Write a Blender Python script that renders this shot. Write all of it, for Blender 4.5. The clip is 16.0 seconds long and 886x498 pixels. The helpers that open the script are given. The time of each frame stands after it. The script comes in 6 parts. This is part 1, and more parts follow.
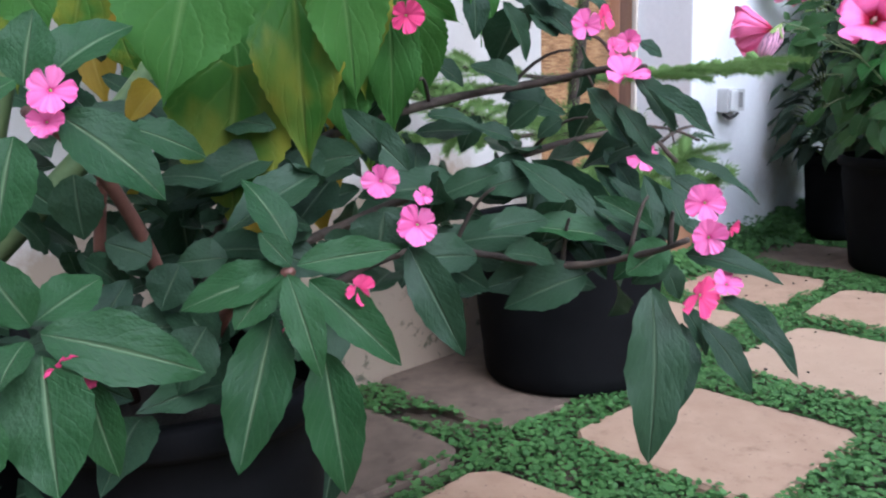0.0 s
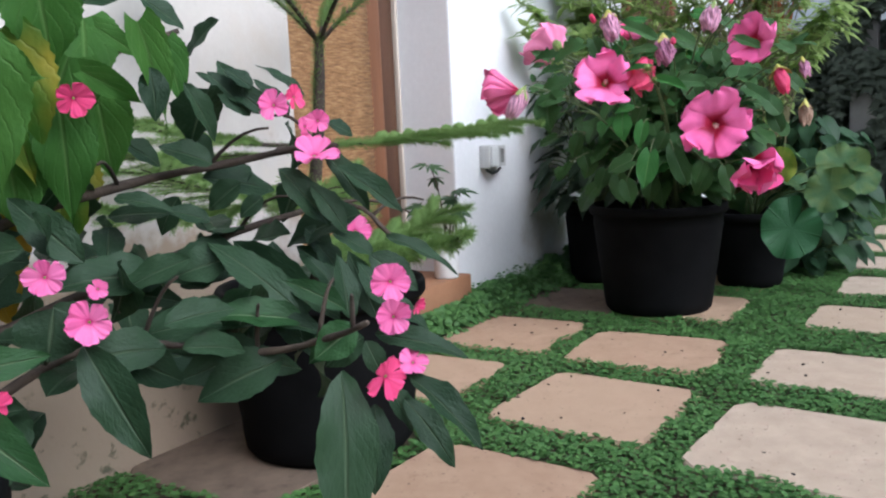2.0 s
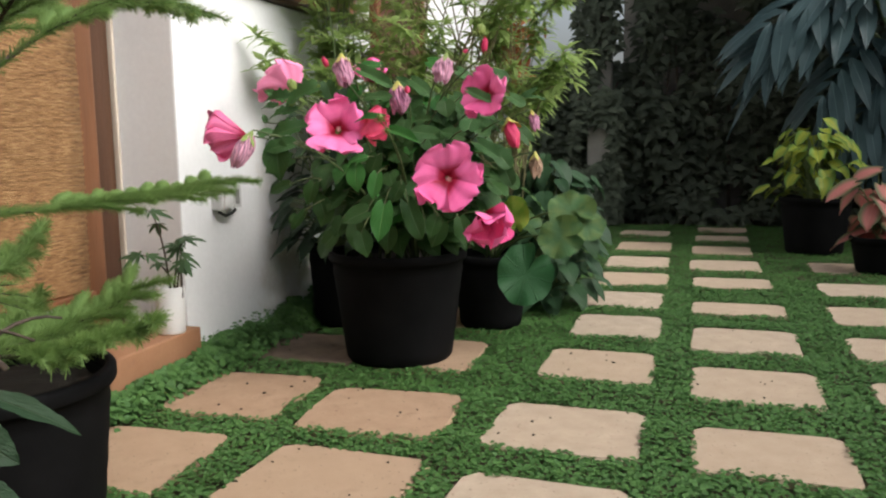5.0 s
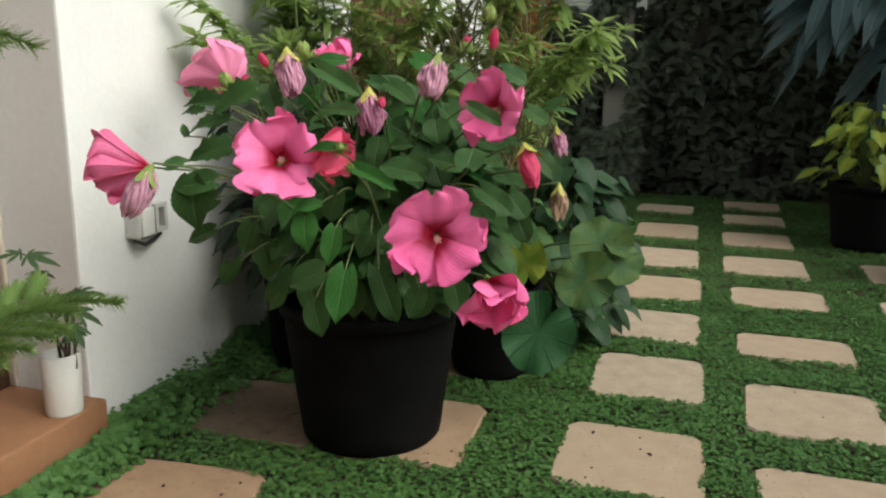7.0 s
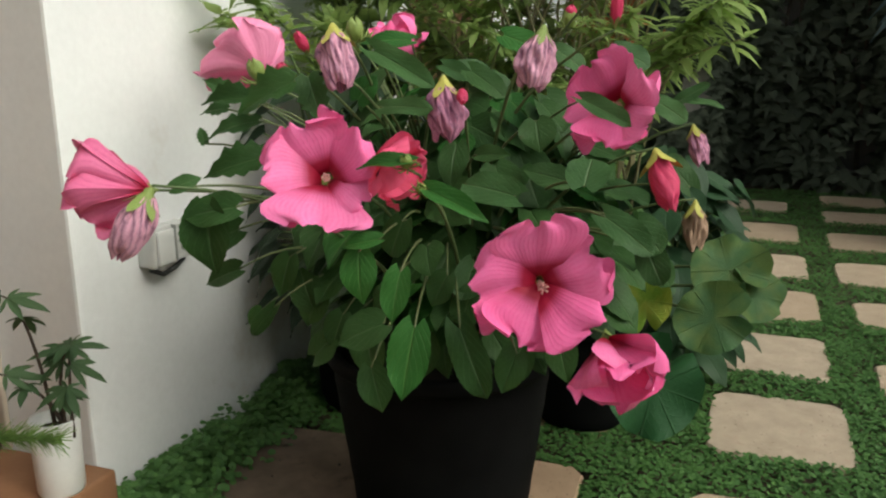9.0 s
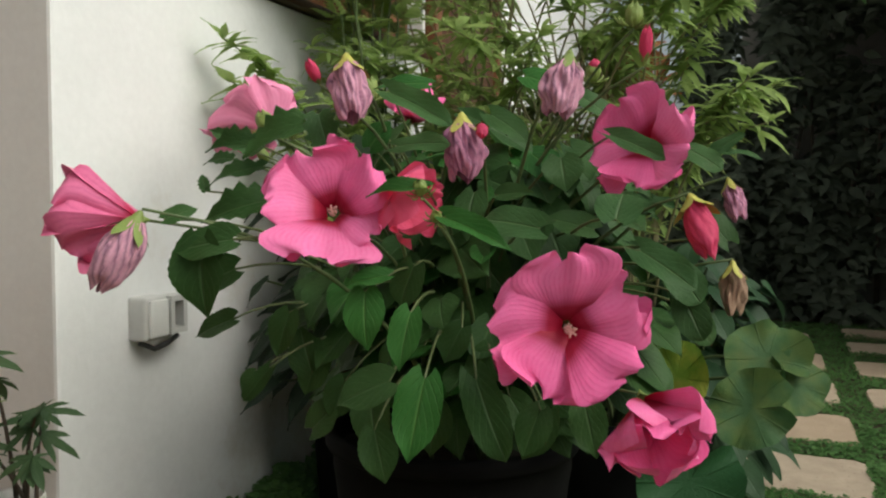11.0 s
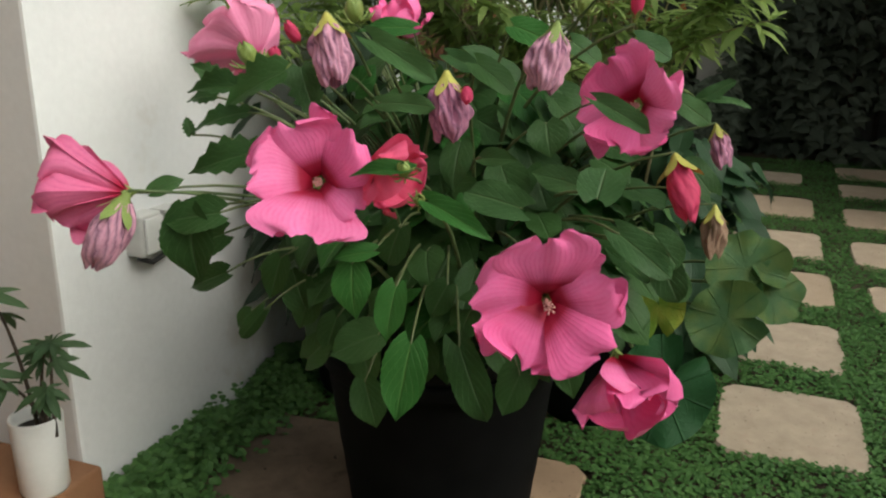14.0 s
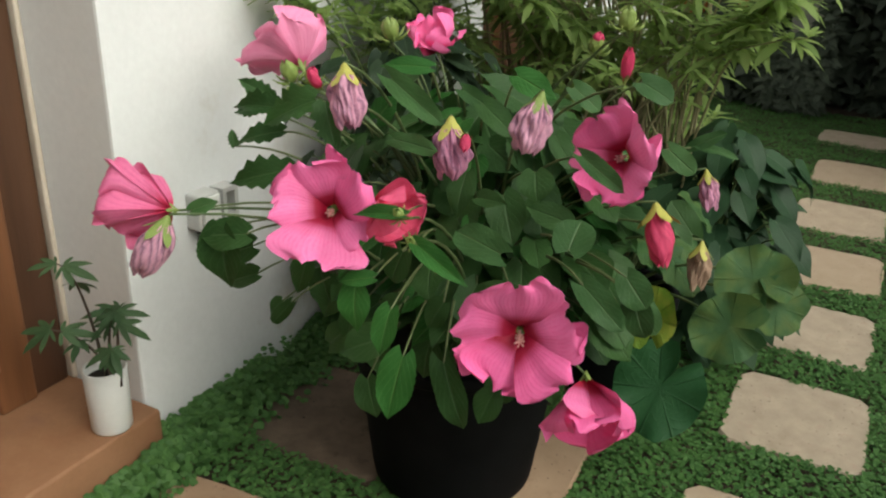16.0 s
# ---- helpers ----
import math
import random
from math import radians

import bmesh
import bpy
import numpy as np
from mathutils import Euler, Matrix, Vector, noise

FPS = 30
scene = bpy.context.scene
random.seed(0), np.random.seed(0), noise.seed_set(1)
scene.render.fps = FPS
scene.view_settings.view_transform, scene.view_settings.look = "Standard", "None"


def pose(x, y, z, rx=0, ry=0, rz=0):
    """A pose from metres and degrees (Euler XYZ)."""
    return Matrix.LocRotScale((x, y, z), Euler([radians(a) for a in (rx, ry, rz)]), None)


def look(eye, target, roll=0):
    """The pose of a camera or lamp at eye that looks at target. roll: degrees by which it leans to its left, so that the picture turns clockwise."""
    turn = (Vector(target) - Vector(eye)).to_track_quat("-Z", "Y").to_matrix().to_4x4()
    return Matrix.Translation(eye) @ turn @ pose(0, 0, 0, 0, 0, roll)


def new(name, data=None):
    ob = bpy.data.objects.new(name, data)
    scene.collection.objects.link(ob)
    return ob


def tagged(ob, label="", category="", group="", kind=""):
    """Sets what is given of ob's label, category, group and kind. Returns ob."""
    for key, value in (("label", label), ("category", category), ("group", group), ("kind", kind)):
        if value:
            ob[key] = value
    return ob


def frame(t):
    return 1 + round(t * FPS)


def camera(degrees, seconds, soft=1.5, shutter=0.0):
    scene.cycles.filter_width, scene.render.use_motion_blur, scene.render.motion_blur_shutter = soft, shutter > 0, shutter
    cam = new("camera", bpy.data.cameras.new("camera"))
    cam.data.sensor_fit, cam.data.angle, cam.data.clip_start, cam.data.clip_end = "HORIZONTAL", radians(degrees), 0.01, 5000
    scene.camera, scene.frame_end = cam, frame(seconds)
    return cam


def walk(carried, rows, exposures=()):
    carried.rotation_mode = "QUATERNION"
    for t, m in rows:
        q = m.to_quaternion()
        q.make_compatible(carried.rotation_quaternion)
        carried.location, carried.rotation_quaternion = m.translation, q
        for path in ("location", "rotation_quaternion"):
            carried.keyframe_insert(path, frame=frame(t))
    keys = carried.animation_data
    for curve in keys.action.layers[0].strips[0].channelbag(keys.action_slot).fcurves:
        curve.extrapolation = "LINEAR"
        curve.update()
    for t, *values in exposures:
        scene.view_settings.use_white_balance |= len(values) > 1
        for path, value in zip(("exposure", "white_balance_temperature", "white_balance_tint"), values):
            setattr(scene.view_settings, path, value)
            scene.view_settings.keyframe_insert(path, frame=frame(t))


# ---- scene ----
cam = camera(55.6, 16.0, soft=2.2)

PATH = [
    (0, (0.012, -3.524, 0.652), (-1.39, -2.15, 0.27), -1.6),
    (0.5, (0.04, -3.496, 0.667), (-1.282, -2.033, 0.333), -1.7),
    (1, (0.055, -3.474, 0.673), (-1.2, -1.944, 0.379), -2.1),
    (1.5, (0.067, -3.445, 0.676), (-1.094, -1.843, 0.388), -2.1),
    (2, (0.092, -3.43, 0.678), (-0.966, -1.756, 0.398), -2.6),
    (2.5, (0.115, -3.42, 0.675), (-0.834, -1.688, 0.363), -2.0),
    (3, (0.139, -3.402, 0.674), (-0.683, -1.605, 0.363), -1.5),
    (3.5, (0.161, -3.38, 0.672), (-0.505, -1.513, 0.402), -0.7),
    (4, (0.171, -3.364, 0.683), (-0.42, -1.46, 0.523), -1.1),
    (4.2, (0.175, -3.363, 0.685), (-0.411, -1.457, 0.521), -0.9),
    (6.3, (-0.021, -2.763, 0.994), (-0.542, -0.887, 0.538), -0.3),
    (6.5, (-0.039, -2.693, 1.001), (-0.557, -0.811, 0.565), 0.2),
    (7, (-0.066, -2.477, 1.012), (-0.619, -0.608, 0.564), 0.6),
    (7.5, (-0.113, -2.346, 1.005), (-0.739, -0.501, 0.552), -1.2),
    (8, (-0.189, -2.224, 1.019), (-0.816, -0.38, 0.564), -0.5),
    (8.5, (-0.263, -2.12, 1.015), (-0.873, -0.277, 0.535), -0.5),
    (9, (-0.279, -2.041, 0.996), (-0.946, -0.217, 0.519), -0.5),
    (9.2, (-0.271, -2.004, 0.992), (-0.998, -0.196, 0.545), -1.0),
    (11.3, (-0.322, -1.956, 0.817), (-1.027, -0.088, 0.699), 0.6),
    (11.5, (-0.316, -1.959, 0.821), (-1.024, -0.094, 0.668), 0.5),
    (12, (-0.297, -1.96, 0.805), (-1.005, -0.095, 0.659), -0.4),
    (12.5, (-0.289, -1.963, 0.797), (-1.007, -0.102, 0.644), -0.3),
    (13, (-0.299, -1.95, 0.816), (-1.023, -0.09, 0.685), 0.2),
    (13.5, (-0.313, -1.935, 0.922), (-1.055, -0.104, 0.612), -0.5),
    (14, (-0.307, -1.935, 1.053), (-0.98, -0.144, 0.469), 0.4),
    (14.5, (-0.3, -1.981, 1.165), (-0.954, -0.219, 0.48), 0.0),
    (15, (-0.298, -2.0, 1.22), (-0.882, -0.23, 0.495), 1.2),
    (15.5, (-0.252, -1.995, 1.255), (-0.883, -0.27, 0.464), 1.3),
    (16, (-0.14, -1.957, 1.28), (-0.979, -0.322, 0.491), 2.1),
]
# seconds, stops, kelvin, tint
EXPOSURES = [(0, 0.7, 5100, 14), (1.0, 0.57, 5150, 12), (2.0, 0.4, 5500, 11), (3.0, 0.33, 6000, 10), (4.0, 0.38, 6250, 10), (7.0, 0.05, 6600, 2), (9.0, -0.08, 6650, 0), (12.5, -0.28, 6600, 2), (16.0, -0.12, 6600, 0)]
walk(cam, [(t, look(eye, target, roll)) for t, eye, target, roll in PATH], EXPOSURES)

# ---------------------------------------------------------------- world and light
world = bpy.data.worlds.new("sky")
scene.world = world
world.use_nodes = True
wn = world.node_tree
sky = wn.nodes.new("ShaderNodeTexSky")
sky.sky_type = "NISHITA"
sky.sun_disc = False
sky.sun_elevation = radians(42)
sky.sun_rotation = radians(102)
sky.air_density, sky.dust_density, sky.ozone_density = 1.0, 6.0, 1.0
# an overcast sky: the same light with little of its blue
veil = wn.nodes.new("ShaderNodeHueSaturation")
veil.inputs["Saturation"].default_value = 0.45
wn.links.new(sky.outputs[0], veil.inputs["Color"])
wn.links.new(veil.outputs[0], wn.nodes["Background"].inputs[0])
wn.nodes["Background"].inputs[1].default_value = 0.15

sun = new("sun", bpy.data.lights.new("sun", "SUN"))
sun.data.energy, sun.data.angle, sun.data.color = 1.5, radians(60), (1.0, 0.98, 0.96)
sun.matrix_world = look((4.3, -0.8, 3.9), (0, 0, 0))


# ---------------------------------------------------------------- materials
def nodes_of(name):
    m = bpy.data.materials.new(name)
    m.use_nodes = True
    t = m.node_tree
    return m, t, t.nodes["Principled BSDF"]


def N(t, kind, **inputs):
    n = t.nodes.new(kind)
    for k, v in inputs.items():
        key = int(k[1:]) if k[0] == "i" and k[1:].isdigit() else k.replace("_", " ")
        n.inputs[key].default_value = v
    return n


def math_node(t, op, a, b=None, clamp=False):
    n = t.nodes.new("ShaderNodeMath")
    n.operation, n.use_clamp = op, clamp
    for i, v in enumerate((a, b)):
        if v is None:
            continue
        if isinstance(v, (int, float)):
            n.inputs[i].default_value = v
        else:
            t.links.new(v, n.inputs[i])
    return n.outputs[0]


def mix_col(t, fac, a, b, mode="MIX"):
    n = t.nodes.new("ShaderNodeMix")
    n.data_type, n.blend_type = "RGBA", mode
    for i, v in ((0, fac), (6, a), (7, b)):
        if isinstance(v, (int, float)):
            n.inputs[i].default_value = v
        elif isinstance(v, tuple):
            n.inputs[i].default_value = (*v, 1) if len(v) == 3 else v
        else:
            t.links.new(v, n.inputs[i])
    return n.outputs[2]


def ramp(t, fac, stops):
    n = t.nodes.new("ShaderNodeValToRGB")
    e = n.color_ramp.elements
    while len(e) < len(stops):
        e.new(0.5)
    for i, (p, c) in enumerate(stops):
        e[i].position, e[i].color = p, (c, c, c, 1) if isinstance(c, (int, float)) else (*c, 1)
    t.links.new(fac, n.inputs[0])
    return n.outputs[0]


def bump(t, p, height, strength, distance=0.01):
    n = N(t, "ShaderNodeBump", Strength=strength, Distance=distance)
    t.links.new(height, n.inputs["Height"])
    t.links.new(n.outputs[0], p.inputs["Normal"])


def noise_of(t, scale, detail=4.0, rough=0.55, coord="Object", stretch=None):
    tc = t.nodes.new("ShaderNodeTexCoord")
    n = N(t, "ShaderNodeTexNoise", Scale=scale, Detail=detail, Roughness=rough)
    src = tc.outputs[coord]
    if stretch:
        mp = t.nodes.new("ShaderNodeMapping")
        mp.inputs["Scale"].default_value = stretch
        t.links.new(src, mp.inputs[0])
        src = mp.outputs[0]
    t.links.new(src, n.inputs["Vector"])
    return n.outputs[0]


def surface(name, dark, light, scale, rough=0.7, bumpy=0.3, fine=90.0, spots=None, spot_scale=4.0, stretch=None, coord="Object"):
    """A weathered plain surface: two scales of tone, fine relief and, where given, stains."""
    m, t, p = nodes_of(name)
    big = noise_of(t, scale, 5, 0.6, coord, stretch)
    small = noise_of(t, fine, 4, 0.6, coord, stretch)
    col = mix_col(t, ramp(t, big, [(0.3, 0), (0.7, 1)]), dark, light)
    col = mix_col(t, math_node(t, "MULTIPLY", small, 0.35), col, tuple(c * 0.7 for c in dark))
    if spots:
        s = ramp(t, noise_of(t, spot_scale, 6, 0.65, coord), [(0.56, 0), (0.7, 1)])
        col = mix_col(t, s, col, spots)
    t.links.new(col, p.inputs["Base Color"])
    p.inputs["Roughness"].default_value = rough
    bump(t, p, small, bumpy, 0.004)
    return m


def leaf_material(name, dark, light, vein, side=9.0, slant=0.9, rough=0.42, vein_amount=0.55, yellow=None, yellow_amount=0.0, thin=0.25, joined=False, relief=0.35, edge=None, ribs=0.4):
    """Green leaf: lighter midrib and side veins, quilted relief, tone that varies leaf by leaf, light that shines through."""
    m, t, p = nodes_of(name)
    uv = t.nodes.new("ShaderNodeUVMap")
    sep = t.nodes.new("ShaderNodeSeparateXYZ")
    t.links.new(uv.outputs[0], sep.inputs[0])
    across = math_node(t, "ABSOLUTE", math_node(t, "SUBTRACT", sep.outputs[0], 0.5))
    mid = ramp(t, across, [(0.0, 1), (0.045, 0)])
    wave = math_node(t, "SUBTRACT", sep.outputs[1], math_node(t, "MULTIPLY", across, slant))
    tri = math_node(t, "PINGPONG", math_node(t, "MULTIPLY", wave, side), 0.5)
    veins = ramp(t, tri, [(0.0, 1), (0.07, 0.25), (0.16, 0)])
    if joined:
        geo = t.nodes.new("ShaderNodeNewGeometry")
        rnd = geo.outputs["Random Per Island"]
    else:
        rnd = t.nodes.new("ShaderNodeObjectInfo").outputs["Random"]
    cloud = noise_of(t, 14.0, 3, 0.5)
    faint = ramp(t, noise_of(t, 5.0, 2, 0.5), [(0.35, 0.25), (0.65, 1)])
    tone = math_node(t, "ADD", math_node(t, "MULTIPLY", rnd, 0.6), math_node(t, "MULTIPLY", cloud, 0.5), True)
    col = mix_col(t, tone, dark, light)
    if yellow:
        y = math_node(t, "MULTIPLY", ramp(t, noise_of(t, 1.7, 2, 0.5), [(0.42, 0), (0.66, 1)]), yellow_amount)
        col = mix_col(t, y, col, yellow)
    if edge:
        ring = ramp(t, across, [(0.2, 0), (0.42, 1)])
        col = mix_col(t, ring, col, edge)
    vm = math_node(t, "MAXIMUM", math_node(t, "MULTIPLY", mid, 1.0), math_node(t, "MULTIPLY", math_node(t, "MULTIPLY", veins, faint), ribs))
    col = mix_col(t, math_node(t, "MULTIPLY", vm, vein_amount), col, vein)
    t.links.new(col, p.inputs["Base Color"])
    p.inputs["Roughness"].default_value = rough
    p.inputs["Specular IOR Level"].default_value = 0.25
    bump(t, p, math_node(t, "ADD", math_node(t, "MULTIPLY", vm, -1.0), math_node(t, "MULTIPLY", cloud, 0.5)), relief, 0.004)
    tr = t.nodes.new("ShaderNodeBsdfTranslucent")
    t.links.new(mix_col(t, 0.5, col, light), tr.inputs[0])
    mx = N(t, "ShaderNodeMixShader", Fac=thin)
    t.links.new(p.outputs[0], mx.inputs[1])
    t.links.new(tr.outputs[0], mx.inputs[2])
    t.links.new(mx.outputs[0], t.nodes["Material Output"].inputs[0])
    return m


def petal_material(name, inner, low, high, streak, streaks=26.0, amount=0.35, thin=0.3, throat=0.2, rough=0.5, wander=0.09, patchy=True):
    """Petal: deep throat, fine veins that fan out to the rim, paler towards the rim."""
    m, t, p = nodes_of(name)
    uv = t.nodes.new("ShaderNodeUVMap")
    sep = t.nodes.new("ShaderNodeSeparateXYZ")
    t.links.new(uv.outputs[0], sep.inputs[0])
    wob = math_node(t, "MULTIPLY", noise_of(t, 3.0 if wander < 0.2 else 5.0, 3, 0.6), wander)
    fan = math_node(t, "PINGPONG", math_node(t, "MULTIPLY", math_node(t, "ADD", sep.outputs[0], wob), streaks), 0.5)
    patch = ramp(t, noise_of(t, 7.0, 3, 0.6), [(0.35, 0.15 if patchy else 0.7), (0.65, 1)])
    lines = math_node(t, "MULTIPLY", ramp(t, fan, [(0.0, 1), (0.16, 0.4), (0.42, 0)]), patch)
    rnd = t.nodes.new("ShaderNodeObjectInfo").outputs["Random"]
    tone = math_node(t, "ADD", math_node(t, "MULTIPLY", rnd, 0.45), math_node(t, "MULTIPLY", noise_of(t, 22.0, 3, 0.5), 0.6), True)
    col = mix_col(t, tone, low, high)
    deep = math_node(t, "MULTIPLY", math_node(t, "SUBTRACT", 1.6, sep.outputs[1]), amount)
    col = mix_col(t, math_node(t, "MULTIPLY", lines, deep), col, streak)
    eye = ramp(t, sep.outputs[1], [(0.0, 1), (throat * 0.8, 0.9), (throat + 0.1, 0.28), (throat + 0.28, 0)])
    col = mix_col(t, eye, col, inner)
    t.links.new(col, p.inputs["Base Color"])
    p.inputs["Roughness"].default_value = rough
    p.inputs["Specular IOR Level"].default_value = 0.2
    bump(t, p, lines, 0.16, 0.003)
    tr = t.nodes.new("ShaderNodeBsdfTranslucent")
    t.links.new(col, tr.inputs[0])
    mx = N(t, "ShaderNodeMixShader", Fac=thin)
    t.links.new(p.outputs[0], mx.inputs[1])
    t.links.new(tr.outputs[0], mx.inputs[2])
    t.links.new(mx.outputs[0], t.nodes["Material Output"].inputs[0])
    return m


M_plaster = surface("white_plaster", (0.79, 0.795, 0.795), (0.87, 0.875, 0.875), 2.5, 0.75, 0.12, 60, (0.6, 0.56, 0.5), 1.7)
M_plaster_left = surface("weathered_plaster", (0.53, 0.485, 0.43), (0.67, 0.635, 0.585), 2.2, 0.8, 0.2, 50, (0.55, 0.49, 0.42), 2.6)
wl_t = M_plaster_left.node_tree
wl_p = wl_t.nodes["Principled BSDF"]
wl_src = wl_p.inputs["Base Color"].links[0].from_socket
wl_sep = wl_t.nodes.new("ShaderNodeSeparateXYZ")
wl_t.links.new(wl_t.nodes.new("ShaderNodeTexCoord").outputs["Object"], wl_sep.inputs[0])
# splashed earth, damp and the plants' shade put into the colour: ragged tide marks up to knee height, moss specks at
# the foot
wl_high = math_node(wl_t, "ADD", wl_sep.outputs[2], math_node(wl_t, "MULTIPLY", math_node(wl_t, "SUBTRACT", noise_of(wl_t, 3.2, 6, 0.65), 0.5), 0.9))
wl_col = mix_col(wl_t, math_node(wl_t, "MULTIPLY", ramp(wl_t, wl_high, [(0.42, 1), (0.52, 0)]), 0.88), wl_src, (0.33, 0.245, 0.165))
wl_moss = math_node(wl_t, "MULTIPLY", ramp(wl_t, noise_of(wl_t, 16.0, 6, 0.7), [(0.55, 0), (0.62, 1)]), ramp(wl_t, wl_high, [(0.1, 1), (0.2, 0)]))
wl_t.links.new(mix_col(wl_t, math_node(wl_t, "MULTIPLY", wl_moss, 0.8), wl_col, (0.06, 0.07, 0.035)), wl_p.inputs["Base Color"])
M_grey_wall = surface("grey_concrete", (0.2, 0.19, 0.175), (0.36, 0.34, 0.31), 1.6, 0.9, 0.4, 40, (0.08, 0.09, 0.08), 1.4)
M_stone = surface("sandstone", (0.4, 0.315, 0.23), (0.56, 0.46, 0.355), 5.0, 0.85, 0.35, 120, (0.44, 0.33, 0.25), 9.0)
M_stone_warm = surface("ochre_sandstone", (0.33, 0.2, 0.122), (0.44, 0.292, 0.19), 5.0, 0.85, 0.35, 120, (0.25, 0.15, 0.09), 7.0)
for stone in (M_stone, M_stone_warm):
    st_t = stone.node_tree
    st_p = st_t.nodes["Principled BSDF"]
    st_src = st_p.inputs["Base Color"].links[0].from_socket
    st_rnd = st_t.nodes.new("ShaderNodeObjectInfo").outputs["Random"]
    st_warm = mix_col(st_t, math_node(st_t, "MULTIPLY", st_rnd, 0.6), st_src, (0.42, 0.3, 0.2))
    st_spk = ramp(st_t, noise_of(st_t, 38.0, 2, 0.4), [(0.69, 0), (0.73, 1)])
    st_t.links.new(mix_col(st_t, math_node(st_t, "MULTIPLY", st_spk, 0.8), st_warm, (0.12, 0.08, 0.055)), st_p.inputs["Base Color"])
# earth stains plus the deep shade beside wall and pots, both in the colour
M_stone_dirt_shade = surface("earth_stained_shaded_sandstone", (0.1, 0.072, 0.05), (0.2, 0.14, 0.098), 5.0, 0.9, 0.35, 120, (0.07, 0.05, 0.035), 7.0)
M_terracotta = surface("terracotta", (0.25, 0.115, 0.055), (0.35, 0.18, 0.095), 6.0, 0.7, 0.25, 90, (0.24, 0.12, 0.07), 5.0)
M_soil = surface("dark_soil", (0.045, 0.03, 0.018), (0.095, 0.064, 0.04), 18.0, 0.95, 1.0, 160)
M_potting = surface("potting_soil", (0.018, 0.014, 0.011), (0.04, 0.03, 0.022), 30.0, 0.95, 1.0, 200)
M_black = surface("black_plastic", (0.0045, 0.0045, 0.0048), (0.0085, 0.0085, 0.009), 9.0, 0.75, 0.1, 120)
M_black.node_tree.nodes["Principled BSDF"].inputs["Specular IOR Level"].default_value = 0.06
M_wood = surface("brown_wood", (0.13, 0.052, 0.021), (0.27, 0.115, 0.05), 5.0, 0.45, 0.35, 40, None, 4.0, (3.0, 3.0, 0.25))
M_wood_dark_and_shaded = surface("dark_and_shaded_wood", (0.06, 0.026, 0.013), (0.12, 0.055, 0.028), 5.0, 0.45, 0.35, 40, None, 4.0, (3.0, 3.0, 0.25))
M_cream = surface("cream_sealant", (0.55, 0.47, 0.38), (0.68, 0.6, 0.5), 8.0, 0.8, 0.3, 70)
M_ceramic = surface("white_glazed", (0.72, 0.72, 0.7), (0.8, 0.8, 0.78), 5.0, 0.3, 0.05, 60)
M_grey_plastic = surface("grey_plastic", (0.5, 0.5, 0.48), (0.62, 0.62, 0.6), 8.0, 0.5, 0.1, 90)
# near-black for the cable, and for shade painted into openings
M_cable_gap_shade = surface("cable_and_gap_shade", (0.03, 0.03, 0.03), (0.05, 0.05, 0.05), 8.0, 0.6, 0.1, 90)
M_bark = surface("brown_bark", (0.035, 0.025, 0.018), (0.09, 0.065, 0.045), 22.0, 0.85, 0.8, 120)
M_stem = surface("green_stem", (0.07, 0.12, 0.04), (0.16, 0.2, 0.08), 25.0, 0.55, 0.2, 120)
M_petiole = surface("leaf_stalk_green", (0.08, 0.12, 0.04), (0.17, 0.2, 0.08), 25.0, 0.55, 0.2, 120)
M_stem_red = surface("reddish_stem", (0.1, 0.04, 0.03), (0.2, 0.09, 0.06), 25.0, 0.5, 0.2, 120)
M_stem_pale = surface("pale_stem", (0.22, 0.2, 0.1), (0.34, 0.3, 0.17), 25.0, 0.6, 0.2, 120)
M_calyx = surface("green_calyx", (0.17, 0.25, 0.055), (0.3, 0.37, 0.1), 40.0, 0.5, 0.2, 150)
M_calyx_yellow = surface("yellow_calyx", (0.45, 0.42, 0.08), (0.6, 0.56, 0.14), 40.0, 0.5, 0.2, 150)
M_stamen = surface("cream_stamen", (0.7, 0.3, 0.3), (0.85, 0.5, 0.45), 60.0, 0.6, 0.5, 300)
M_dry = surface("dry_petal", (0.3, 0.18, 0.12), (0.5, 0.34, 0.24), 40.0, 0.8, 0.6, 160)

M_pink = petal_material("hibiscus_pink", (0.33, 0.001, 0.02), (0.97, 0.13, 0.41), (0.98, 0.28, 0.56), (0.8, 0.05, 0.22), 21, 0.36, 0.15, 0.3, 0.5, 0.05)
M_pink_pale = petal_material("hibiscus_pale_pink", (0.7, 0.1, 0.25), (0.93, 0.27, 0.5), (0.98, 0.41, 0.62), (0.76, 0.12, 0.33), 15, 0.4, 0.15, 0.1)
M_pink_deep = petal_material("hibiscus_dusky_pink", (0.5, 0.02, 0.07), (0.76, 0.15, 0.33), (0.85, 0.27, 0.47), (0.52, 0.05, 0.18), 15, 0.42, 0.15, 0.1)
M_coral = petal_material("hibiscus_coral", (0.6, 0.015, 0.04), (0.88, 0.1, 0.23), (0.93, 0.17, 0.34), (0.68, 0.03, 0.11), 12, 0.4, 0.3, 0.15)
M_bud = petal_material("bud_pink", (0.5, 0.05, 0.08), (0.66, 0.045, 0.14), (0.78, 0.1, 0.22), (0.45, 0.02, 0.08), 14, 0.6)
M_wilt = petal_material("wilted_purple", (0.45, 0.16, 0.26), (0.52, 0.16, 0.32), (0.84, 0.5, 0.61), (0.05, 0.01, 0.06), 13, 0.8, 0.15, 0.05, 0.7, 0.16, False)
M_imp = petal_material("impatiens_pink", (0.6, 0.02, 0.16), (0.91, 0.13, 0.4), (0.95, 0.28, 0.56), (0.85, 0.1, 0.3), 4, 0.12, 0.3, 0.06)
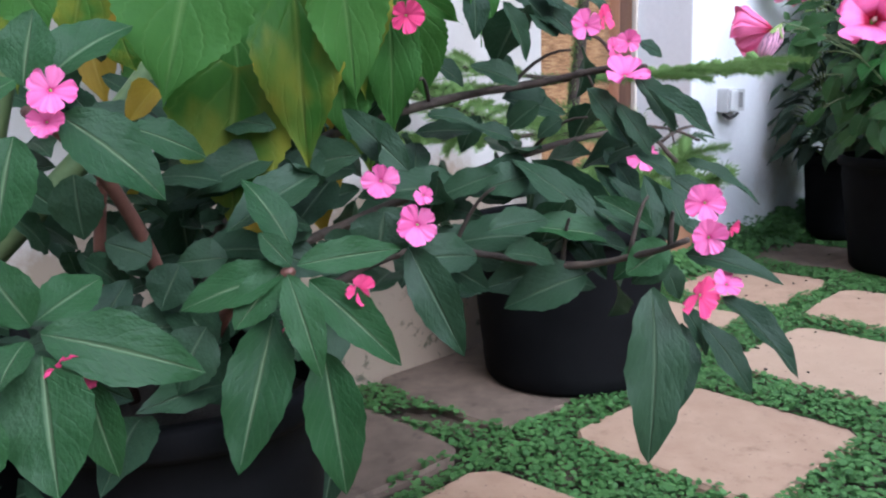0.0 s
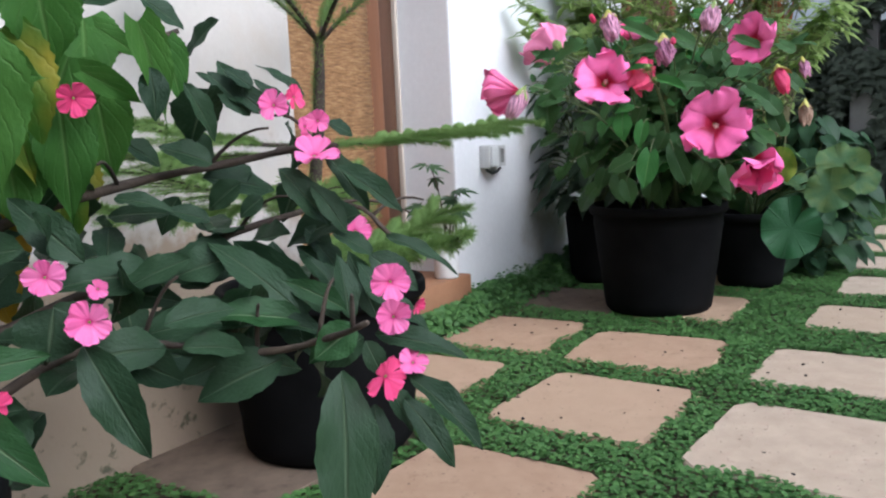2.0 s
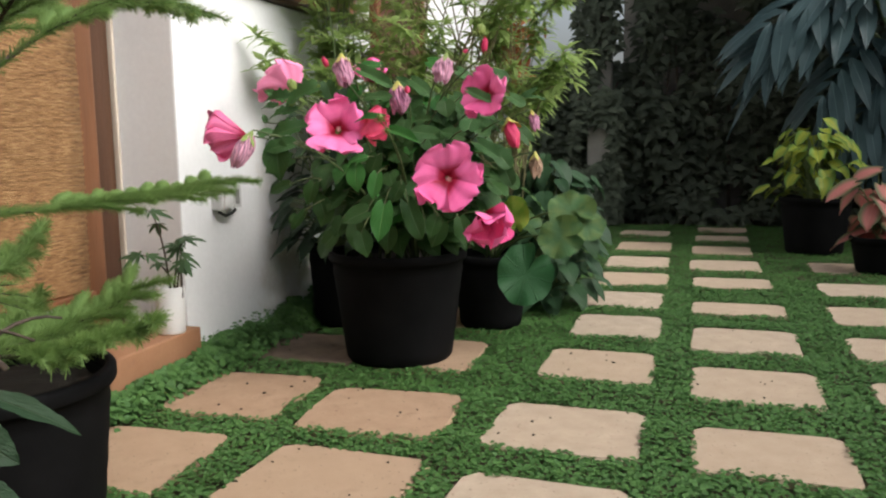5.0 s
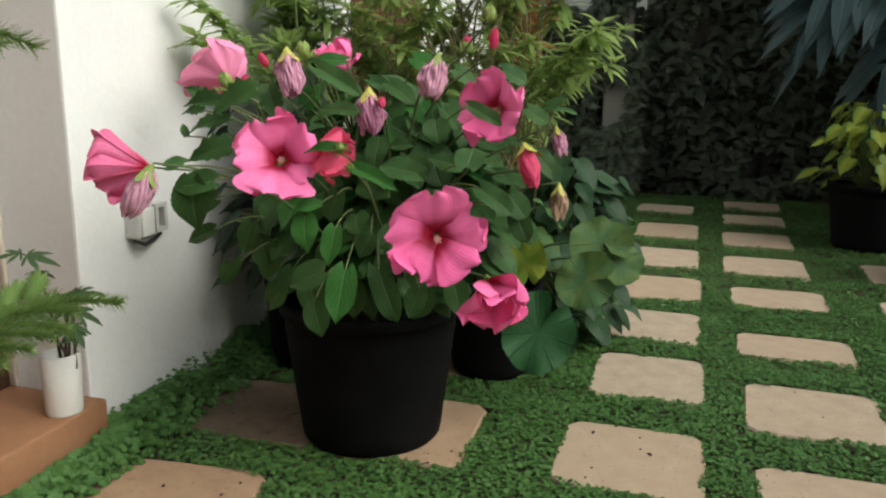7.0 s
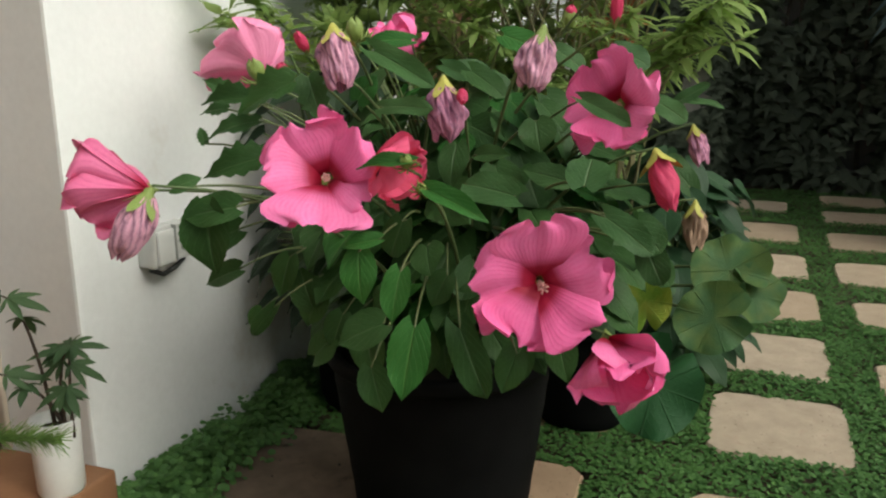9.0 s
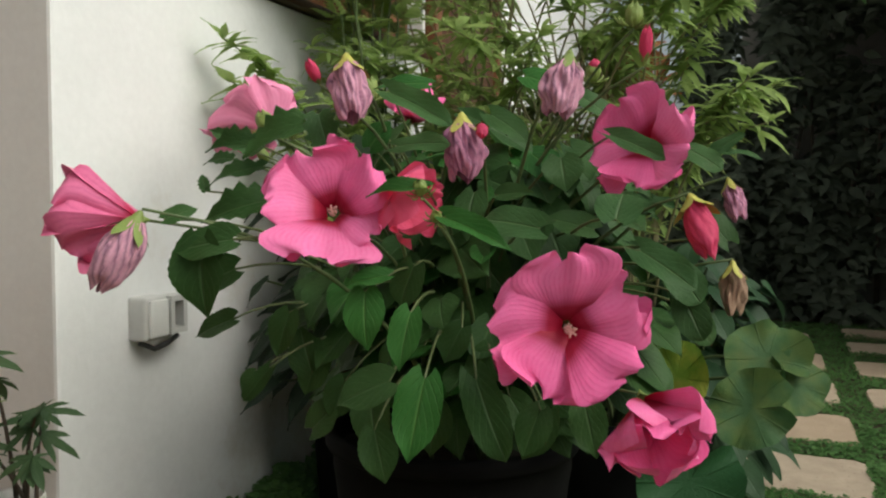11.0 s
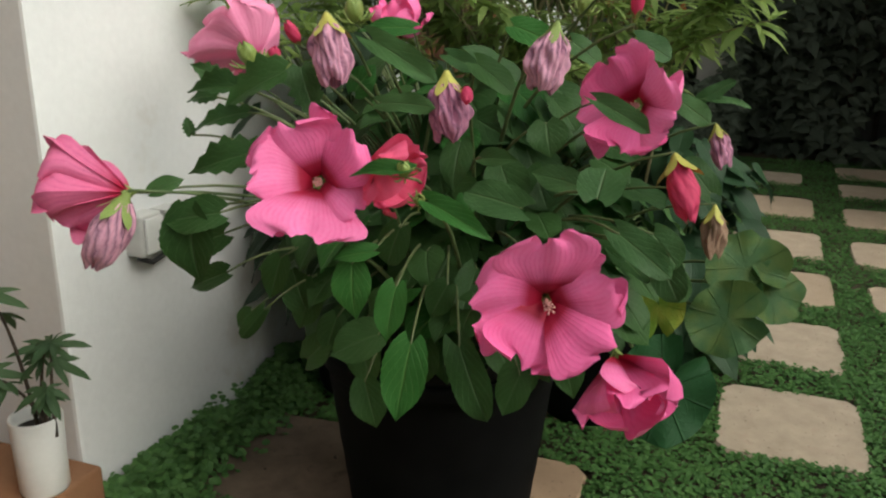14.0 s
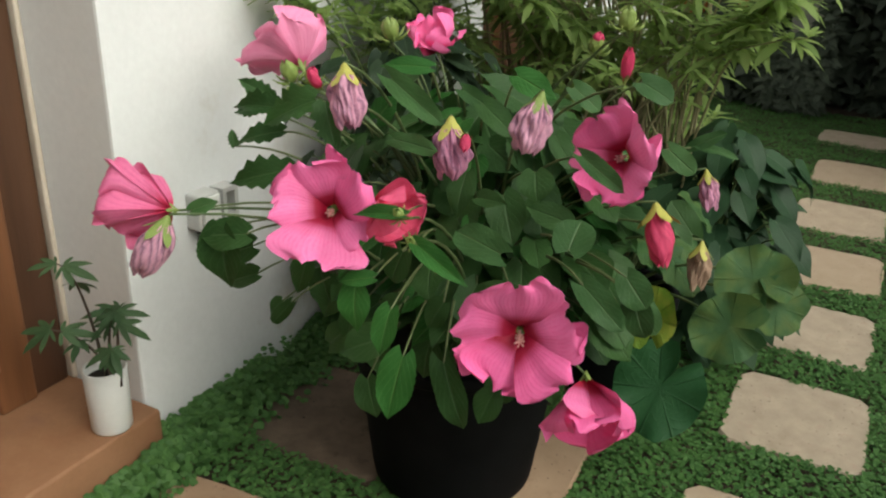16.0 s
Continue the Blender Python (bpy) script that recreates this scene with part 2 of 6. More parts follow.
M_imp_deep = petal_material("impatiens_deep_pink", (0.5, 0.02, 0.1), (0.86, 0.06, 0.22), (0.92, 0.12, 0.31), (0.65, 0.03, 0.1), 4, 0.15, 0.3, 0.06)

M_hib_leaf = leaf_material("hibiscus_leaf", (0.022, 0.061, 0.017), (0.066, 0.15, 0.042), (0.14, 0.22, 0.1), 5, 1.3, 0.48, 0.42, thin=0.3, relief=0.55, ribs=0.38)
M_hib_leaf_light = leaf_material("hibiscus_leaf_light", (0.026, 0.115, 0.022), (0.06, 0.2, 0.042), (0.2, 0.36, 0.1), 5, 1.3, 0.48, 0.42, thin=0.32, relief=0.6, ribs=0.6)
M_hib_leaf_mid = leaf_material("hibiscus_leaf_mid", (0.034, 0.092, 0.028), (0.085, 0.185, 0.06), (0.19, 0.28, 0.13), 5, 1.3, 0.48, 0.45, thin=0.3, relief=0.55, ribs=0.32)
M_imp_leaf = leaf_material("impatiens_leaf", (0.012, 0.042, 0.013), (0.036, 0.1, 0.03), (0.32, 0.42, 0.24), 9, 0.7, 0.5, 0.55, relief=0.7, ribs=0.1)
M_imp_leaf_dark = leaf_material("impatiens_leaf_dark", (0.013, 0.033, 0.016), (0.036, 0.075, 0.034), (0.22, 0.29, 0.18), 9, 0.7, 0.48, 0.45, relief=0.7, ribs=0.1)
M_big_leaf = leaf_material("large_leaf", (0.036, 0.12, 0.018), (0.075, 0.19, 0.032), (0.2, 0.34, 0.11), 4, 1.2, 0.65, 0.6, None, 0.0, 0.45, relief=0.7, ribs=0.45)
M_big_leaf_turning = leaf_material("turning_leaf", (0.03, 0.1, 0.012), (0.075, 0.19, 0.024), (0.26, 0.32, 0.07), 4, 1.2, 0.5, 0.55, (0.36, 0.3, 0.025), 0.85, 0.45, relief=0.7, ribs=0.4)
M_yellow_leaf = leaf_material("yellowing_leaf", (0.3, 0.2, 0.02), (0.45, 0.32, 0.03), (0.5, 0.4, 0.1), 6, 1.2, 0.5, 0.4, (0.3, 0.16, 0.02), 0.6, 0.35)
M_dark_leaf = leaf_material("dark_pointed_leaf", (0.012, 0.026, 0.014), (0.035, 0.06, 0.03), (0.07, 0.1, 0.06), 5, 1.3, 0.5, 0.3, thin=0.15)
M_bush_leaf = leaf_material("dark_bush_leaf", (0.018, 0.05, 0.023), (0.045, 0.095, 0.042), (0.08, 0.13, 0.07), 5, 1.3, 0.5, 0.3, thin=0.2)
M_round_leaf = leaf_material("round_leaf", (0.03, 0.09, 0.03), (0.08, 0.17, 0.06), (0.15, 0.26, 0.11), 6, 1.6, 0.5, 0.24, (0.26, 0.28, 0.05), 0.25, relief=0.8, ribs=0.7)
M_round_leaf_dark = leaf_material("dark_round_leaf", (0.018, 0.075, 0.026), (0.042, 0.13, 0.046), (0.1, 0.19, 0.08), 5, 0.5, 0.5, 0.12, relief=0.8, ribs=0.3)
M_round_leaf_yellow = leaf_material("yellowing_round_leaf", (0.1, 0.2, 0.02), (0.2, 0.33, 0.04), (0.07, 0.18, 0.02), 5, 0.5, 0.5, 0.5, (0.4, 0.36, 0.06), 0.5, relief=0.9, ribs=0.5)
M_fine_leaf = leaf_material("fine_leaf", (0.13, 0.23, 0.065), (0.42, 0.54, 0.19), (0.4, 0.5, 0.2), 5, 1, 0.5, 0.3, joined=True, thin=0.55)
M_dry_leaf = leaf_material("withered_leaf", (0.2, 0.07, 0.03), (0.42, 0.17, 0.07), (0.4, 0.2, 0.1), 4, 1, 0.7, 0.3, joined=True, thin=0.3)
M_cover_leaf = leaf_material("creeper_leaf", (0.04, 0.104, 0.029), (0.108, 0.225, 0.06), (0.17, 0.28, 0.09), 3, 1, 0.5, 0.2, joined=True, thin=0.2)
M_hedge_leaf = leaf_material("hedge_leaf", (0.042, 0.054, 0.036), (0.1, 0.12, 0.085), (0.12, 0.15, 0.1), 4, 1, 0.8, 0.3, joined=True, thin=0.15)
M_needle = leaf_material("pine_needle", (0.09, 0.18, 0.045), (0.26, 0.39, 0.12), (0.16, 0.28, 0.08), 2, 1, 0.5, 0.1, joined=True, thin=0.35)
M_coleus = leaf_material("coleus_leaf", (0.17, 0.21, 0.02), (0.34, 0.36, 0.05), (0.08, 0.2, 0.04), 5, 1.1, 0.5, 0.7, edge=(0.1, 0.2, 0.04))
M_caladium = leaf_material("caladium_leaf", (0.4, 0.12, 0.11), (0.5, 0.2, 0.17), (0.5, 0.25, 0.2), 5, 1.2, 0.5, 0.5, edge=(0.1, 0.13, 0.06))
M_blue_leaf = leaf_material("blue_green_leaf", (0.025, 0.05, 0.052), (0.06, 0.1, 0.105), (0.18, 0.26, 0.26), 8, 1.2, 0.4, 0.4)
M_ivy = leaf_material("ivy_leaf", (0.03, 0.07, 0.03), (0.08, 0.14, 0.06), (0.14, 0.2, 0.1), 4, 1.2, 0.5, 0.4)

# woven blind: thin horizontal straws
M_blind, bt, bp = nodes_of("woven_straw")
straw = noise_of(bt, 60.0, 6, 0.7, "Object", (1.0, 0.35, 3.0))
bcol = ramp(bt, straw, [(0.3, (0.11, 0.05, 0.018)), (0.5, (0.3, 0.155, 0.058)), (0.72, (0.52, 0.33, 0.15))])
bt.links.new(bcol, bp.inputs["Base Color"])
bp.inputs["Roughness"].default_value = 0.75
bump(bt, bp, straw, 0.9, 0.01)


# ---------------------------------------------------------------- mesh tools
rng = random.Random(7)


def finish(bm, name, smooth=True):
    me = bpy.data.meshes.new(name)
    bmesh.ops.recalc_face_normals(bm, faces=bm.faces)
    bm.to_mesh(me)
    bm.free()
    for f in me.polygons:
        f.use_smooth = smooth
    return me


def part(name, shape, material, parent=None, label="", m=None, smooth=True):
    """Links a bmesh or mesh as one object, under a thing or a part."""
    me = finish(shape, name, smooth) if isinstance(shape, bmesh.types.BMesh) else shape
    if material is not None and not me.materials:
        me.materials.append(material)
    ob = new(name, me)
    if parent is not None:
        ob.parent = parent
    if m is not None:
        ob.matrix_basis = m
    if label:
        ob["label"] = label
    return ob


def box(x0, x1, y0, y1, z0, z1, bevel=0.0, seg=2):
    bm = bmesh.new()
    bmesh.ops.create_cube(bm, size=1.0, matrix=Matrix.Translation(((x0 + x1) / 2, (y0 + y1) / 2, (z0 + z1) / 2)) @ Matrix.Diagonal((x1 - x0, y1 - y0, z1 - z0, 1)))
    if bevel:
        bmesh.ops.bevel(bm, geom=bm.edges[:], offset=bevel, segments=seg, affect="EDGES", profile=0.6)
    return bm


def lathe(profile, seg=48):
    """Turns (radius, height) pairs round z."""
    bm = bmesh.new()
    rings = []
    for r, z in profile:
        if r < 1e-5:
            rings.append([bm.verts.new((0, 0, z))])
        else:
            rings.append([bm.verts.new((r * math.cos(2 * math.pi * i / seg), r * math.sin(2 * math.pi * i / seg), z)) for i in range(seg)])
    for a, b in zip(rings, rings[1:]):
        for i in range(seg):
            j = (i + 1) % seg
            vs = [a[i % len(a)], a[j % len(a)], b[j % len(b)], b[i % len(b)]]
            vs = list(dict.fromkeys(vs))
            if len(vs) > 2:
                bm.faces.new(vs)
    return bm


def tube(bm, points, radii, sides=6):
    """A tapered tube through points, added to bm."""
    pts = [Vector(p) for p in points]
    rings, side = [], None
    for i, p in enumerate(pts):
        d = (pts[min(i + 1, len(pts) - 1)] - pts[max(i - 1, 0)]).normalized()
        if side is None:
            side = d.orthogonal().normalized()
        side = (side - d * side.dot(d)).normalized()
        up = d.cross(side)
        r = radii[i] if isinstance(radii, (list, tuple)) else radii
        rings.append([bm.verts.new(p + (side * math.cos(a) + up * math.sin(a)) * r) for a in (2 * math.pi * k / sides for k in range(sides))])
    for a, b in zip(rings, rings[1:]):
        for k in range(sides):
            bm.faces.new((a[k], a[(k + 1) % sides], b[(k + 1) % sides], b[k]))
    bm.faces.new(rings[-1])
    bm.faces.new(rings[0][::-1])
    return bm


def arc(a, b, lift=0.0, n=8, wob=0.0, r=None):
    """Points from a to b that rise by lift in the middle."""
    r = r or rng
    a, b = Vector(a), Vector(b)
    out = []
    for i in range(n + 1):
        s = i / n
        p = a.lerp(b, s)
        p.z += lift * 4 * s * (1 - s)
        if 0 < i < n and wob:
            p += Vector((r.uniform(-wob, wob), r.uniform(-wob, wob), r.uniform(-wob, wob)))
        out.append(p)
    return out


def arch(a, b, n=8, rise=0.5):
    """A stem that leaves a steeply upward and bends over to b."""
    a, b = Vector(a), Vector(b)
    c = Vector((a.x + (b.x - a.x) * 0.3, a.y + (b.y - a.y) * 0.3, a.z + (b.z - a.z) * (0.5 + rise * 0.5) + 0.03))
    return [a * (1 - s) ** 2 + c * 2 * s * (1 - s) + b * s * s for s in (i / n for i in range(n + 1))]


def leaf_arrays(width, outline, fold=0.25, droop=0.2, ripple=0.03, nv=8, nu=4, teeth=0.0, twist=0.0, waves=3.0, heart=0.0, seed=0):
    """A leaf of length 1 along +Y, its upper side to +Z: vertices, faces and uvs."""
    r = random.Random(seed)
    ph = r.uniform(0, 6)
    vs, uv, fs = [], [], []
    for j in range(nv + 1):
        v = j / nv
        hw = outline(v) * width * 0.5
        if teeth and 0 < j < nv:
            hw *= 1 + (teeth if j % 2 else -teeth)
        for i in range(nu + 1):
            u = 2 * i / nu - 1
            x = u * hw
            y = v - heart * abs(u) ** 1.5 * (1 - v) ** 4
            z = fold * abs(x) - droop * v * v + ripple * math.sin(waves * math.pi * v + ph + (1.5 if u > 0 else 0)) * abs(u) ** 2
            a = twist * v
            vs.append((x * math.cos(a) - z * math.sin(a), y, x * math.sin(a) + z * math.cos(a)))
            uv.append((0.5 + u / 2, v))
    for j in range(nv):
        for i in range(nu):
            k = j * (nu + 1) + i
            fs.append((k, k + 1, k + nu + 2, k + nu + 1))
    return vs, fs, uv


def mesh_from(name, arrays, material):
    vs, fs, uv = arrays
    me = bpy.data.meshes.new(name)
    me.from_pydata(vs, [], fs)
    lay = me.uv_layers.new(name="UVMap")
    idx = np.zeros(len(me.loops), dtype=np.int32)
    me.loops.foreach_get("vertex_index", idx)
    lay.data.foreach_set("uv", np.array(uv, dtype=np.float32)[idx].ravel())
    me.polygons.foreach_set("use_smooth", np.ones(len(me.polygons), dtype=bool))
    if material:
        me.materials.append(material)
    me.update()
    return me


def scatter(name, arrays_list, matrices, material):
    """One mesh that holds a copy of a small shape for each 4x4 matrix; shapes are taken in turn."""
    all_v, all_f, all_uv, base = [], [], [], 0
    groups = {}
    for i, m in enumerate(matrices):
        groups.setdefault(i % len(arrays_list), []).append(m)
    for k, ms in groups.items():
        vs, fs, uv = arrays_list[k]
        v = np.c_[np.array(vs), np.ones(len(vs))]
        mm = np.array([np.array(m) for m in ms])
        w = np.einsum("nij,kj->nki", mm[:, :3, :], v).reshape(-1, 3)
        f = np.array(fs)
        ff = (f[None] + (np.arange(len(ms)) * len(vs))[:, None, None] + base).reshape(-1, f.shape[1])
        all_v.append(w)
        all_f.append(ff)
        all_uv.append(np.tile(np.array(uv), (len(ms), 1)))
        base += len(w)
    V, F, U = np.concatenate(all_v), np.concatenate(all_f), np.concatenate(all_uv)
    me = bpy.data.meshes.new(name)
    n = F.shape[1]
    me.vertices.add(len(V))
    me.vertices.foreach_set("co", V.ravel().astype(np.float32))
    me.loops.add(F.size)
    me.loops.foreach_set("vertex_index", F.ravel().astype(np.int32))
    me.polygons.add(len(F))
    me.polygons.foreach_set("loop_start", (np.arange(len(F)) * n).astype(np.int32))
    me.polygons.foreach_set("use_smooth", np.ones(len(F), dtype=bool))
    lay = me.uv_layers.new(name="UVMap")
    lay.data.foreach_set("uv", U[F.ravel()].ravel().astype(np.float32))
    me.update(calc_edges=True)
    me.validate()
    me.materials.append(material)
    return me


def place(base, tip, facing=(0, 0, 1), wide=1.0):
    """The pose of a leaf from base to tip whose upper side turns to facing; the scale is the length."""
    base, tip, facing = Vector(base), Vector(tip), Vector(facing)
    y = tip - base
    L = y.length
    y.normalize()
    z = facing - y * facing.dot(y)
    if z.length < 1e-4:
        z = y.orthogonal()
    z.normalize()
    x = y.cross(z)
    m = Matrix((x, y, z)).transposed().to_4x4()
    return Matrix.Translation(base) @ m @ Matrix.Diagonal((L * wide, L, L, 1))


def thing(name, label, category, at=(0, 0, 0), group="", kind=""):
    ob = new(name)
    ob.empty_display_size = 0.1
    ob.location = at
    return tagged(ob, label, category, group, kind)


def o_heart(v):
    if v < 0.38:
        return math.sqrt(1 - ((v - 0.38) / 0.4) ** 2)
    return max(0.0, 1 - ((v - 0.38) / 0.62) ** 2) * (1 - 0.9 * max(0.0, v - 0.72))


def o_lance(v):
    return max(0.0, math.sin(math.pi * v ** 0.9)) ** 0.75 * (1 - 0.2 * v ** 4) + 0.02 * (1 - v)


def o_ovate(v):
    return max(0.0, math.sin(math.pi * (0.06 + 0.94 * v) ** 0.62)) * (1 - v ** 5) + 0.05 * (1 - v)


def o_round(v):
    return math.sqrt(max(0.0, 1 - (2 * v - 1) ** 2)) * (1.0 + 0.05 * math.sin(9 * math.pi * v)) + 0.15 * (1 - v) ** 3


def o_disc(v):
    return 0.45 + 0.55 * math.sin(math.pi * v)


def o_petal(v):
    return 0.1 + 0.9 * min(1, v / 0.7) ** 0.8 * (1 if v < 0.8 else math.sqrt(max(0.0, 1 - ((v - 0.8) / 0.225) ** 2)))


def o_petal_point(v):
    return 0.1 + 0.9 * min(1, v / 0.66) ** 0.85 * (1 if v < 0.74 else max(0.0, 1 - ((v - 0.74) / 0.275) ** 2.2) ** 0.6)


def o_narrow(v):
    return max(0.0, math.sin(math.pi * v)) ** 0.7


# ---------------------------------------------------------------- ground, walls, step, door
def setting(name, shape, material, label, category, smooth=False):
    return tagged(part(name, shape, material, smooth=smooth), label, category, kind="structure")


ground_bm = bmesh.new()
bmesh.ops.create_grid(ground_bm, x_segments=60, y_segments=60, size=30, matrix=Matrix.Translation((0, 0, -0.018)))
setting("ground", ground_bm, M_soil, "bare dark garden soil between the paving slabs", "ground")

WALL_L, WALL_R, DOOR_X = -1.41, -1.505, -1.74
setting("wall_west", box(WALL_L - 0.35, WALL_L, -5.4, -1.745, -0.1, 2.9, 0.012), M_plaster_left, "weathered off-white plastered house wall with damp stains and painted shade at its foot", "wall")
north_part = box(WALL_R - 0.3, WALL_R, -0.795, 4.6, -0.1, 1.315, 0.008)
setting("wall_northwest", north_part, M_plaster, "white plastered house wall beside the doorway", "wall")
setting("wall_northwest_pier", box(WALL_R - 0.3, WALL_R, -0.795, -0.7, 1.317, 2.9, 0.008), M_plaster, "white plastered pier between doorway and window", "wall")
setting("wall_northwest_upper", box(WALL_R - 0.3, WALL_R, 0.95, 4.6, 1.317, 2.9, 0.008), M_plaster, "white plastered wall beyond the window", "wall")
setting("wall_lintel", box(WALL_R - 0.3, WALL_R, -0.698, 0.948, 2.35, 2.9, 0.008), M_plaster, "white plastered wall above the window", "wall")
setting("wall_over_door", box(DOOR_X - 0.2, DOOR_X + 0.02, -1.745, -0.797, 2.2, 2.9), M_plaster, "white plastered wall above the door", "wall")
setting("wall_door_side", box(-2.4, WALL_R - 0.302, -0.795, -0.5, -0.1, 2.9), M_plaster, "plain plastered wall behind the door reveal", "wall")
# unseen wall; the gloom of the room is put into its colour
setting("wall_indoors", box(-2.5, -2.4, -2.2, -0.4, -0.1, 2.9), M_cable_gap_shade, "unseen wall inside the house, coloured dark for the unlit room", "wall")
setting("wall_back", box(-0.5, 3.8, 4.62, 4.85, -0.1, 2.9, 0.01), M_grey_wall, "unseen grey concrete boundary wall added to close the yard behind the hedge", "wall")
setting("wall_back_low", box(-1.85, -0.502, 4.62, 4.85, -0.1, 1.25, 0.01), M_grey_wall, "low unseen grey concrete boundary wall added to close the yard behind the hedge", "wall")
setting("pillar", box(-0.74, -0.55, 4.02, 4.2, -0.1, 3.0, 0.01), M_grey_wall, "weathered grey concrete pillar overgrown by creeper", "pillar")
# two unseen walls, added to close the yard and hold back low sky light
setting("wall_east", box(3.6, 3.8, -5.2, 4.62, -0.1, 2.1, 0.01), M_grey_wall, "unseen grey concrete boundary wall added to close the yard", "wall")
setting("wall_south", box(-1.405, 3.8, -5.4, -5.2, -0.1, 1.8, 0.01), M_plaster_left, "unseen plain off-white garden wall added to close the yard", "wall")

step_thing = thing("doorstep", "terracotta-coloured tiled doorstep below the wooden door", "step", kind="structure")
for y0, y1 in ((-1.743, -1.275), (-1.269, -0.799)):
    part("tile", box(-2.05, -1.452, y0, y1, -0.02, 0.152, 0.008), M_terracotta, step_thing)

door = thing("door_1", "brown wooden door frame with a hanging woven straw blind", "door", kind="structure")
# the jamb's shaded side is put into the darker wood colour
part("door_frame", box(DOOR_X - 0.1, DOOR_X, -0.905, -0.812, 0.153, 2.198, 0.006), M_wood_dark_and_shaded, door, "outer jamb with its shaded side painted dark")
part("door_frame", box(DOOR_X - 0.1, DOOR_X + 0.012, -1.0, -0.907, 0.153, 2.198, 0.006), M_wood, door)
part("door_frame", box(DOOR_X - 0.1, DOOR_X + 0.012, -1.743, -1.002, 2.1, 2.198, 0.006), M_wood, door)
part("sealing_strip", box(DOOR_X - 0.01, DOOR_X + 0.016, -0.811, -0.798, 0.153, 2.198, 0.004), M_cream, door, "cream sealing strip against the plaster")
part("threshold", box(DOOR_X - 0.1, DOOR_X + 0.005, -1.743, -1.002, 0.153, 0.178, 0.004), M_wood_dark_and_shaded, door)

window = thing("window_1", "brown wooden window with a broad sill above the white wall", "window", kind="structure")
part("window_sill", box(WALL_R - 0.28, WALL_R + 0.03, -0.697, 0.947, 1.319, 1.343, 0.005), M_wood_dark_and_shaded, window)
part("shutter", box(WALL_R - 0.1, WALL_R - 0.06, -0.695, 0.12, 1.345, 2.348, 0.006), M_wood, window)
part("shutter", box(WALL_R - 0.1, WALL_R - 0.06, 0.126, 0.945, 1.345, 2.348, 0.006), M_wood, window)

door_2 = thing("door_2", "dark brown closed wooden door further along the white wall", "door", kind="structure")
part("door_leaf", box(WALL_R + 0.002, WALL_R + 0.03, 1.02, 1.72, 0.1, 2.1, 0.006), M_wood_dark_and_shaded, door_2)
for y0, y1, z0, z1 in ((0.96, 1.018, 0.1, 2.16), (1.722, 1.78, 0.1, 2.16), (1.02, 1.72, 2.102, 2.16)):
    part("door_frame", box(WALL_R + 0.001, WALL_R + 0.05, y0, y1, z0, z1, 0.006), M_wood, door_2)

# the blind: a slightly sagging sheet of horizontal straws
blind = thing("straw_blind", "hanging blind woven from coarse golden straw over the door", "blind")
bb = bmesh.new()
rows_z = 170
prev = None
for k in range(rows_z + 1):
    z = 0.3 + (2.12 - 0.3) * k / rows_z
    row = []
    for i in range(9):
        y = -1.74 + 0.74 * i / 8
        row.append(bb.verts.new((DOOR_X + 0.022 + 0.006 * (k % 2) + 0.004 * math.sin(9 * y + z * 5) + rng.uniform(-0.002, 0.002), y, z + rng.uniform(-0.002, 0.002))))
    if prev:
        for i in range(8):
            bb.faces.new((prev[i], prev[i + 1], row[i + 1], row[i]))
    prev = row
blind_ob = part("weave", bb, M_blind, blind)
sol = blind_ob.modifiers.new("thick", "SOLIDIFY")
sol.thickness, sol.offset = 0.006, -1
part("batten", box(DOOR_X + 0.01, DOOR_X + 0.045, -1.74, -1.003, 0.28, 0.302, 0.005), M_wood, blind)

# the outdoor socket on the wall
socket = thing("wall_socket", "small off-white plastic outdoor socket box, cracked plaster below it", "socket")
part("box", box(WALL_R - 0.002, WALL_R + 0.045, -0.612, -0.545, 0.512, 0.602, 0.008, 3), M_grey_plastic, socket)
part("cover", box(WALL_R + 0.046, WALL_R + 0.054, -0.605, -0.552, 0.519, 0.595, 0.003), M_ceramic, socket)
fr = bmesh.new()
for y0, y1, z0, z1 in ((-0.53, -0.478, 0.585, 0.597), (-0.53, -0.478, 0.517, 0.529), (-0.53, -0.518, 0.53, 0.584), (-0.49, -0.478, 0.53, 0.584)):
    bmesh.ops.create_cube(fr, size=1, matrix=Matrix.Translation((WALL_R + 0.02, (y0 + y1) / 2, (z0 + z1) / 2)) @ Matrix.Diagonal((0.044, y1 - y0, z1 - z0, 1)))
part("frame", fr, M_grey_plastic, socket, smooth=False)
# dark plate stands for the shade inside the open frame
part("recess", box(WALL_R - 0.001, WALL_R + 0.006, -0.517, -0.491, 0.53, 0.584), M_cable_gap_shade, socket, smooth=False)
cb = bmesh.new()
tube(cb, [(WALL_R + 0.02, -0.6, 0.508), (WALL_R + 0.03, -0.57, 0.492), (WALL_R + 0.025, -0.52, 0.497), (WALL_R + 0.02, -0.485, 0.507)], 0.006)
part("cable", cb, M_cable_gap_shade, socket)
socket.location.z = 0.012


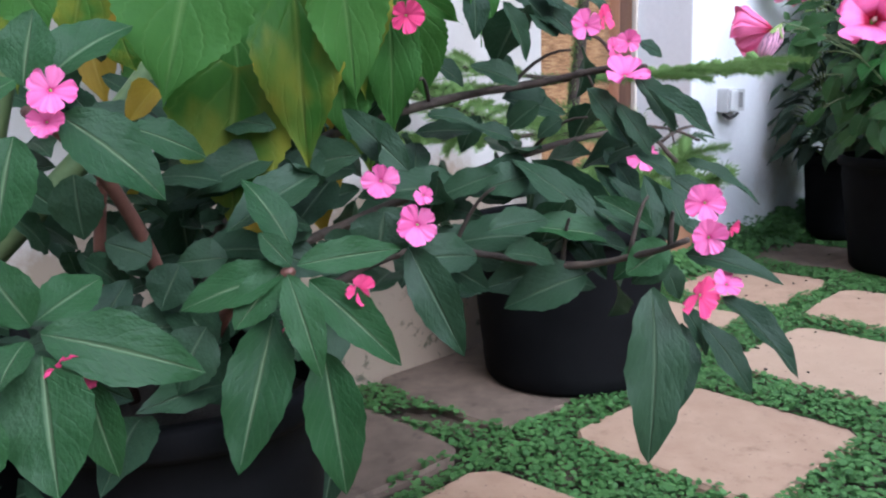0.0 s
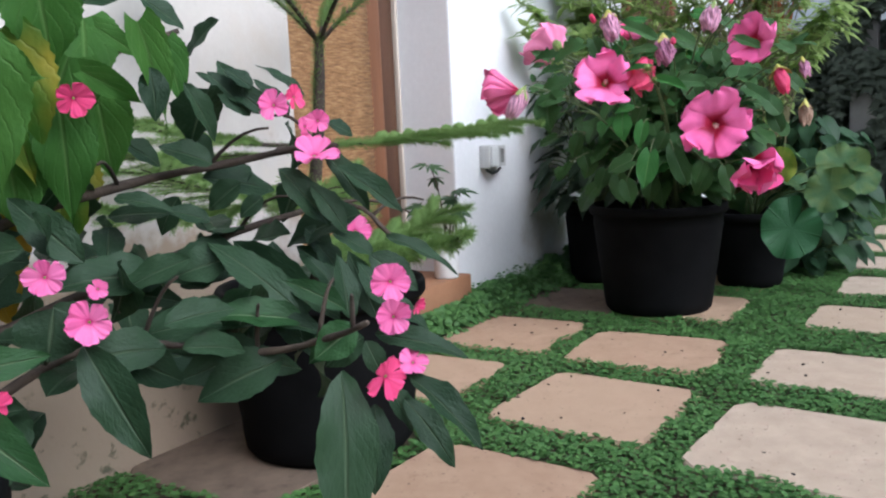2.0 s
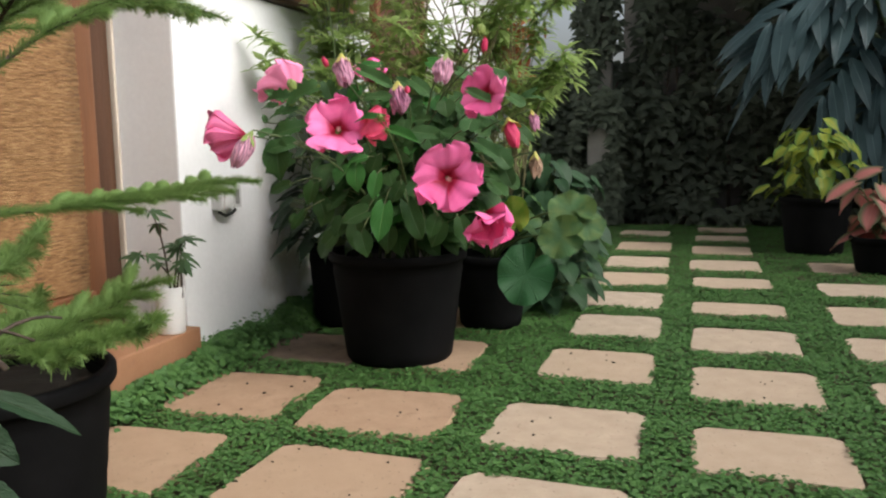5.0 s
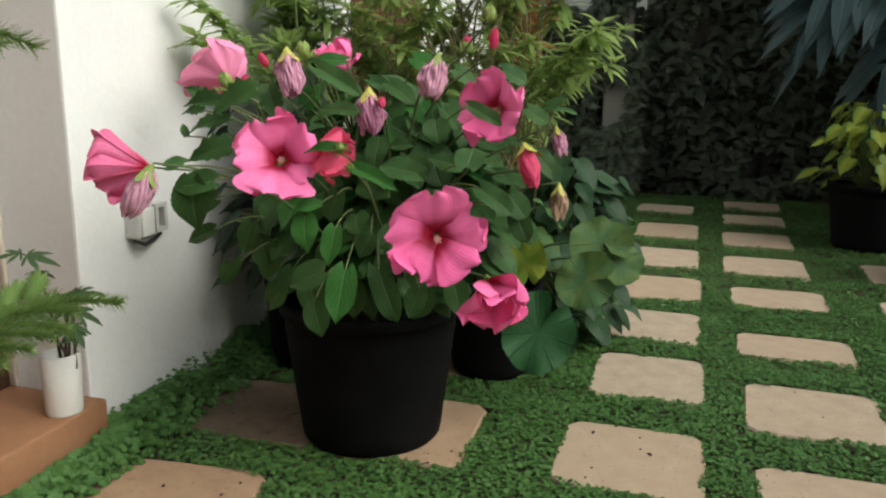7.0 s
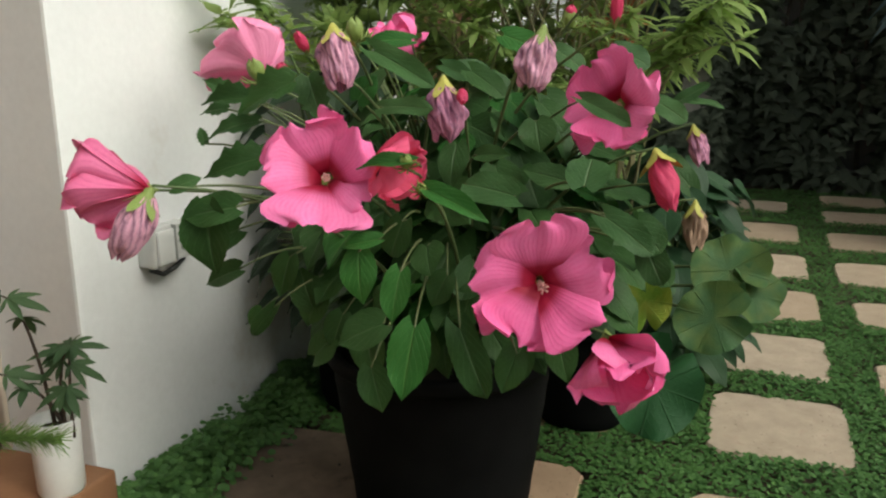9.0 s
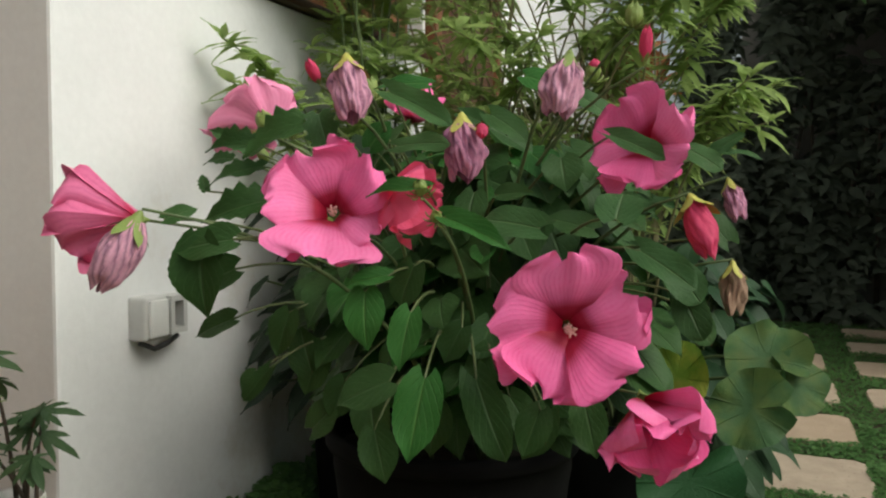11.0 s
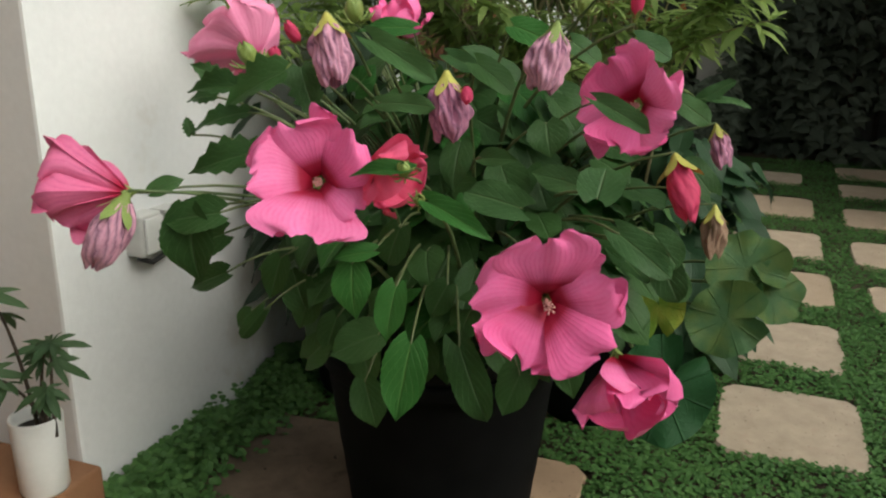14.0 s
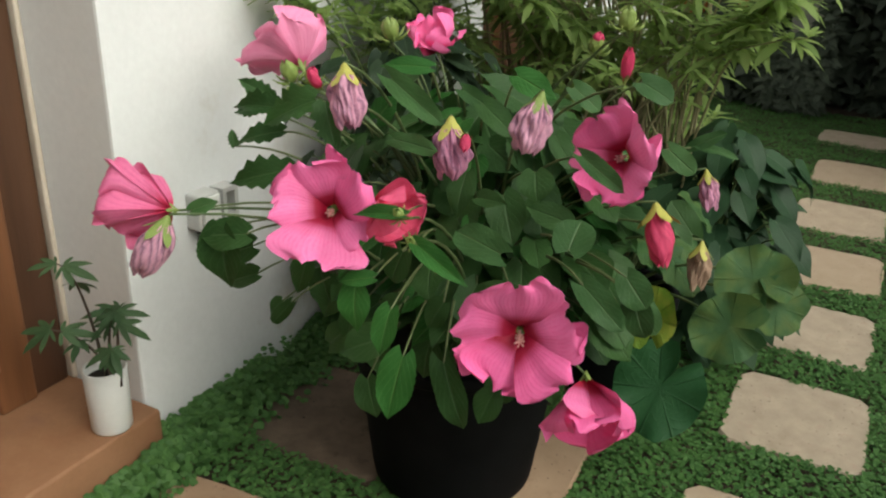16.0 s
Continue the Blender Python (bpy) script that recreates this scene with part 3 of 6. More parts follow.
# ---------------------------------------------------------------- pots
def flower_pot(name, label, x, y, r_top, r_base, h, material=M_black, rim=0.012, ribs=True, z=0.0, soil=True):
    pot = thing(name, label, "flower pot", (x, y, z))
    t = 0.006
    prof = [(0, 0.002), (r_base - 0.01, 0.0), (r_base, 0.012)]
    n = 10
    for i in range(1, n):
        s = i / n
        prof.append((r_base + (r_top - r_base) * s + (0.0012 if ribs and i % 2 else 0), 0.012 + (h - 0.05) * s))
    prof += [(r_top - 0.004, h - 0.036), (r_top + rim * 0.2, h - 0.034)]
    inner = [(r_top - t, h - 0.03), (r_base - t, 0.02), (0, 0.02)]
    part("body", lathe(prof + inner, 64), material, pot)
    part("rim", lathe([(r_top - t, h - 0.03), (r_top + rim * 0.6, h - 0.033), (r_top + rim, h - 0.026), (r_top + rim, h - 0.006), (r_top + rim * 0.7, h), (r_top - t, h), (r_top - t * 1.5, h - 0.01), (r_top - t, h - 0.03)], 64), material, pot)
    if soil:
        sb = bmesh.new()
        bmesh.ops.create_circle(sb, cap_ends=True, radius=r_top - t - 0.004, segments=40)
        bmesh.ops.triangulate(sb, faces=sb.faces[:])
        bmesh.ops.subdivide_edges(sb, edges=sb.edges[:], cuts=3, use_grid_fill=True)
        for v in sb.verts:
            v.co.z = h - 0.045 + 0.012 * noise.noise(v.co * 18)
        part("soil", sb, M_potting, pot)
    return pot


flower_pot("flower_pot", "large black plastic nursery pot standing on a slab", -0.864, -0.455, 0.232, 0.188, 0.385)
flower_pot("flower_pot", "small black plastic pot against the white wall", -1.28, 0.0, 0.135, 0.11, 0.34)
flower_pot("flower_pot", "black plastic pot half hidden by round leaves", -0.66, 0.1, 0.155, 0.125, 0.3)
flower_pot("flower_pot", "black plastic pot with the small pine in it", -1.115, -2.03, 0.218, 0.187, 0.36)
flower_pot("flower_pot", "black plastic pot crowded by impatiens leaves", -0.8, -3.13, 0.155, 0.13, 0.36)
flower_pot("flower_pot", "tall black plastic pot of the large-leaved shrub", -1.0, -3.42, 0.19, 0.155, 0.4)
flower_pot("flower_pot", "black plastic pot of the yellow-green coleus", 0.88, 2.55, 0.21, 0.17, 0.36)
flower_pot("flower_pot", "small black plastic pot of the caladium", 1.1, 1.8, 0.13, 0.1, 0.2)

# the white cup on the step
cup = thing("white_cup", "tall white cylindrical cup used as a plant pot on the doorstep", "flower pot", (-1.495, -0.9, 0.152))
part("wall", lathe([(0, 0.0), (0.041, 0.0), (0.044, 0.006), (0.047, 0.15), (0.045, 0.154), (0.042, 0.15), (0.04, 0.014), (0, 0.012)], 48), M_ceramic, cup)
part("soil", lathe([(0, 0.128), (0.03, 0.13), (0.0412, 0.126)], 32), M_potting, cup)


# ---------------------------------------------------------------- leaves and flowers of the plants
def variants(name, material, n, width, outline, **kw):
    out = []
    for i in range(n):
        r = random.Random(i * 13 + len(name))
        k = dict(kw)
        k["fold"] = kw.get("fold", 0.25) * r.uniform(0.5, 1.5)
        k["droop"] = kw.get("droop", 0.2) * r.uniform(0.5, 1.6)
        k["twist"] = r.uniform(-0.25, 0.25)
        k["seed"] = i
        out.append(mesh_from(name, leaf_arrays(width, outline, **k), material))
    return out


def heart_set(material):
    return variants("leaf", material, 6, 1.0, o_heart, fold=0.18, droop=0.22, ripple=0.035, nv=22, nu=6, teeth=0.022, heart=0.16)


def o_broad(v):
    return math.sqrt(max(0.0, 1 - (1.9 * v - 0.92) ** 2)) * (1.0 - 0.12 * v) if v < 0.93 else max(0.0, (1 - v) * 6.0)


def broad_set(material):
    return variants("leaf", material, 6, 1.0, o_broad, fold=0.14, droop=0.16, ripple=0.035, nv=22, nu=6, teeth=0.016, heart=0.22)


def jagged_set(material):
    return variants("leaf", material, 6, 1.0, o_heart, fold=0.3, droop=0.3, ripple=0.05, nv=11, nu=6, teeth=0.17, heart=0.1)


HEART = {"j": jagged_set(M_hib_leaf), "d": heart_set(M_hib_leaf) + broad_set(M_hib_leaf)[:3], "m": broad_set(M_hib_leaf_mid), "l": heart_set(M_hib_leaf_light)}
LANCE = {
    "m": variants("leaf", M_imp_leaf, 6, 1.0, o_lance, fold=0.16, droop=0.24, ripple=0.025, nv=14, nu=6, teeth=0.03, waves=5),
    "d": variants("leaf", M_imp_leaf_dark, 6, 1.0, o_lance, fold=0.16, droop=0.24, ripple=0.025, nv=14, nu=6, teeth=0.03, waves=5),
}
LANCE["l"], LANCE["b"] = LANCE["m"], LANCE["d"]
BIG = {
    "g": variants("leaf", M_big_leaf, 4, 1.0, o_ovate, fold=0.25, droop=0.18, ripple=0.03, nv=30, nu=10, teeth=0.03, heart=0.1, waves=4),
    "o": variants("leaf", M_yellow_leaf, 3, 1.0, o_ovate, fold=0.3, droop=0.3, ripple=0.06, nv=12, nu=6, teeth=0.03),
}
BIG["y"] = variants("leaf", M_big_leaf_turning, 4, 1.0, o_ovate, fold=0.25, droop=0.18, ripple=0.03, nv=30, nu=10, teeth=0.03, heart=0.1, waves=4)
BIG["d"] = BIG["g"]
ROUND = variants("leaf", M_round_leaf, 5, 1.0, o_round, fold=0.12, droop=0.15, ripple=0.05, nv=12, nu=8, teeth=0.02, heart=0.2, waves=5)


def hang_leaves(plant, rows, kinds, facing, stalks, root, reach=0.35, jitter=0.15):
    """Leaves from their stalk end to their tip; the stalk runs back towards root."""
    for kind, base, tip, wide in rows:
        f = Vector(facing) + Vector((rng.uniform(-jitter, jitter), rng.uniform(-jitter, jitter), rng.uniform(-jitter, jitter)))
        part("leaf", rng.choice(kinds[kind]), None, plant, "", place(base, tip, f, wide))
        if stalks is not None:
            back = Vector(base).lerp(Vector(root), reach * rng.uniform(0.6, 1.1))
            kb = bmesh.new()
            tube(kb, arc(base, back, 0.008, 4), [0.0017, 0.0019, 0.0021, 0.0024, 0.0027], 5)
            part("leaf_stalk", kb, stalks, plant)


def petal_arrays(seed, ruffle=0.065, cup=0.12, back=0.25, width=1.05, outline=o_petal, ragged=1.0, funnel=0.0, notch=0.0, pleat=0.014):
    r = random.Random(seed)
    ph, ph2 = r.uniform(0, 6), r.uniform(0, 6)
    skew, curl = r.uniform(-0.16, 0.16) * ragged, r.uniform(-0.25, 0.35) * ragged
    nv, nu = 14, 16
    vs, uv, fs = [], [], []
    for j in range(nv + 1):
        v = j / nv
        hw = outline(v) * width * 0.5
        for i in range(nu + 1):
            u = 2 * i / nu - 1
            edge = v ** 2
            y = v * (1 - 0.10 * abs(u) ** 2 * v) + ragged * (0.045 * math.sin(3.3 * u + ph2) + 0.04 * math.sin(7.5 * u + ph) + 0.03 * noise.noise(Vector((u * 9, seed, 0))) + 0.009 * math.sin(21 * u + ph)) * edge
            z = cup * (u * u) * v - back * max(0, v - 0.35) ** 2 + pleat * math.sin(13 * u + ph2) * v * (1.2 - v) + ruffle * edge * math.sin(6 * u + ph) + 0.5 * ruffle * edge * math.sin(11 * u + ph2)
            z += curl * max(0.0, u) ** 3 * edge * 0.5 - funnel * math.exp(-6.5 * v)
            y -= notch * math.exp(-(u / 0.3) ** 2) * v ** 3
            vs.append((u * hw + skew * edge, y, z))
            uv.append((0.5 + u / 2, v))
    for j in range(nv):
        for i in range(nu):
            k = j * (nu + 1) + i
            fs.append((k, k + 1, k + nu + 2, k + nu + 1))
    return vs, fs, uv


PETAL = {m.name: [mesh_from("petal", petal_arrays(s, 0.045, 0.05, 0.1, 1.52, o_petal_point if s % 2 == 1 else o_petal, 1.75, 0.15), m) for s in range(5)] for m in (M_pink, M_pink_deep, M_pink_pale, M_coral)}
PETAL_HALF = {m.name: [mesh_from("petal", petal_arrays(60 + s, 0.09, 0.3, 0.05, 1.35, o_petal if s % 2 else o_petal_point, 1.5), m) for s in range(5)] for m in (M_pink, M_pink_deep, M_pink_pale, M_coral)}
PETAL_IMP = {m.name: [mesh_from("petal", petal_arrays(20 + s, 0.05, 0.04, 0.1, 1.0, o_petal, 0.4, 0.0, 0.055, 0.002), m) for s in range(3)] for m in (M_imp, M_imp_deep)}


def bud_arrays(ridges, twist, crumple, seed, nu=84, nv=30, blunt=False):
    """A folded flower of length 1 along +Z, with twisted, crumpled pleats and a ragged end."""
    r = random.Random(seed)
    ph, off = r.uniform(0, 6), Vector((seed * 3.1, seed * 1.7, 0))
    vs, uv, fs = [], [], []
    for j in range(nv + 1):
        v = j / nv
        rad = (0.1 + 0.21 * math.sin(math.pi * min(1, v / 1.12) ** 0.9) ** 0.9) * (1 if v < 0.85 else 1 - (v - 0.85) * 3.2)
        if blunt:
            rad = 0.06 + 0.3 * math.sqrt(max(0.0, 1 - ((v - 0.56) / 0.5) ** 2)) if v > 0.06 else 0.07
        for i in range(nu):
            a = 2 * math.pi * i / nu
            pleat = abs(math.sin(ridges * a * 0.5 + twist * v * 4 + ph))
            lump = noise.noise(Vector((math.cos(a) * 1.3, math.sin(a) * 1.3, v * 2.4)) + off)
            fine = noise.noise(Vector((math.cos(a) * 3.2, math.sin(a) * 3.2, v * 4)) + off)
            q = rad * (0.86 + crumple * (0.5 * pleat + 0.75 * lump + (0.85 if blunt else 0.4) * fine))
            bend = 0.1 * crumple * math.sin(2.2 * v + ph)
            ragged = 0.07 * v ** 3 * (math.sin(3 * a + ph) + noise.noise(Vector((a * 2, 0, seed))))
            vs.append((q * math.cos(a) + bend * math.cos(ph), q * math.sin(a) + bend * math.sin(ph), v + ragged))
            uv.append((i / nu + twist * v * 0.3, 0.3 + 0.7 * v))
    for j in range(nv):
        for i in range(nu):
            k, k2 = j * nu + i, j * nu + (i + 1) % nu
            fs.append((k, k2, k2 + nu, k + nu))
    return vs, fs, uv


def calyx_mesh(seed=0, spread=0.35):
    """Five pointed sepals in a cup, along +Z from the stalk's end."""
    bm = bmesh.new()
    for k in range(5):
        a0 = 2 * math.pi * k / 5
        rows = []
        for j in range(6):
            v = j / 5
            hw = 0.62 * (1 - v ** 1.8) + 0.02
            rad = 0.16 + 0.3 * math.sin(v * 1.5) + spread * max(0, v - 0.5)
            row = []
            for i in range(3):
                a = a0 + (i - 1) * hw
                row.append(bm.verts.new((rad * math.cos(a), rad * math.sin(a), v * 0.72)))
            rows.append(row)
        for p, q in zip(rows, rows[1:]):
            for i in range(2):
                bm.faces.new((p[i], p[i + 1], q[i + 1], q[i]))
    lathe_pts = [(0.05, -0.25), (0.12, -0.12), (0.17, 0.02)]
    ring = None
    for rr, z in lathe_pts:
        new_ring = [bm.verts.new((rr * math.cos(2 * math.pi * i / 10), rr * math.sin(2 * math.pi * i / 10), z)) for i in range(10)]
        if ring:
            for i in range(10):
                bm.faces.new((ring[i], ring[(i + 1) % 10], new_ring[(i + 1) % 10], new_ring[i]))
        ring = new_ring
    return finish(bm, "calyx")


CALYX, CALYX_Y = calyx_mesh(), calyx_mesh()
CALYX.materials.append(M_calyx)
CALYX_Y.materials.append(M_calyx_yellow)

st = bmesh.new()
tube(st, [(0, 0, 0.0), (0, 0.01, 0.2), (0, 0.02, 0.4)], [0.045, 0.035, 0.025], 8)
for k in range(22):
    a, z = k * 2.4, 0.16 + 0.2 * k / 22
    tip_at = Vector((0.085 * math.cos(a), 0.015 + 0.085 * math.sin(a), z + 0.03))
    tube(st, [(0, 0.015, z), tip_at], [0.008, 0.006], 4)
    bmesh.ops.create_icosphere(st, subdivisions=1, radius=0.019, matrix=Matrix.Translation(tip_at))
for k in range(5):
    a = k * 1.256
    tube(st, [(0, 0.02, 0.4), (0.06 * math.cos(a), 0.02 + 0.06 * math.sin(a), 0.46), (0.11 * math.cos(a), 0.02 + 0.11 * math.sin(a), 0.48)], [0.014, 0.016, 0.026], 6)
STAMEN = finish(st, "stamen")
STAMEN.materials.append(M_stamen)


def aim(pos, axis, roll=0.0, size=1.0):
    q = Vector(axis).normalized().to_track_quat("Z", "Y")
    return Matrix.Translation(pos) @ q.to_matrix().to_4x4() @ Matrix.Rotation(roll, 4, "Z") @ Matrix.Diagonal((size, size, size, 1))


def hibiscus_flower(plant, pos, axis, size, opening, material=M_pink, roll=0.0, label="", jig=0.14, ck=0.42):
    """size: a petal's length. opening: degrees between a petal and the flower's axis."""
    fl = part("flower", CALYX, None, plant, label, aim(Vector(pos) - Vector(axis).normalized() * size * (0.44 if opening > 60 else 0.3), axis, roll, size * ck))
    shapes = (PETAL if opening > 60 else PETAL_HALF)[material.name]
    k = 1 / ck
    for i in range(5):
        a = 2 * math.pi * i / 5 + rng.uniform(-jig, jig)
        o = radians(opening + rng.uniform(-12, 10) * min(1, opening / 50))
        d = Vector((math.cos(a) * math.sin(o), math.sin(a) * math.sin(o), math.cos(o)))
        n = Vector((-math.cos(a) * math.cos(o), -math.sin(a) * math.cos(o), math.sin(o)))
        side = Vector((-math.sin(a), math.cos(a), 0))
        n = (n + side * (0.14 if opening > 60 else 0.26)).normalized()
        b = Vector((0, 0, (0.4 if opening > 60 else 0.13) * k)) + d * 0.06
        part("petal", shapes[(i + int(size * 1000)) % 5], None, fl, "", place(b, b + d * k * rng.uniform(0.88, 1.12), n, rng.uniform(0.9, 1.12)))
    if opening > 55:
        part("stamen", STAMEN, None, fl, "", Matrix.Translation((0, 0, 0.27 * k)) @ Matrix.Rotation(0.25, 4, "X") @ Matrix.Diagonal((k * 0.68, k * 0.68, k * 0.75, 1)))
    return fl


def folded_flower(plant, name, pos, axis, size, material, ridges, twist, crumple, seed, label="", calyx=None, fat=1.0):
    arr = bud_arrays(ridges, twist, crumple, seed, blunt=crumple > 0.25)
    fl = part(name, mesh_from(name, arr, material), None, plant, label, aim(pos, axis, seed, size) @ Matrix.Diagonal((fat, fat, 1, 1)))
    part("calyx", calyx or CALYX, None, fl, "", Matrix.Translation((0, 0, -0.02)) @ Matrix.Diagonal((0.72, 0.72, 0.45, 1) if calyx is CALYX_Y else (0.55, 0.55, 0.42, 1)))
    return fl


def impatiens_flower(plant, pos, size, axis, deep):
    """Five flat notched petals round a short throat."""
    cb = bmesh.new()
    bmesh.ops.create_icosphere(cb, subdivisions=1, radius=0.08)
    fl = part("flower", cb, M_calyx, plant, "", aim(pos, axis, rng.uniform(0, 6), size * 0.5))
    ms = PETAL_IMP[(M_imp_deep if deep else M_imp).name]
    for i in range(5):
        a = 2 * math.pi * i / 5 + rng.uniform(-0.12, 0.12)
        o = radians(76 + rng.uniform(-24, 14))
        d = Vector((math.cos(a) * math.sin(o), math.sin(a) * math.sin(o), math.cos(o)))
        n = Vector((-math.cos(a) * math.cos(o), -math.sin(a) * math.cos(o), math.sin(o)))
        part("petal", ms[i % 3], None, fl, "", place(d * 0.04, d * rng.uniform(0.92, 1.1), (n + Vector((-math.sin(a), math.cos(a), 0)) * 0.12).normalized(), rng.uniform(0.85, 1.0)))
    return fl


# ---------------------------------------------------------------- hibiscus in the large pot
hibiscus = thing("hibiscus_plant", "bushy hibiscus with large pink flowers and heart-shaped green leaves", "plant", (0, 0, 0))
ROOT = Vector((-0.85, -0.45, 0.34))
FLOWERS = [
    # place, axis, petal length, opening, material, calyx, label
    ((-0.548, -0.9, 0.658), (0.3, -1.0, 0.14), 0.1, 72, M_pink, 0.26, "wide open pink hibiscus flower with a deep red throat"),
    ((-0.875, -0.925, 0.802), (0.3, -0.95, 0.42), 0.092, 64, M_pink, 0.26, "open pink hibiscus flower with a red throat"),
    ((-0.48, -0.69, 0.9), (-0.3, -0.92, 0.2), 0.08, 60.5, M_pink, 0.26, "open pink hibiscus flower turned aside"),
    ((-0.458, -0.808, 0.537), (0.36, -0.8, -0.6), 0.1, 37, M_pink, 0.24, "half-open drooping pink hibiscus flower"),
    ((-1.21, -0.56, 0.95), (-0.75, 0.35, 0.62), 0.108, 56, M_pink_pale, 0.24, "pale pink hibiscus flower seen from behind"),
    ((-1.135, -1.03, 0.783), (-1.0, -0.05, -0.13), 0.11, 28, M_pink_deep, 0.17, "closing dusky pink hibiscus flower on a long stalk"),
    ((-0.8, -0.9, 0.815), (0.92, -0.3, -0.1), 0.076, 38, M_coral, 0.26, "coral-red half-open hibiscus flower"),
    ((-0.97, -0.4, 0.98), (0.15, -0.45, 0.8), 0.075, 42, M_pink, 0.3, "small pink hibiscus flower opening"),
]
stem_ends = []
for pos, axis, size, opening, mat, ck, lab in FLOWERS:
    hibiscus_flower(hibiscus, pos, axis, size, opening, mat, rng.uniform(0, 1.2), lab, 0.14, ck)
    stem_ends.append(Vector(pos) - Vector(axis).normalized() * size * (0.42 if opening > 60 else 0.28))
FOLDED = [
    ("wilted_flower", (-0.88, -0.87, 1.015), (0.22, -0.2, -1), 0.086, M_wilt, 19, 0.5, 0.34, "wilted purple-striped hibiscus flower", CALYX_Y, 0.86),
    ("wilted_flower", (-0.735, -0.785, 0.935), (0.1, -0.15, -1), 0.086, M_wilt, 19, 0.7, 0.43, "shrivelled dark purple hibiscus flower", CALYX_Y, 0.86),
    ("wilted_flower", (-0.565, -0.84, 1.01), (-0.15, -0.2, -1), 0.078, M_wilt, 19, 0.4, 0.40, "wilted pink and purple hibiscus flower", CALYX, 0.9),
    ("wilted_flower", (-1.075, -1.08, 0.79), (-0.35, -0.2, -0.75), 0.1, M_wilt, 19, 0.6, 0.25, "wilted pale purple-striped hibiscus flower", CALYX, 0.9),
    ("closed_bud", (-0.415, -0.68, 0.82), (0.3, -0.35, -0.8), 0.088, M_bud, 7, 1.2, 0.12, "closed deep pink hibiscus bud", CALYX_Y, 0.9),
    ("wilted_flower", (-0.36, -0.53, 0.715), (0.05, -0.2, -1), 0.075, M_dry, 7, 0.4, 0.4, "dried brown hibiscus flower under a yellow calyx", CALYX_Y, 0.7),
    ("wilted_flower", (-0.37, -0.54, 0.85), (0.3, -0.2, -1), 0.06, M_wilt, 7, 0.4, 0.4, "dried grey-purple hibiscus flower", CALYX_Y, 0.7),
    ("closed_bud", (-0.486, -0.7, 1.02), (0.1, -0.1, 1), 0.05, M_bud, 6, 1.0, 0.1, "small red hibiscus bud", CALYX, 0.7),
    ("closed_bud", (-0.92, -0.88, 0.985), (-0.1, -0.5, 0.6), 0.036, M_bud, 6, 1.0, 0.1, "small red hibiscus bud", CALYX, 0.9),
    ("closed_bud", (-0.7, -0.8, 0.925), (0.3, -0.7, -0.4), 0.036, M_bud, 6, 1.0, 0.1, "small red hibiscus bud", CALYX, 0.9),
]
for i, (nm, pos, axis, size, mat, ridges, twist, crumple, lab, cal, fat) in enumerate(FOLDED):
    folded_flower(hibiscus, nm, pos, axis, size, mat, ridges, twist, crumple, i, lab, cal, fat)
    stem_ends.append(Vector(pos) - Vector(axis).normalized() * size * 0.15)



def green_bud(plant, pos, axis, size, tip=None):
    """A plump unopened bud: a ridged green body inside narrow spreading bracts."""
    gb = bmesh.new()
    for k in range(9):
        a = 2 * math.pi * k / 9
        tube(gb, [(0.18 * math.cos(a), 0.18 * math.sin(a), 0.0), (0.46 * math.cos(a), 0.46 * math.sin(a), 0.14), (0.62 * math.cos(a), 0.62 * math.sin(a), 0.4)], [0.05, 0.045, 0.015], 5)
    bud = part("green_bud", mesh_from("green_bud", bud_arrays(5, 0.3, 0.12, int(size * 9000)), M_calyx), None, plant, "plump green hibiscus bud", aim(pos, axis, size * 90, size) @ Matrix.Diagonal((1.35, 1.35, 1, 1)))
    part("bract", gb, M_calyx, bud)
    if tip:
        part("petal_tip", mesh_from("petal_tip", bud_arrays(6, 0.8, 0.1, 3, 24, 10), tip), None, bud, "red petals showing", Matrix.Translation((0, 0, 0.55)) @ Matrix.Diagonal((0.8, 0.8, 0.62, 1)))
    return bud


for pos, axis, size, tip in (
    ((-1.137, -0.668, 0.93), (-0.2, -0.3, 1), 0.042, None), ((-1.1, -0.66, 0.925), (0.3, -0.3, 0.9), 0.036, M_bud),
    ((-1.17, -0.62, 0.885), (-0.3, -0.4, 0.5), 0.028, None), ((-1.02, -0.5, 1.0), (0.0, -0.2, 1), 0.045, None),
    ((-0.733, -0.945, 0.824), (0.1, -0.6, 0.8), 0.024, None), ((-0.711, -0.95, 0.791), (0.3, -0.6, 0.5), 0.02, None),
    ((-0.513, -0.63, 1.085), (0.1, -0.1, 1), 0.036, None), ((-0.6, -0.5, 1.02), (0.2, -0.2, 1), 0.034, M_bud),
):
    green_bud(hibiscus, pos, axis, size, tip)
    stem_ends.append(Vector(pos) - Vector(axis).normalized() * size * 0.1)

for e in stem_ends:
    sb = bmesh.new()
    base = ROOT + Vector((rng.uniform(-0.1, 0.1), rng.uniform(-0.1, 0.1), -0.01))
    pts = arch(base, e, 10, 0.6)
    tube(sb, pts, [0.005 - 0.003 * i / 10 for i in range(11)], 7)
    part("stem", sb, M_stem, hibiscus)

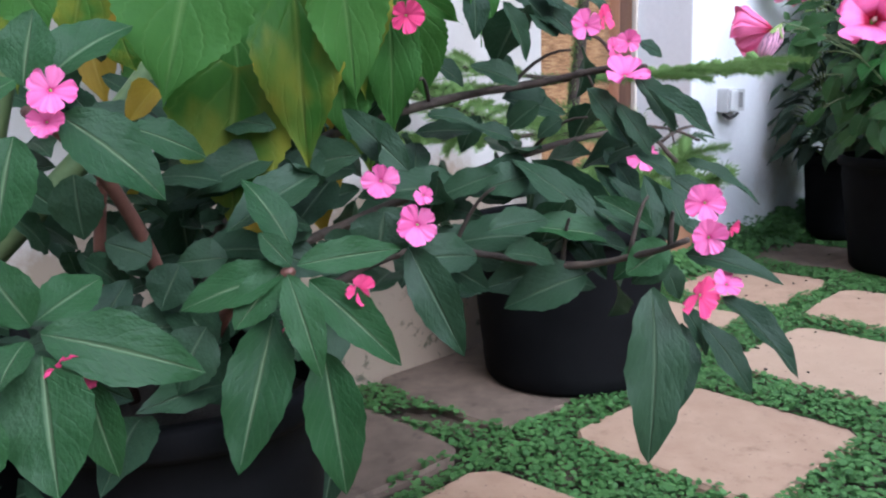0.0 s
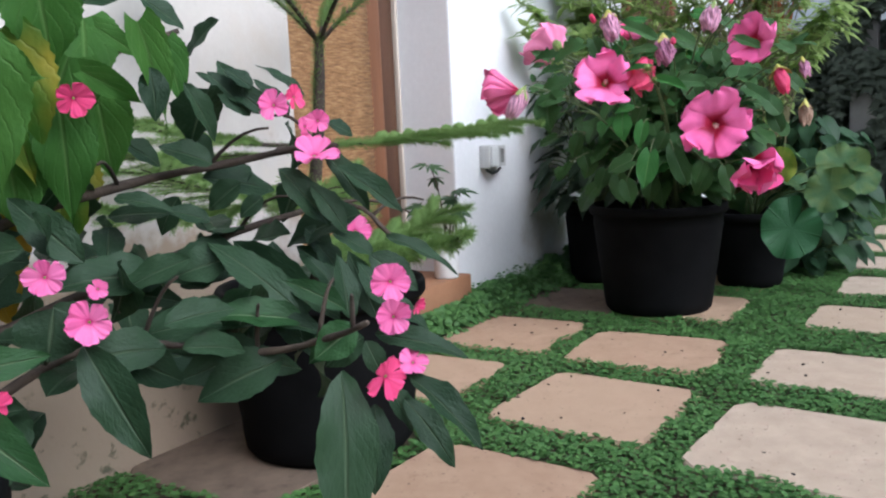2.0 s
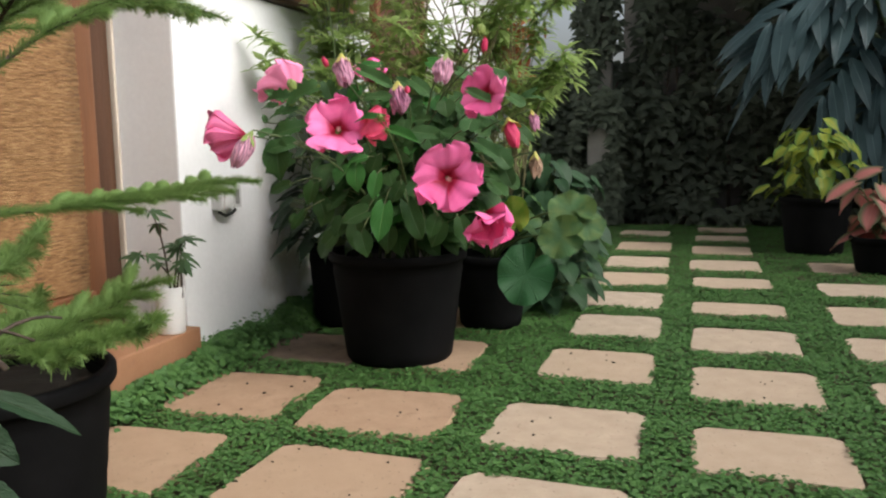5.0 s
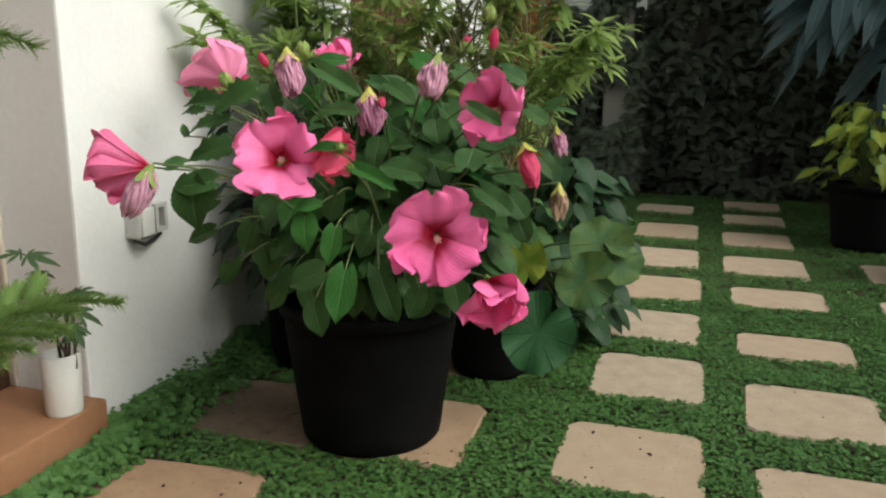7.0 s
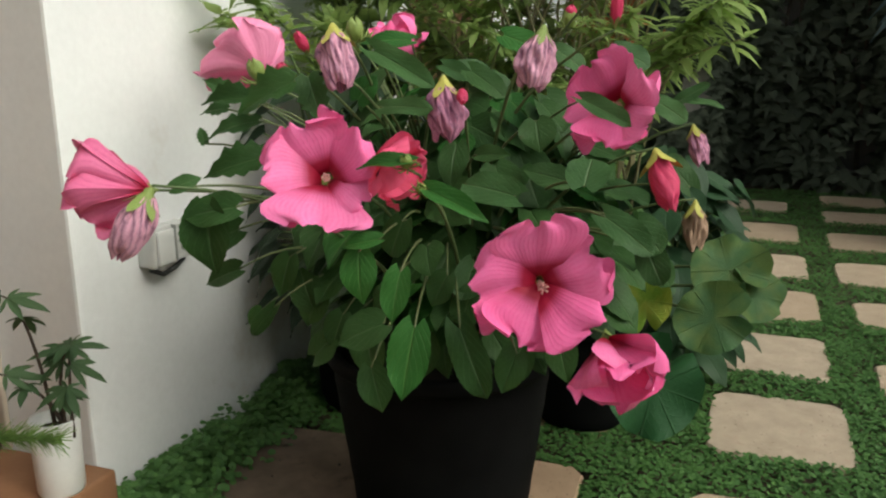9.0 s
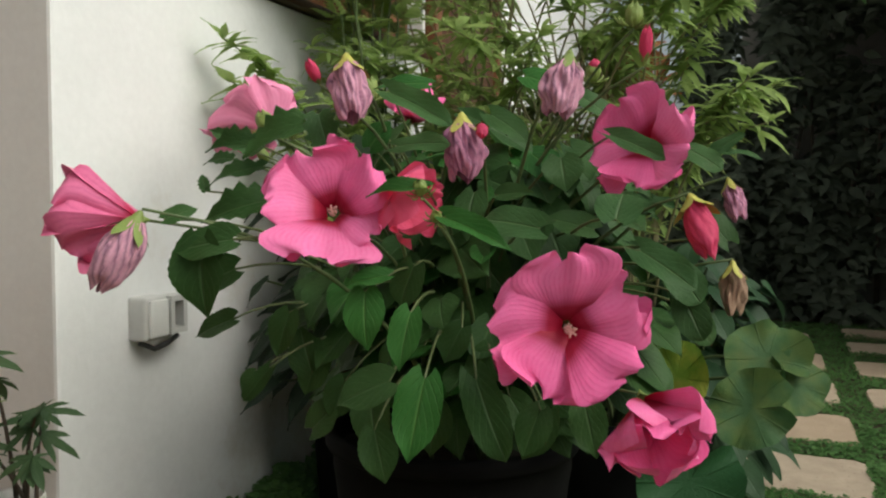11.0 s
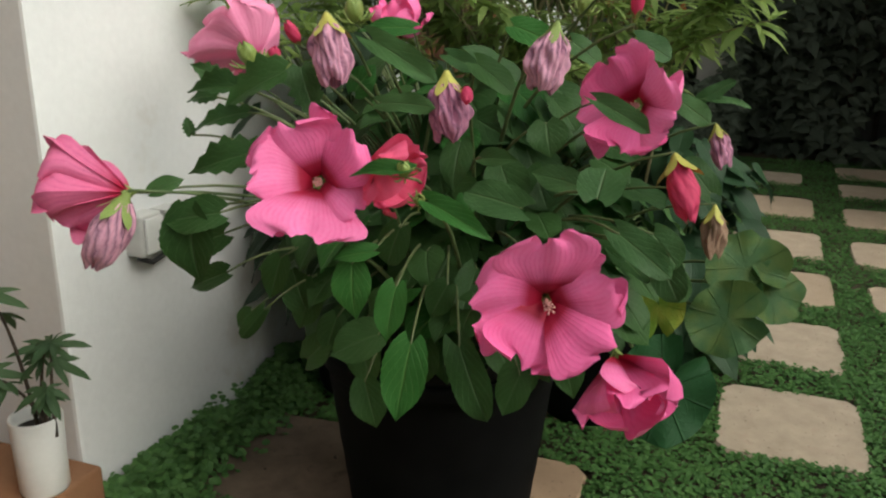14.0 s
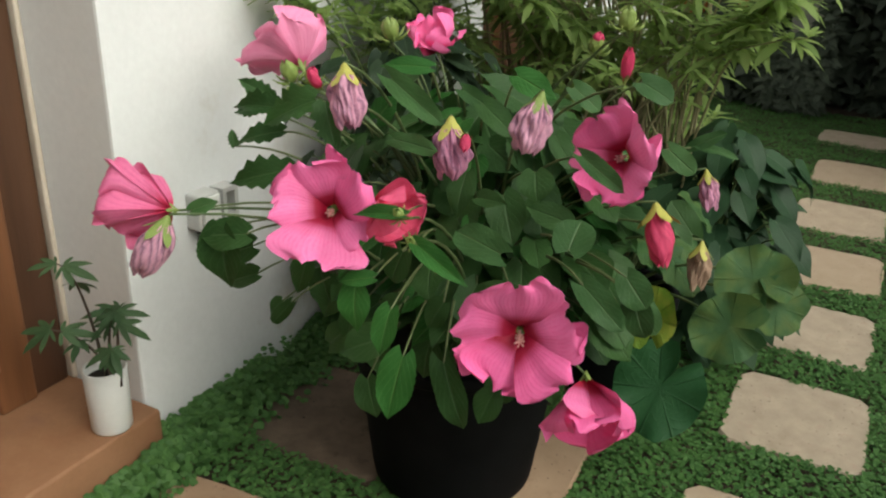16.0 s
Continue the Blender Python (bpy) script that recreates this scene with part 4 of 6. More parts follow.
# leaves: kind, stalk end, tip, width against length
hibiscus_leaves = [
    ('l', (-0.810, -0.950, 0.701), (-0.802, -0.980, 0.619), 0.77),
    ('l', (-0.743, -0.950, 0.677), (-0.750, -0.990, 0.597), 0.62),
    ('l', (-0.730, -0.930, 0.590), (-0.740, -0.980, 0.470), 0.60),
    ('d', (-0.666, -0.920, 0.592), (-0.613, -0.950, 0.478), 0.56),
    ('d', (-0.579, -0.900, 0.551), (-0.602, -0.920, 0.482), 0.75),
    ('d', (-0.821, -0.900, 0.499), (-0.793, -0.920, 0.420), 0.76),
    ('d', (-0.808, -0.860, 0.558), (-0.891, -0.900, 0.527), 0.86),
    ('m', (-0.580, -0.900, 0.782), (-0.682, -0.880, 0.801), 0.63),
    ('m', (-0.496, -0.860, 0.792), (-0.492, -0.820, 0.839), 1.29),
    ('l', (-0.699, -0.960, 0.798), (-0.595, -1.000, 0.773), 0.33),
    ('m', (-0.466, -0.880, 0.760), (-0.384, -0.920, 0.720), 0.55),
    ('d', (-0.576, -0.850, 0.700), (-0.685, -0.860, 0.659), 0.53),
]
hibiscus_leaves_a = [
    ('d', (-1.034, -1.000, 0.769), (-1.030, -1.020, 0.648), 0.80),
    ('l', (-0.772, -0.950, 0.719), (-0.831, -0.980, 0.712), 0.49),
    ('m', (-0.435, -0.750, 0.728), (-0.388, -0.760, 0.679), 0.96),
    ('d', (-0.955, -0.820, 0.951), (-0.912, -0.860, 0.874), 1.03),
    ('d', (-0.994, -0.780, 0.939), (-1.110, -0.820, 0.886), 0.43),
    ('d', (-1.089, -0.760, 0.903), (-1.192, -0.800, 0.913), 0.27),
    ('d', (-1.068, -0.780, 0.868), (-1.161, -0.840, 0.860), 0.34),
    ('d', (-1.019, -0.820, 0.816), (-1.125, -0.900, 0.802), 0.30),
    ('d', (-1.084, -1.020, 0.787), (-1.042, -1.000, 0.810), 0.63),
    ('l', (-0.816, -0.700, 1.000), (-0.907, -0.740, 1.008), 0.39),
    ('m', (-0.875, -0.750, 0.987), (-0.744, -0.800, 0.937), 0.35),
    ('m', (-0.838, -0.800, 0.896), (-0.738, -0.840, 0.910), 0.36),
]
hibiscus_leaves_b = [
    ('l', (-0.918, -0.720, 0.898), (-0.883, -0.720, 0.947), 0.95),
    ('d', (-0.588, -0.780, 0.882), (-0.574, -0.800, 0.833), 1.27),
    ('d', (-0.678, -0.800, 0.825), (-0.617, -0.820, 0.836), 0.53),
    ('m', (-0.527, -0.760, 0.913), (-0.437, -0.800, 0.882), 0.36),
    ('m', (-0.405, -0.550, 0.890), (-0.345, -0.550, 0.931), 0.40),
    ('m', (-0.390, -0.550, 0.898), (-0.318, -0.560, 0.895), 0.30),
    ('l', (-0.718, -0.950, 0.834), (-0.805, -0.980, 0.835), 0.3),
    ('m', (-0.430, -0.600, 0.900), (-0.373, -0.620, 0.872), 0.71),
    ('m', (-0.425, -0.700, 0.674), (-0.374, -0.720, 0.617), 0.70),
    ('d', (-0.363, -0.600, 0.755), (-0.413, -0.600, 0.817), 0.72),
    ('d', (-1.156, -0.700, 0.899), (-1.218, -0.740, 0.941), 0.37),
    ('d', (-1.078, -0.800, 0.534), (-1.103, -0.820, 0.508), 1.00),
]
hibiscus_leaves_c = [
    ('d', (-1.003, -0.750, 0.525), (-1.027, -0.760, 0.614), 0.78),
    ('d', (-0.722, -0.700, 0.953), (-0.650, -0.720, 0.916), 0.65),
    ('m', (-0.788, -0.650, 0.960), (-0.725, -0.660, 0.937), 0.56),
    ('m', (-0.595, -0.620, 0.984), (-0.538, -0.620, 0.951), 0.72),
    ('l', (-0.667, -0.700, 1.008), (-0.586, -0.720, 0.988), 0.62),
    ('m', (-0.514, -0.500, 0.982), (-0.446, -0.500, 0.957), 0.83),
    ('d', (-0.548, -0.700, 0.774), (-0.628, -0.720, 0.799), 0.64),
    ('d', (-0.972, -0.700, 0.760), (-1.015, -0.700, 0.787), 1.19),
    ('d', (-0.780, -0.850, 0.728), (-0.805, -0.860, 0.662), 0.87),
    ('d', (-1.009, -0.750, 0.432), (-0.959, -0.750, 0.487), 1.00),
    ('d', (-0.905, -0.740, 0.508), (-0.872, -0.780, 0.405), 0.68),
    ('d', (-0.947, -0.740, 0.524), (-0.969, -0.760, 0.451), 0.84),
]
hibiscus_leaves_d = [
    ('d', (-0.988, -0.740, 0.579), (-1.022, -0.760, 0.485), 0.71),
    ('d', (-0.599, -0.780, 0.521), (-0.636, -0.800, 0.434), 0.72),
    ('d', (-0.562, -0.720, 0.528), (-0.532, -0.740, 0.432), 0.64),
    ('d', (-0.793, -0.720, 0.494), (-0.801, -0.750, 0.408), 0.81),
    ('d', (-0.693, -0.760, 0.597), (-0.714, -0.780, 0.530), 0.95),
    ('d', (-0.825, -0.780, 0.593), (-0.875, -0.800, 0.549), 0.90),
    ('d', (-0.672, -0.740, 0.525), (-0.622, -0.760, 0.463), 0.75),
    ('d', (-1.015, -0.800, 0.641), (-1.036, -0.820, 0.561), 0.71),
    ('d', (-0.716, -0.820, 0.638), (-0.744, -0.840, 0.581), 0.87),
    ('d', (-0.977, -1.000, 0.764), (-1.079, -1.020, 0.749), 0.65),
    ('d', (-1.009, -0.950, 0.720), (-1.109, -0.970, 0.678), 0.68),
    ('d', (-1.047, -0.900, 0.639), (-1.121, -0.920, 0.612), 0.66),
]
hibiscus_leaves_e = [
    ('d', (-1.038, -0.820, 0.552), (-1.089, -0.840, 0.488), 0.40),
    ('d', (-1.173, -0.800, 0.825), (-1.186, -0.800, 0.860), 0.78),
    ('d', (-1.159, -0.740, 0.883), (-1.219, -0.760, 0.888), 0.44),
    ('d', (-0.421, -0.740, 0.693), (-0.387, -0.760, 0.624), 0.79),
]
stalks = M_petiole
for rows in (hibiscus_leaves, hibiscus_leaves_a, hibiscus_leaves_b, hibiscus_leaves_c, hibiscus_leaves_d, hibiscus_leaves_e):
    for kind, base, tip, wide in rows:
        base, tip = Vector(base).lerp(tip, 0.07), Vector(tip).lerp(base, 0.07)
        if kind == "d" and base.x < -0.95 and base.z > 0.79 and base.y > -0.95:
            kind, wide = "j", min(0.62, max(0.45, wide * 1.3))
        row = (kind, base, tip, wide)
        up = 0.25 if row[1][2] - row[2][2] > 0.05 else 0.75
        hang_leaves(hibiscus, [row], HEART, (0.15, -1.0, up), stalks, ROOT + Vector((0, 0, 0.35)))
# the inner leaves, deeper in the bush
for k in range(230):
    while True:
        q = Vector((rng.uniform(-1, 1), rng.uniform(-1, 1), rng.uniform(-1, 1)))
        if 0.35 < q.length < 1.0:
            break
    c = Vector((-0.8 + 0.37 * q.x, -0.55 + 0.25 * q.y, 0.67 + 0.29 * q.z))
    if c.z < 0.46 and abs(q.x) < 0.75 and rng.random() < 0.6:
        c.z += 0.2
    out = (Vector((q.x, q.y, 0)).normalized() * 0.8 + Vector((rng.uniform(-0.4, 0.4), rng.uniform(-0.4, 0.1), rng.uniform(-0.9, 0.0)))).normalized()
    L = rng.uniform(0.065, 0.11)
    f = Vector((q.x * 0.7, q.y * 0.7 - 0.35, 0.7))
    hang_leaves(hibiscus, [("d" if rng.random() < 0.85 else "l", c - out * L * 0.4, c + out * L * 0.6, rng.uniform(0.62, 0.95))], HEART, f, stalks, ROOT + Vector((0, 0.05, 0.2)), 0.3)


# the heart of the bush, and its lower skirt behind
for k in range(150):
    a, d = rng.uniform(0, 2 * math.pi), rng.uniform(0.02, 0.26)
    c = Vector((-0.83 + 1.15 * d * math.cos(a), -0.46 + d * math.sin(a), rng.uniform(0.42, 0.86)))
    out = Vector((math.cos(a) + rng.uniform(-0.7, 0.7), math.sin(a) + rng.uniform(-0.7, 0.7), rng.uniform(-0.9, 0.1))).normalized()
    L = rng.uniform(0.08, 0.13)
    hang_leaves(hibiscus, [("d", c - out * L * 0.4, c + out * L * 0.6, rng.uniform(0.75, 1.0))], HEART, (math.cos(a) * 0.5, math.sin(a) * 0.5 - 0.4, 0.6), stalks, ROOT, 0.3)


# ---------------------------------------------------------------- plants behind the hibiscus
def round_leaf_plant(name, label, x, y, z, leaves, seed, kinds, reach=(0.12, 0.34), size=(0.1, 0.19), high=0.3, toward=None, group=""):
    r = random.Random(seed)
    plant = thing(name, label, "plant", (0, 0, 0), group)
    for k in range(leaves):
        a = r.uniform(0, 2 * math.pi) if toward is None else r.gauss(toward, 0.9)
        d = r.uniform(*reach)
        c = Vector((x + d * math.cos(a), y + d * math.sin(a), z + high * r.uniform(0.05, 1.0) * (1.1 - d)))
        out = Vector((math.cos(a), math.sin(a), r.uniform(-0.9, -0.1))).normalized()
        L = r.uniform(*size)
        f = Vector((math.cos(a) * 0.5, math.sin(a) * 0.5 - 0.3, 0.9))
        part("leaf", r.choice(kinds), None, plant, "", place(c - out * L * 0.3, c + out * L * 0.7, f, r.uniform(0.8, 1.05)))
        sb = bmesh.new()
        tube(sb, arch((x + r.uniform(-0.03, 0.03), y + r.uniform(-0.03, 0.03), z - 0.02), c - out * L * 0.25, 6, 0.7), [0.005 - 0.0004 * i for i in range(7)], 6)
        part("stem", sb, M_stem, plant)
    return plant


beg = round_leaf_plant("round_leaved_plant", "plant with broad round dull green leaves drooping over its pot", -0.66, 0.1, 0.28, 9, 3, ROUND, (0.08, 0.22), (0.1, 0.14), 0.3, 0.2)


def shield_arrays(seed, veins=9, rings=8):
    """A round leaf of radius 1 held at its hub: lobes between the veins, a crinkled rim, an open notch."""
    r = random.Random(seed)
    ph, seg = r.uniform(0, 6), veins * 4
    vs, fs, uv = [], [], []
    for j in range(rings + 1):
        d = j / rings
        for i in range(seg + 1):
            a = 2 * math.pi * i / seg - math.pi / 2
            half = abs((i / 4.0) % 1.0 - 0.5)
            rim = 1.0 - 0.07 * half - 0.42 * math.exp(-(min(i, seg - i) / 1.1) ** 2) + 0.07 * math.sin(2 * a + ph)
            z = 0.12 * d * d + 0.02 * d * (1 - 2 * half) + d ** 3 * (0.13 * math.sin(5 * a + ph) + 0.2 * noise.noise(Vector((3 * math.cos(a), 3 * math.sin(a), seed))))
            vs.append((d * rim * math.cos(a), d * rim * math.sin(a), z))
            uv.append((0.5 + 0.5 - half, d))
    for j in range(rings):
        for i in range(seg):
            k = j * (seg + 1) + i
            fs.append((k, k + 1, k + seg + 2, k + seg + 1))
    return vs, fs, uv


for k, (centre, facing, size, roll, tall, mat, lab) in enumerate((
    ((-0.3, -0.108, 0.495), (0.25, -0.85, 0.6), 0.088, 0.6, 0.95, M_round_leaf, "large round leaf with a pale hub and wavy lobes"),
    ((-0.432, -0.324, 0.285), (0.2, -0.95, 0.35), 0.098, 2.6, 1.22, M_round_leaf_dark, "broad hanging dark green leaf"),
    ((-0.325, -0.19, 0.405), (0.15, -0.9, 0.3), 0.085, 1.7, 1.0, M_round_leaf, "round leaf with a yellowing rim"),
    ((-0.449, -0.433, 0.505), (-0.1, -0.95, 0.2), 0.055, 0.2, 1.25, M_round_leaf_yellow, "crinkled yellow-green leaf"),
    ((-0.245, -0.11, 0.445), (0.5, -0.6, 0.4), 0.07, 4.0, 1.1, M_round_leaf, "round drooping leaf"),
)):
    c = Vector(centre)
    shield = part("leaf", mesh_from("leaf", shield_arrays(40 + k), mat), None, beg, lab, aim(c, facing, roll, size) @ Matrix.Diagonal((1, tall, 1, 1)))
    sb = bmesh.new()
    tube(sb, arch((-0.64, 0.08, 0.27), c - Vector(facing).normalized() * 0.004, 8, 0.7), [0.006 - 0.0004 * i for i in range(9)], 6)
    part("stem", sb, M_stem, beg)
POINTED_GREEN = variants("leaf", M_hib_leaf, 3, 0.42, o_lance, fold=0.3, droop=0.3, ripple=0.04, nv=10, nu=4)
BUSHY = variants("leaf", M_bush_leaf, 4, 0.7, o_heart, fold=0.25, droop=0.3, ripple=0.03, nv=8, nu=4, heart=0.1)
POINTED = variants("leaf", M_dark_leaf, 4, 0.62, o_ovate, fold=0.25, droop=0.25, ripple=0.03, nv=10, nu=6, heart=0.1)
round_leaf_plant("leafy_plant", "bushy plant with pointed dark green leaves beside the paving", -0.5, 0.55, 0.02, 240, 5, BUSHY, (0.03, 0.25), (0.09, 0.14), 0.62)
round_leaf_plant("dark_leaved_plant", "dark leggy plant in the small pot by the wall", -1.25, -0.08, 0.3, 190, 6, POINTED, (0.03, 0.25), (0.08, 0.13), 0.66)


def whorled_shrub(name, label, roots, tips, seed, material, bark, shapes, leaf_len, whorls=8, each=6, bare=0.55, step=0.045):
    """Thin bare stems; whorls of leaves crowd their upper ends, so that the light shows between them."""
    r = random.Random(seed)
    shrub = thing(name, label, "shrub", (0, 0, 0))
    mats = []
    for tip in tips:
        sb = bmesh.new()
        root = r.choice(roots)
        pts = arch((root[0] + r.uniform(-0.08, 0.08), root[1] + r.uniform(-0.08, 0.08), root[2]), tip, 12, 0.75)
        pts = [p + Vector((r.uniform(-0.008, 0.008), r.uniform(-0.008, 0.008), 0)) if i else p for i, p in enumerate(pts)]
        tube(sb, pts, [0.006 - 0.00038 * i for i in range(13)], 5)
        part("stem", sb, bark, shrub)
        length = sum((q - p).length for p, q in zip(pts, pts[1:]))
        for w in range(whorls):
            s = 1.0 - w * step / length * r.uniform(0.8, 1.2)
            if s < 1 - bare:
                break
            i = min(11, int(s * 12))
            p = pts[i].lerp(pts[min(i + 1, 12)], s * 12 - i)
            turn = r.uniform(0, 6.28)
            for q in range(each):
                a = turn + 2 * math.pi * q / each + r.uniform(-0.4, 0.4)
                up = 0.9 if w == 0 else 0.35
                d = Vector((math.cos(a), math.sin(a), up + r.uniform(-0.7, 0.5))).normalized()
                L = leaf_len * r.uniform(0.6, 1.25) * (0.7 if w == 0 else 1.0)
                mats.append(place(p, p + d * L, (r.uniform(-0.3, 0.3), r.uniform(-0.3, 0.3), 1.0)))
    ob = part("foliage", scatter("foliage", shapes, mats, material), None, shrub)
    ob["kind"] = "stuff"
    return shrub


r5 = random.Random(5)
tips = [(r5.uniform(-1.4, -0.75), r5.uniform(-0.1, 0.7), r5.uniform(1.05, 1.85)) for _ in range(38)]
tips += [(r5.uniform(-0.8, -0.36), r5.uniform(0.0, 0.7), r5.uniform(1.0, 1.75)) for _ in range(24)]
tips += [(r5.uniform(-1.35, -0.45), r5.uniform(0.0, 0.7), r5.uniform(0.85, 1.1)) for _ in range(28)]
tips += [(r5.uniform(-1.4, -0.6), r5.uniform(0.5, 1.3), r5.uniform(0.45, 0.9)) for _ in range(36)]
tips += [(-0.3, 0.12, 1.0), (-0.33, 0.2, 1.06), (-0.36, 0.1, 1.1), (-0.4, 0.16, 1.02), (-0.3, 0.25, 1.1)]


def feather_arrays(seed):
    """A small divided leaf: pairs of narrow leaflets on a rib, of length 1."""
    vs, fs, uv = [], [], []
    for k in range(7):
        y = 0.18 + 0.13 * k if k < 6 else 0.82
        for sgn in ((-1, 1) if k < 6 else (0,)):
            ln = 0.42 * (1 - 0.09 * k)
            a_vs, a_fs, a_uv = leaf_arrays(0.3, o_narrow, 0.2, 0.2, 0.02, 3, 2, seed=seed)
            ang = -sgn * 0.8
            c, s = math.cos(ang), math.sin(ang)
            n = len(vs)
            vs += [((px * c - py * s) * ln, y + (px * s + py * c) * ln, pz * ln - 0.15 * y * y) for px, py, pz in a_vs]
            fs += [tuple(i + n for i in f) for f in a_fs]
            uv += a_uv
    return vs, fs, uv


LANCE_FINE = [leaf_arrays(w, o_narrow, 0.2, 0.45, 0.02, 5, 2, seed=s) for s, w in enumerate((0.2, 0.26, 0.23))]
feathery = whorled_shrub("feathery_shrub", "tall feathery light green shrub with many thin bare stems", [(-1.1, 0.45, 0.0), (-0.85, 0.55, 0.0), (-0.66, 0.6, 0.0)], tips, 9, M_fine_leaf, M_stem_pale, LANCE_FINE, 0.085, 9, 7, 0.62)
r6 = random.Random(6)
dry = []
for k in range(150):
    p = Vector((r6.gauss(-0.72, 0.05), r6.gauss(0.78, 0.05), r6.uniform(1.02, 1.3)))
    dry.append(place(p, p + Vector((r6.uniform(-0.5, 0.5), r6.uniform(-0.5, 0.3), r6.uniform(-1, 0.6))).normalized() * r6.uniform(0.06, 0.12), (0.2, -0.8, 0.4)))
dry_ob = part("dry_foliage", scatter("dry_foliage", LANCE_FINE, dry, M_dry_leaf), None, feathery, "withered orange-brown leaves")
dry_ob["kind"] = "stuff"
tips = [(r5.uniform(-1.42, -1.2), r5.uniform(-0.2, 0.3), r5.uniform(0.95, 1.7)) for _ in range(22)]
whorled_shrub("cut_leaved_shrub", "light green shrub with deeply cut feathery leaves by the white wall", [(-1.3, 0.1, 0.0), (-1.2, 0.3, 0.0)], tips, 29, M_fine_leaf, M_stem, [feather_arrays(s) for s in range(3)], 0.1, 7, 5, 0.6, 0.05)
tips = [(-1.43, -0.4, 1.16), (-1.38, -0.42, 1.06), (-1.44, -0.34, 1.04), (-1.36, -0.36, 1.0), (-1.4, -0.3, 1.1)]
whorled_shrub("leafy_sprig", "upright sprig with small pointed green leaves against the wall", [(-1.3, -0.02, 0.3)], tips, 19, M_fine_leaf, M_stem, [leaf_arrays(w, o_ovate, 0.25, 0.25, 0.03, 5, 2, seed=s) for s, w in enumerate((0.4, 0.32, 0.45))], 0.075, 8, 4, 0.5, 0.04)


# ---------------------------------------------------------------- small plant in the white cup
cup_plant = thing("ivy_plant", "straggly young plant with narrow-lobed dark green leaves", "plant", (0, 0, 0))


def lobed_arrays(lobes, seed):
    """A palmate leaf of narrow lobes, of length 1 along +Y."""
    vs, fs, uv = [], [], []
    for ang, length in lobes:
        a_vs, a_fs, a_uv = leaf_arrays(0.26, o_narrow, 0.25, 0.2, 0.02, 5, 2, seed=seed)
        c, s = math.cos(ang), math.sin(ang)
        k = len(vs)
        vs += [((x * c - y * s) * length, (x * s + y * c) * length, z * length) for x, y, z in a_vs]
        fs += [tuple(i + k for i in f) for f in a_fs]
        uv += a_uv
    return vs, fs, uv


LOBED = [mesh_from("leaf", lobed_arrays([(0, 1.0), (0.62, 0.72), (-0.62, 0.72), (1.45, 0.42), (-1.45, 0.42)], s), M_ivy) for s in range(3)]
for k, (tip, bend) in enumerate((((-1.53, -0.95, 0.56), 0.7), ((-1.41, -0.92, 0.47), 0.5), ((-1.4, -0.95, 0.4), 0.3), ((-1.54, -0.98, 0.42), 0.3), ((-1.47, -0.86, 0.44), 0.5))):
    pts = arch((-1.49 + 0.01 * k, -0.9, 0.27), tip, 8, bend)
    ib = bmesh.new()
    tube(ib, pts, [0.004 - 0.0003 * i for i in range(9)], 6)
    part("stem", ib, M_bark, cup_plant)
    for i in (5, 7, 8):
        p = pts[i]
        for q in range(1 + (k + i) % 2 if i > 7 else 1):
            a = rng.uniform(0, 2 * math.pi)
            d = Vector((math.cos(a), math.sin(a), rng.uniform(-0.7, 0.1))).normalized() * rng.uniform(0.055, 0.08)
            part("leaf", rng.choice(LOBED), None, cup_plant, "", place(p, p + d, (0.2, -0.5, 1)))

# ---------------------------------------------------------------- small pine in its pot
pine = thing("norfolk_pine", "young potted pine with tiers of soft needled branches", "tree", (0, 0, 0))
tb = bmesh.new()
trunk_pts = [(-1.075, -2.09, 0.3), (-1.045, -2.125, 0.5), (-1.02, -2.115, 0.7), (-1.012, -2.112, 0.8), (-1.01, -2.11, 0.87)]
tube(tb, trunk_pts, [0.015, 0.0135, 0.012, 0.0105, 0.008], 10)
part("trunk", tb, M_bark, pine)
NEEDLE = [([(-0.045, 0, 0), (0.045, 0, 0), (0.02, 0.95, 0.13), (-0.02, 0.95, 0.13)], [(0, 1, 2, 3)], [(0.3, 0), (0.7, 0), (0.6, 1), (0.4, 1)])]


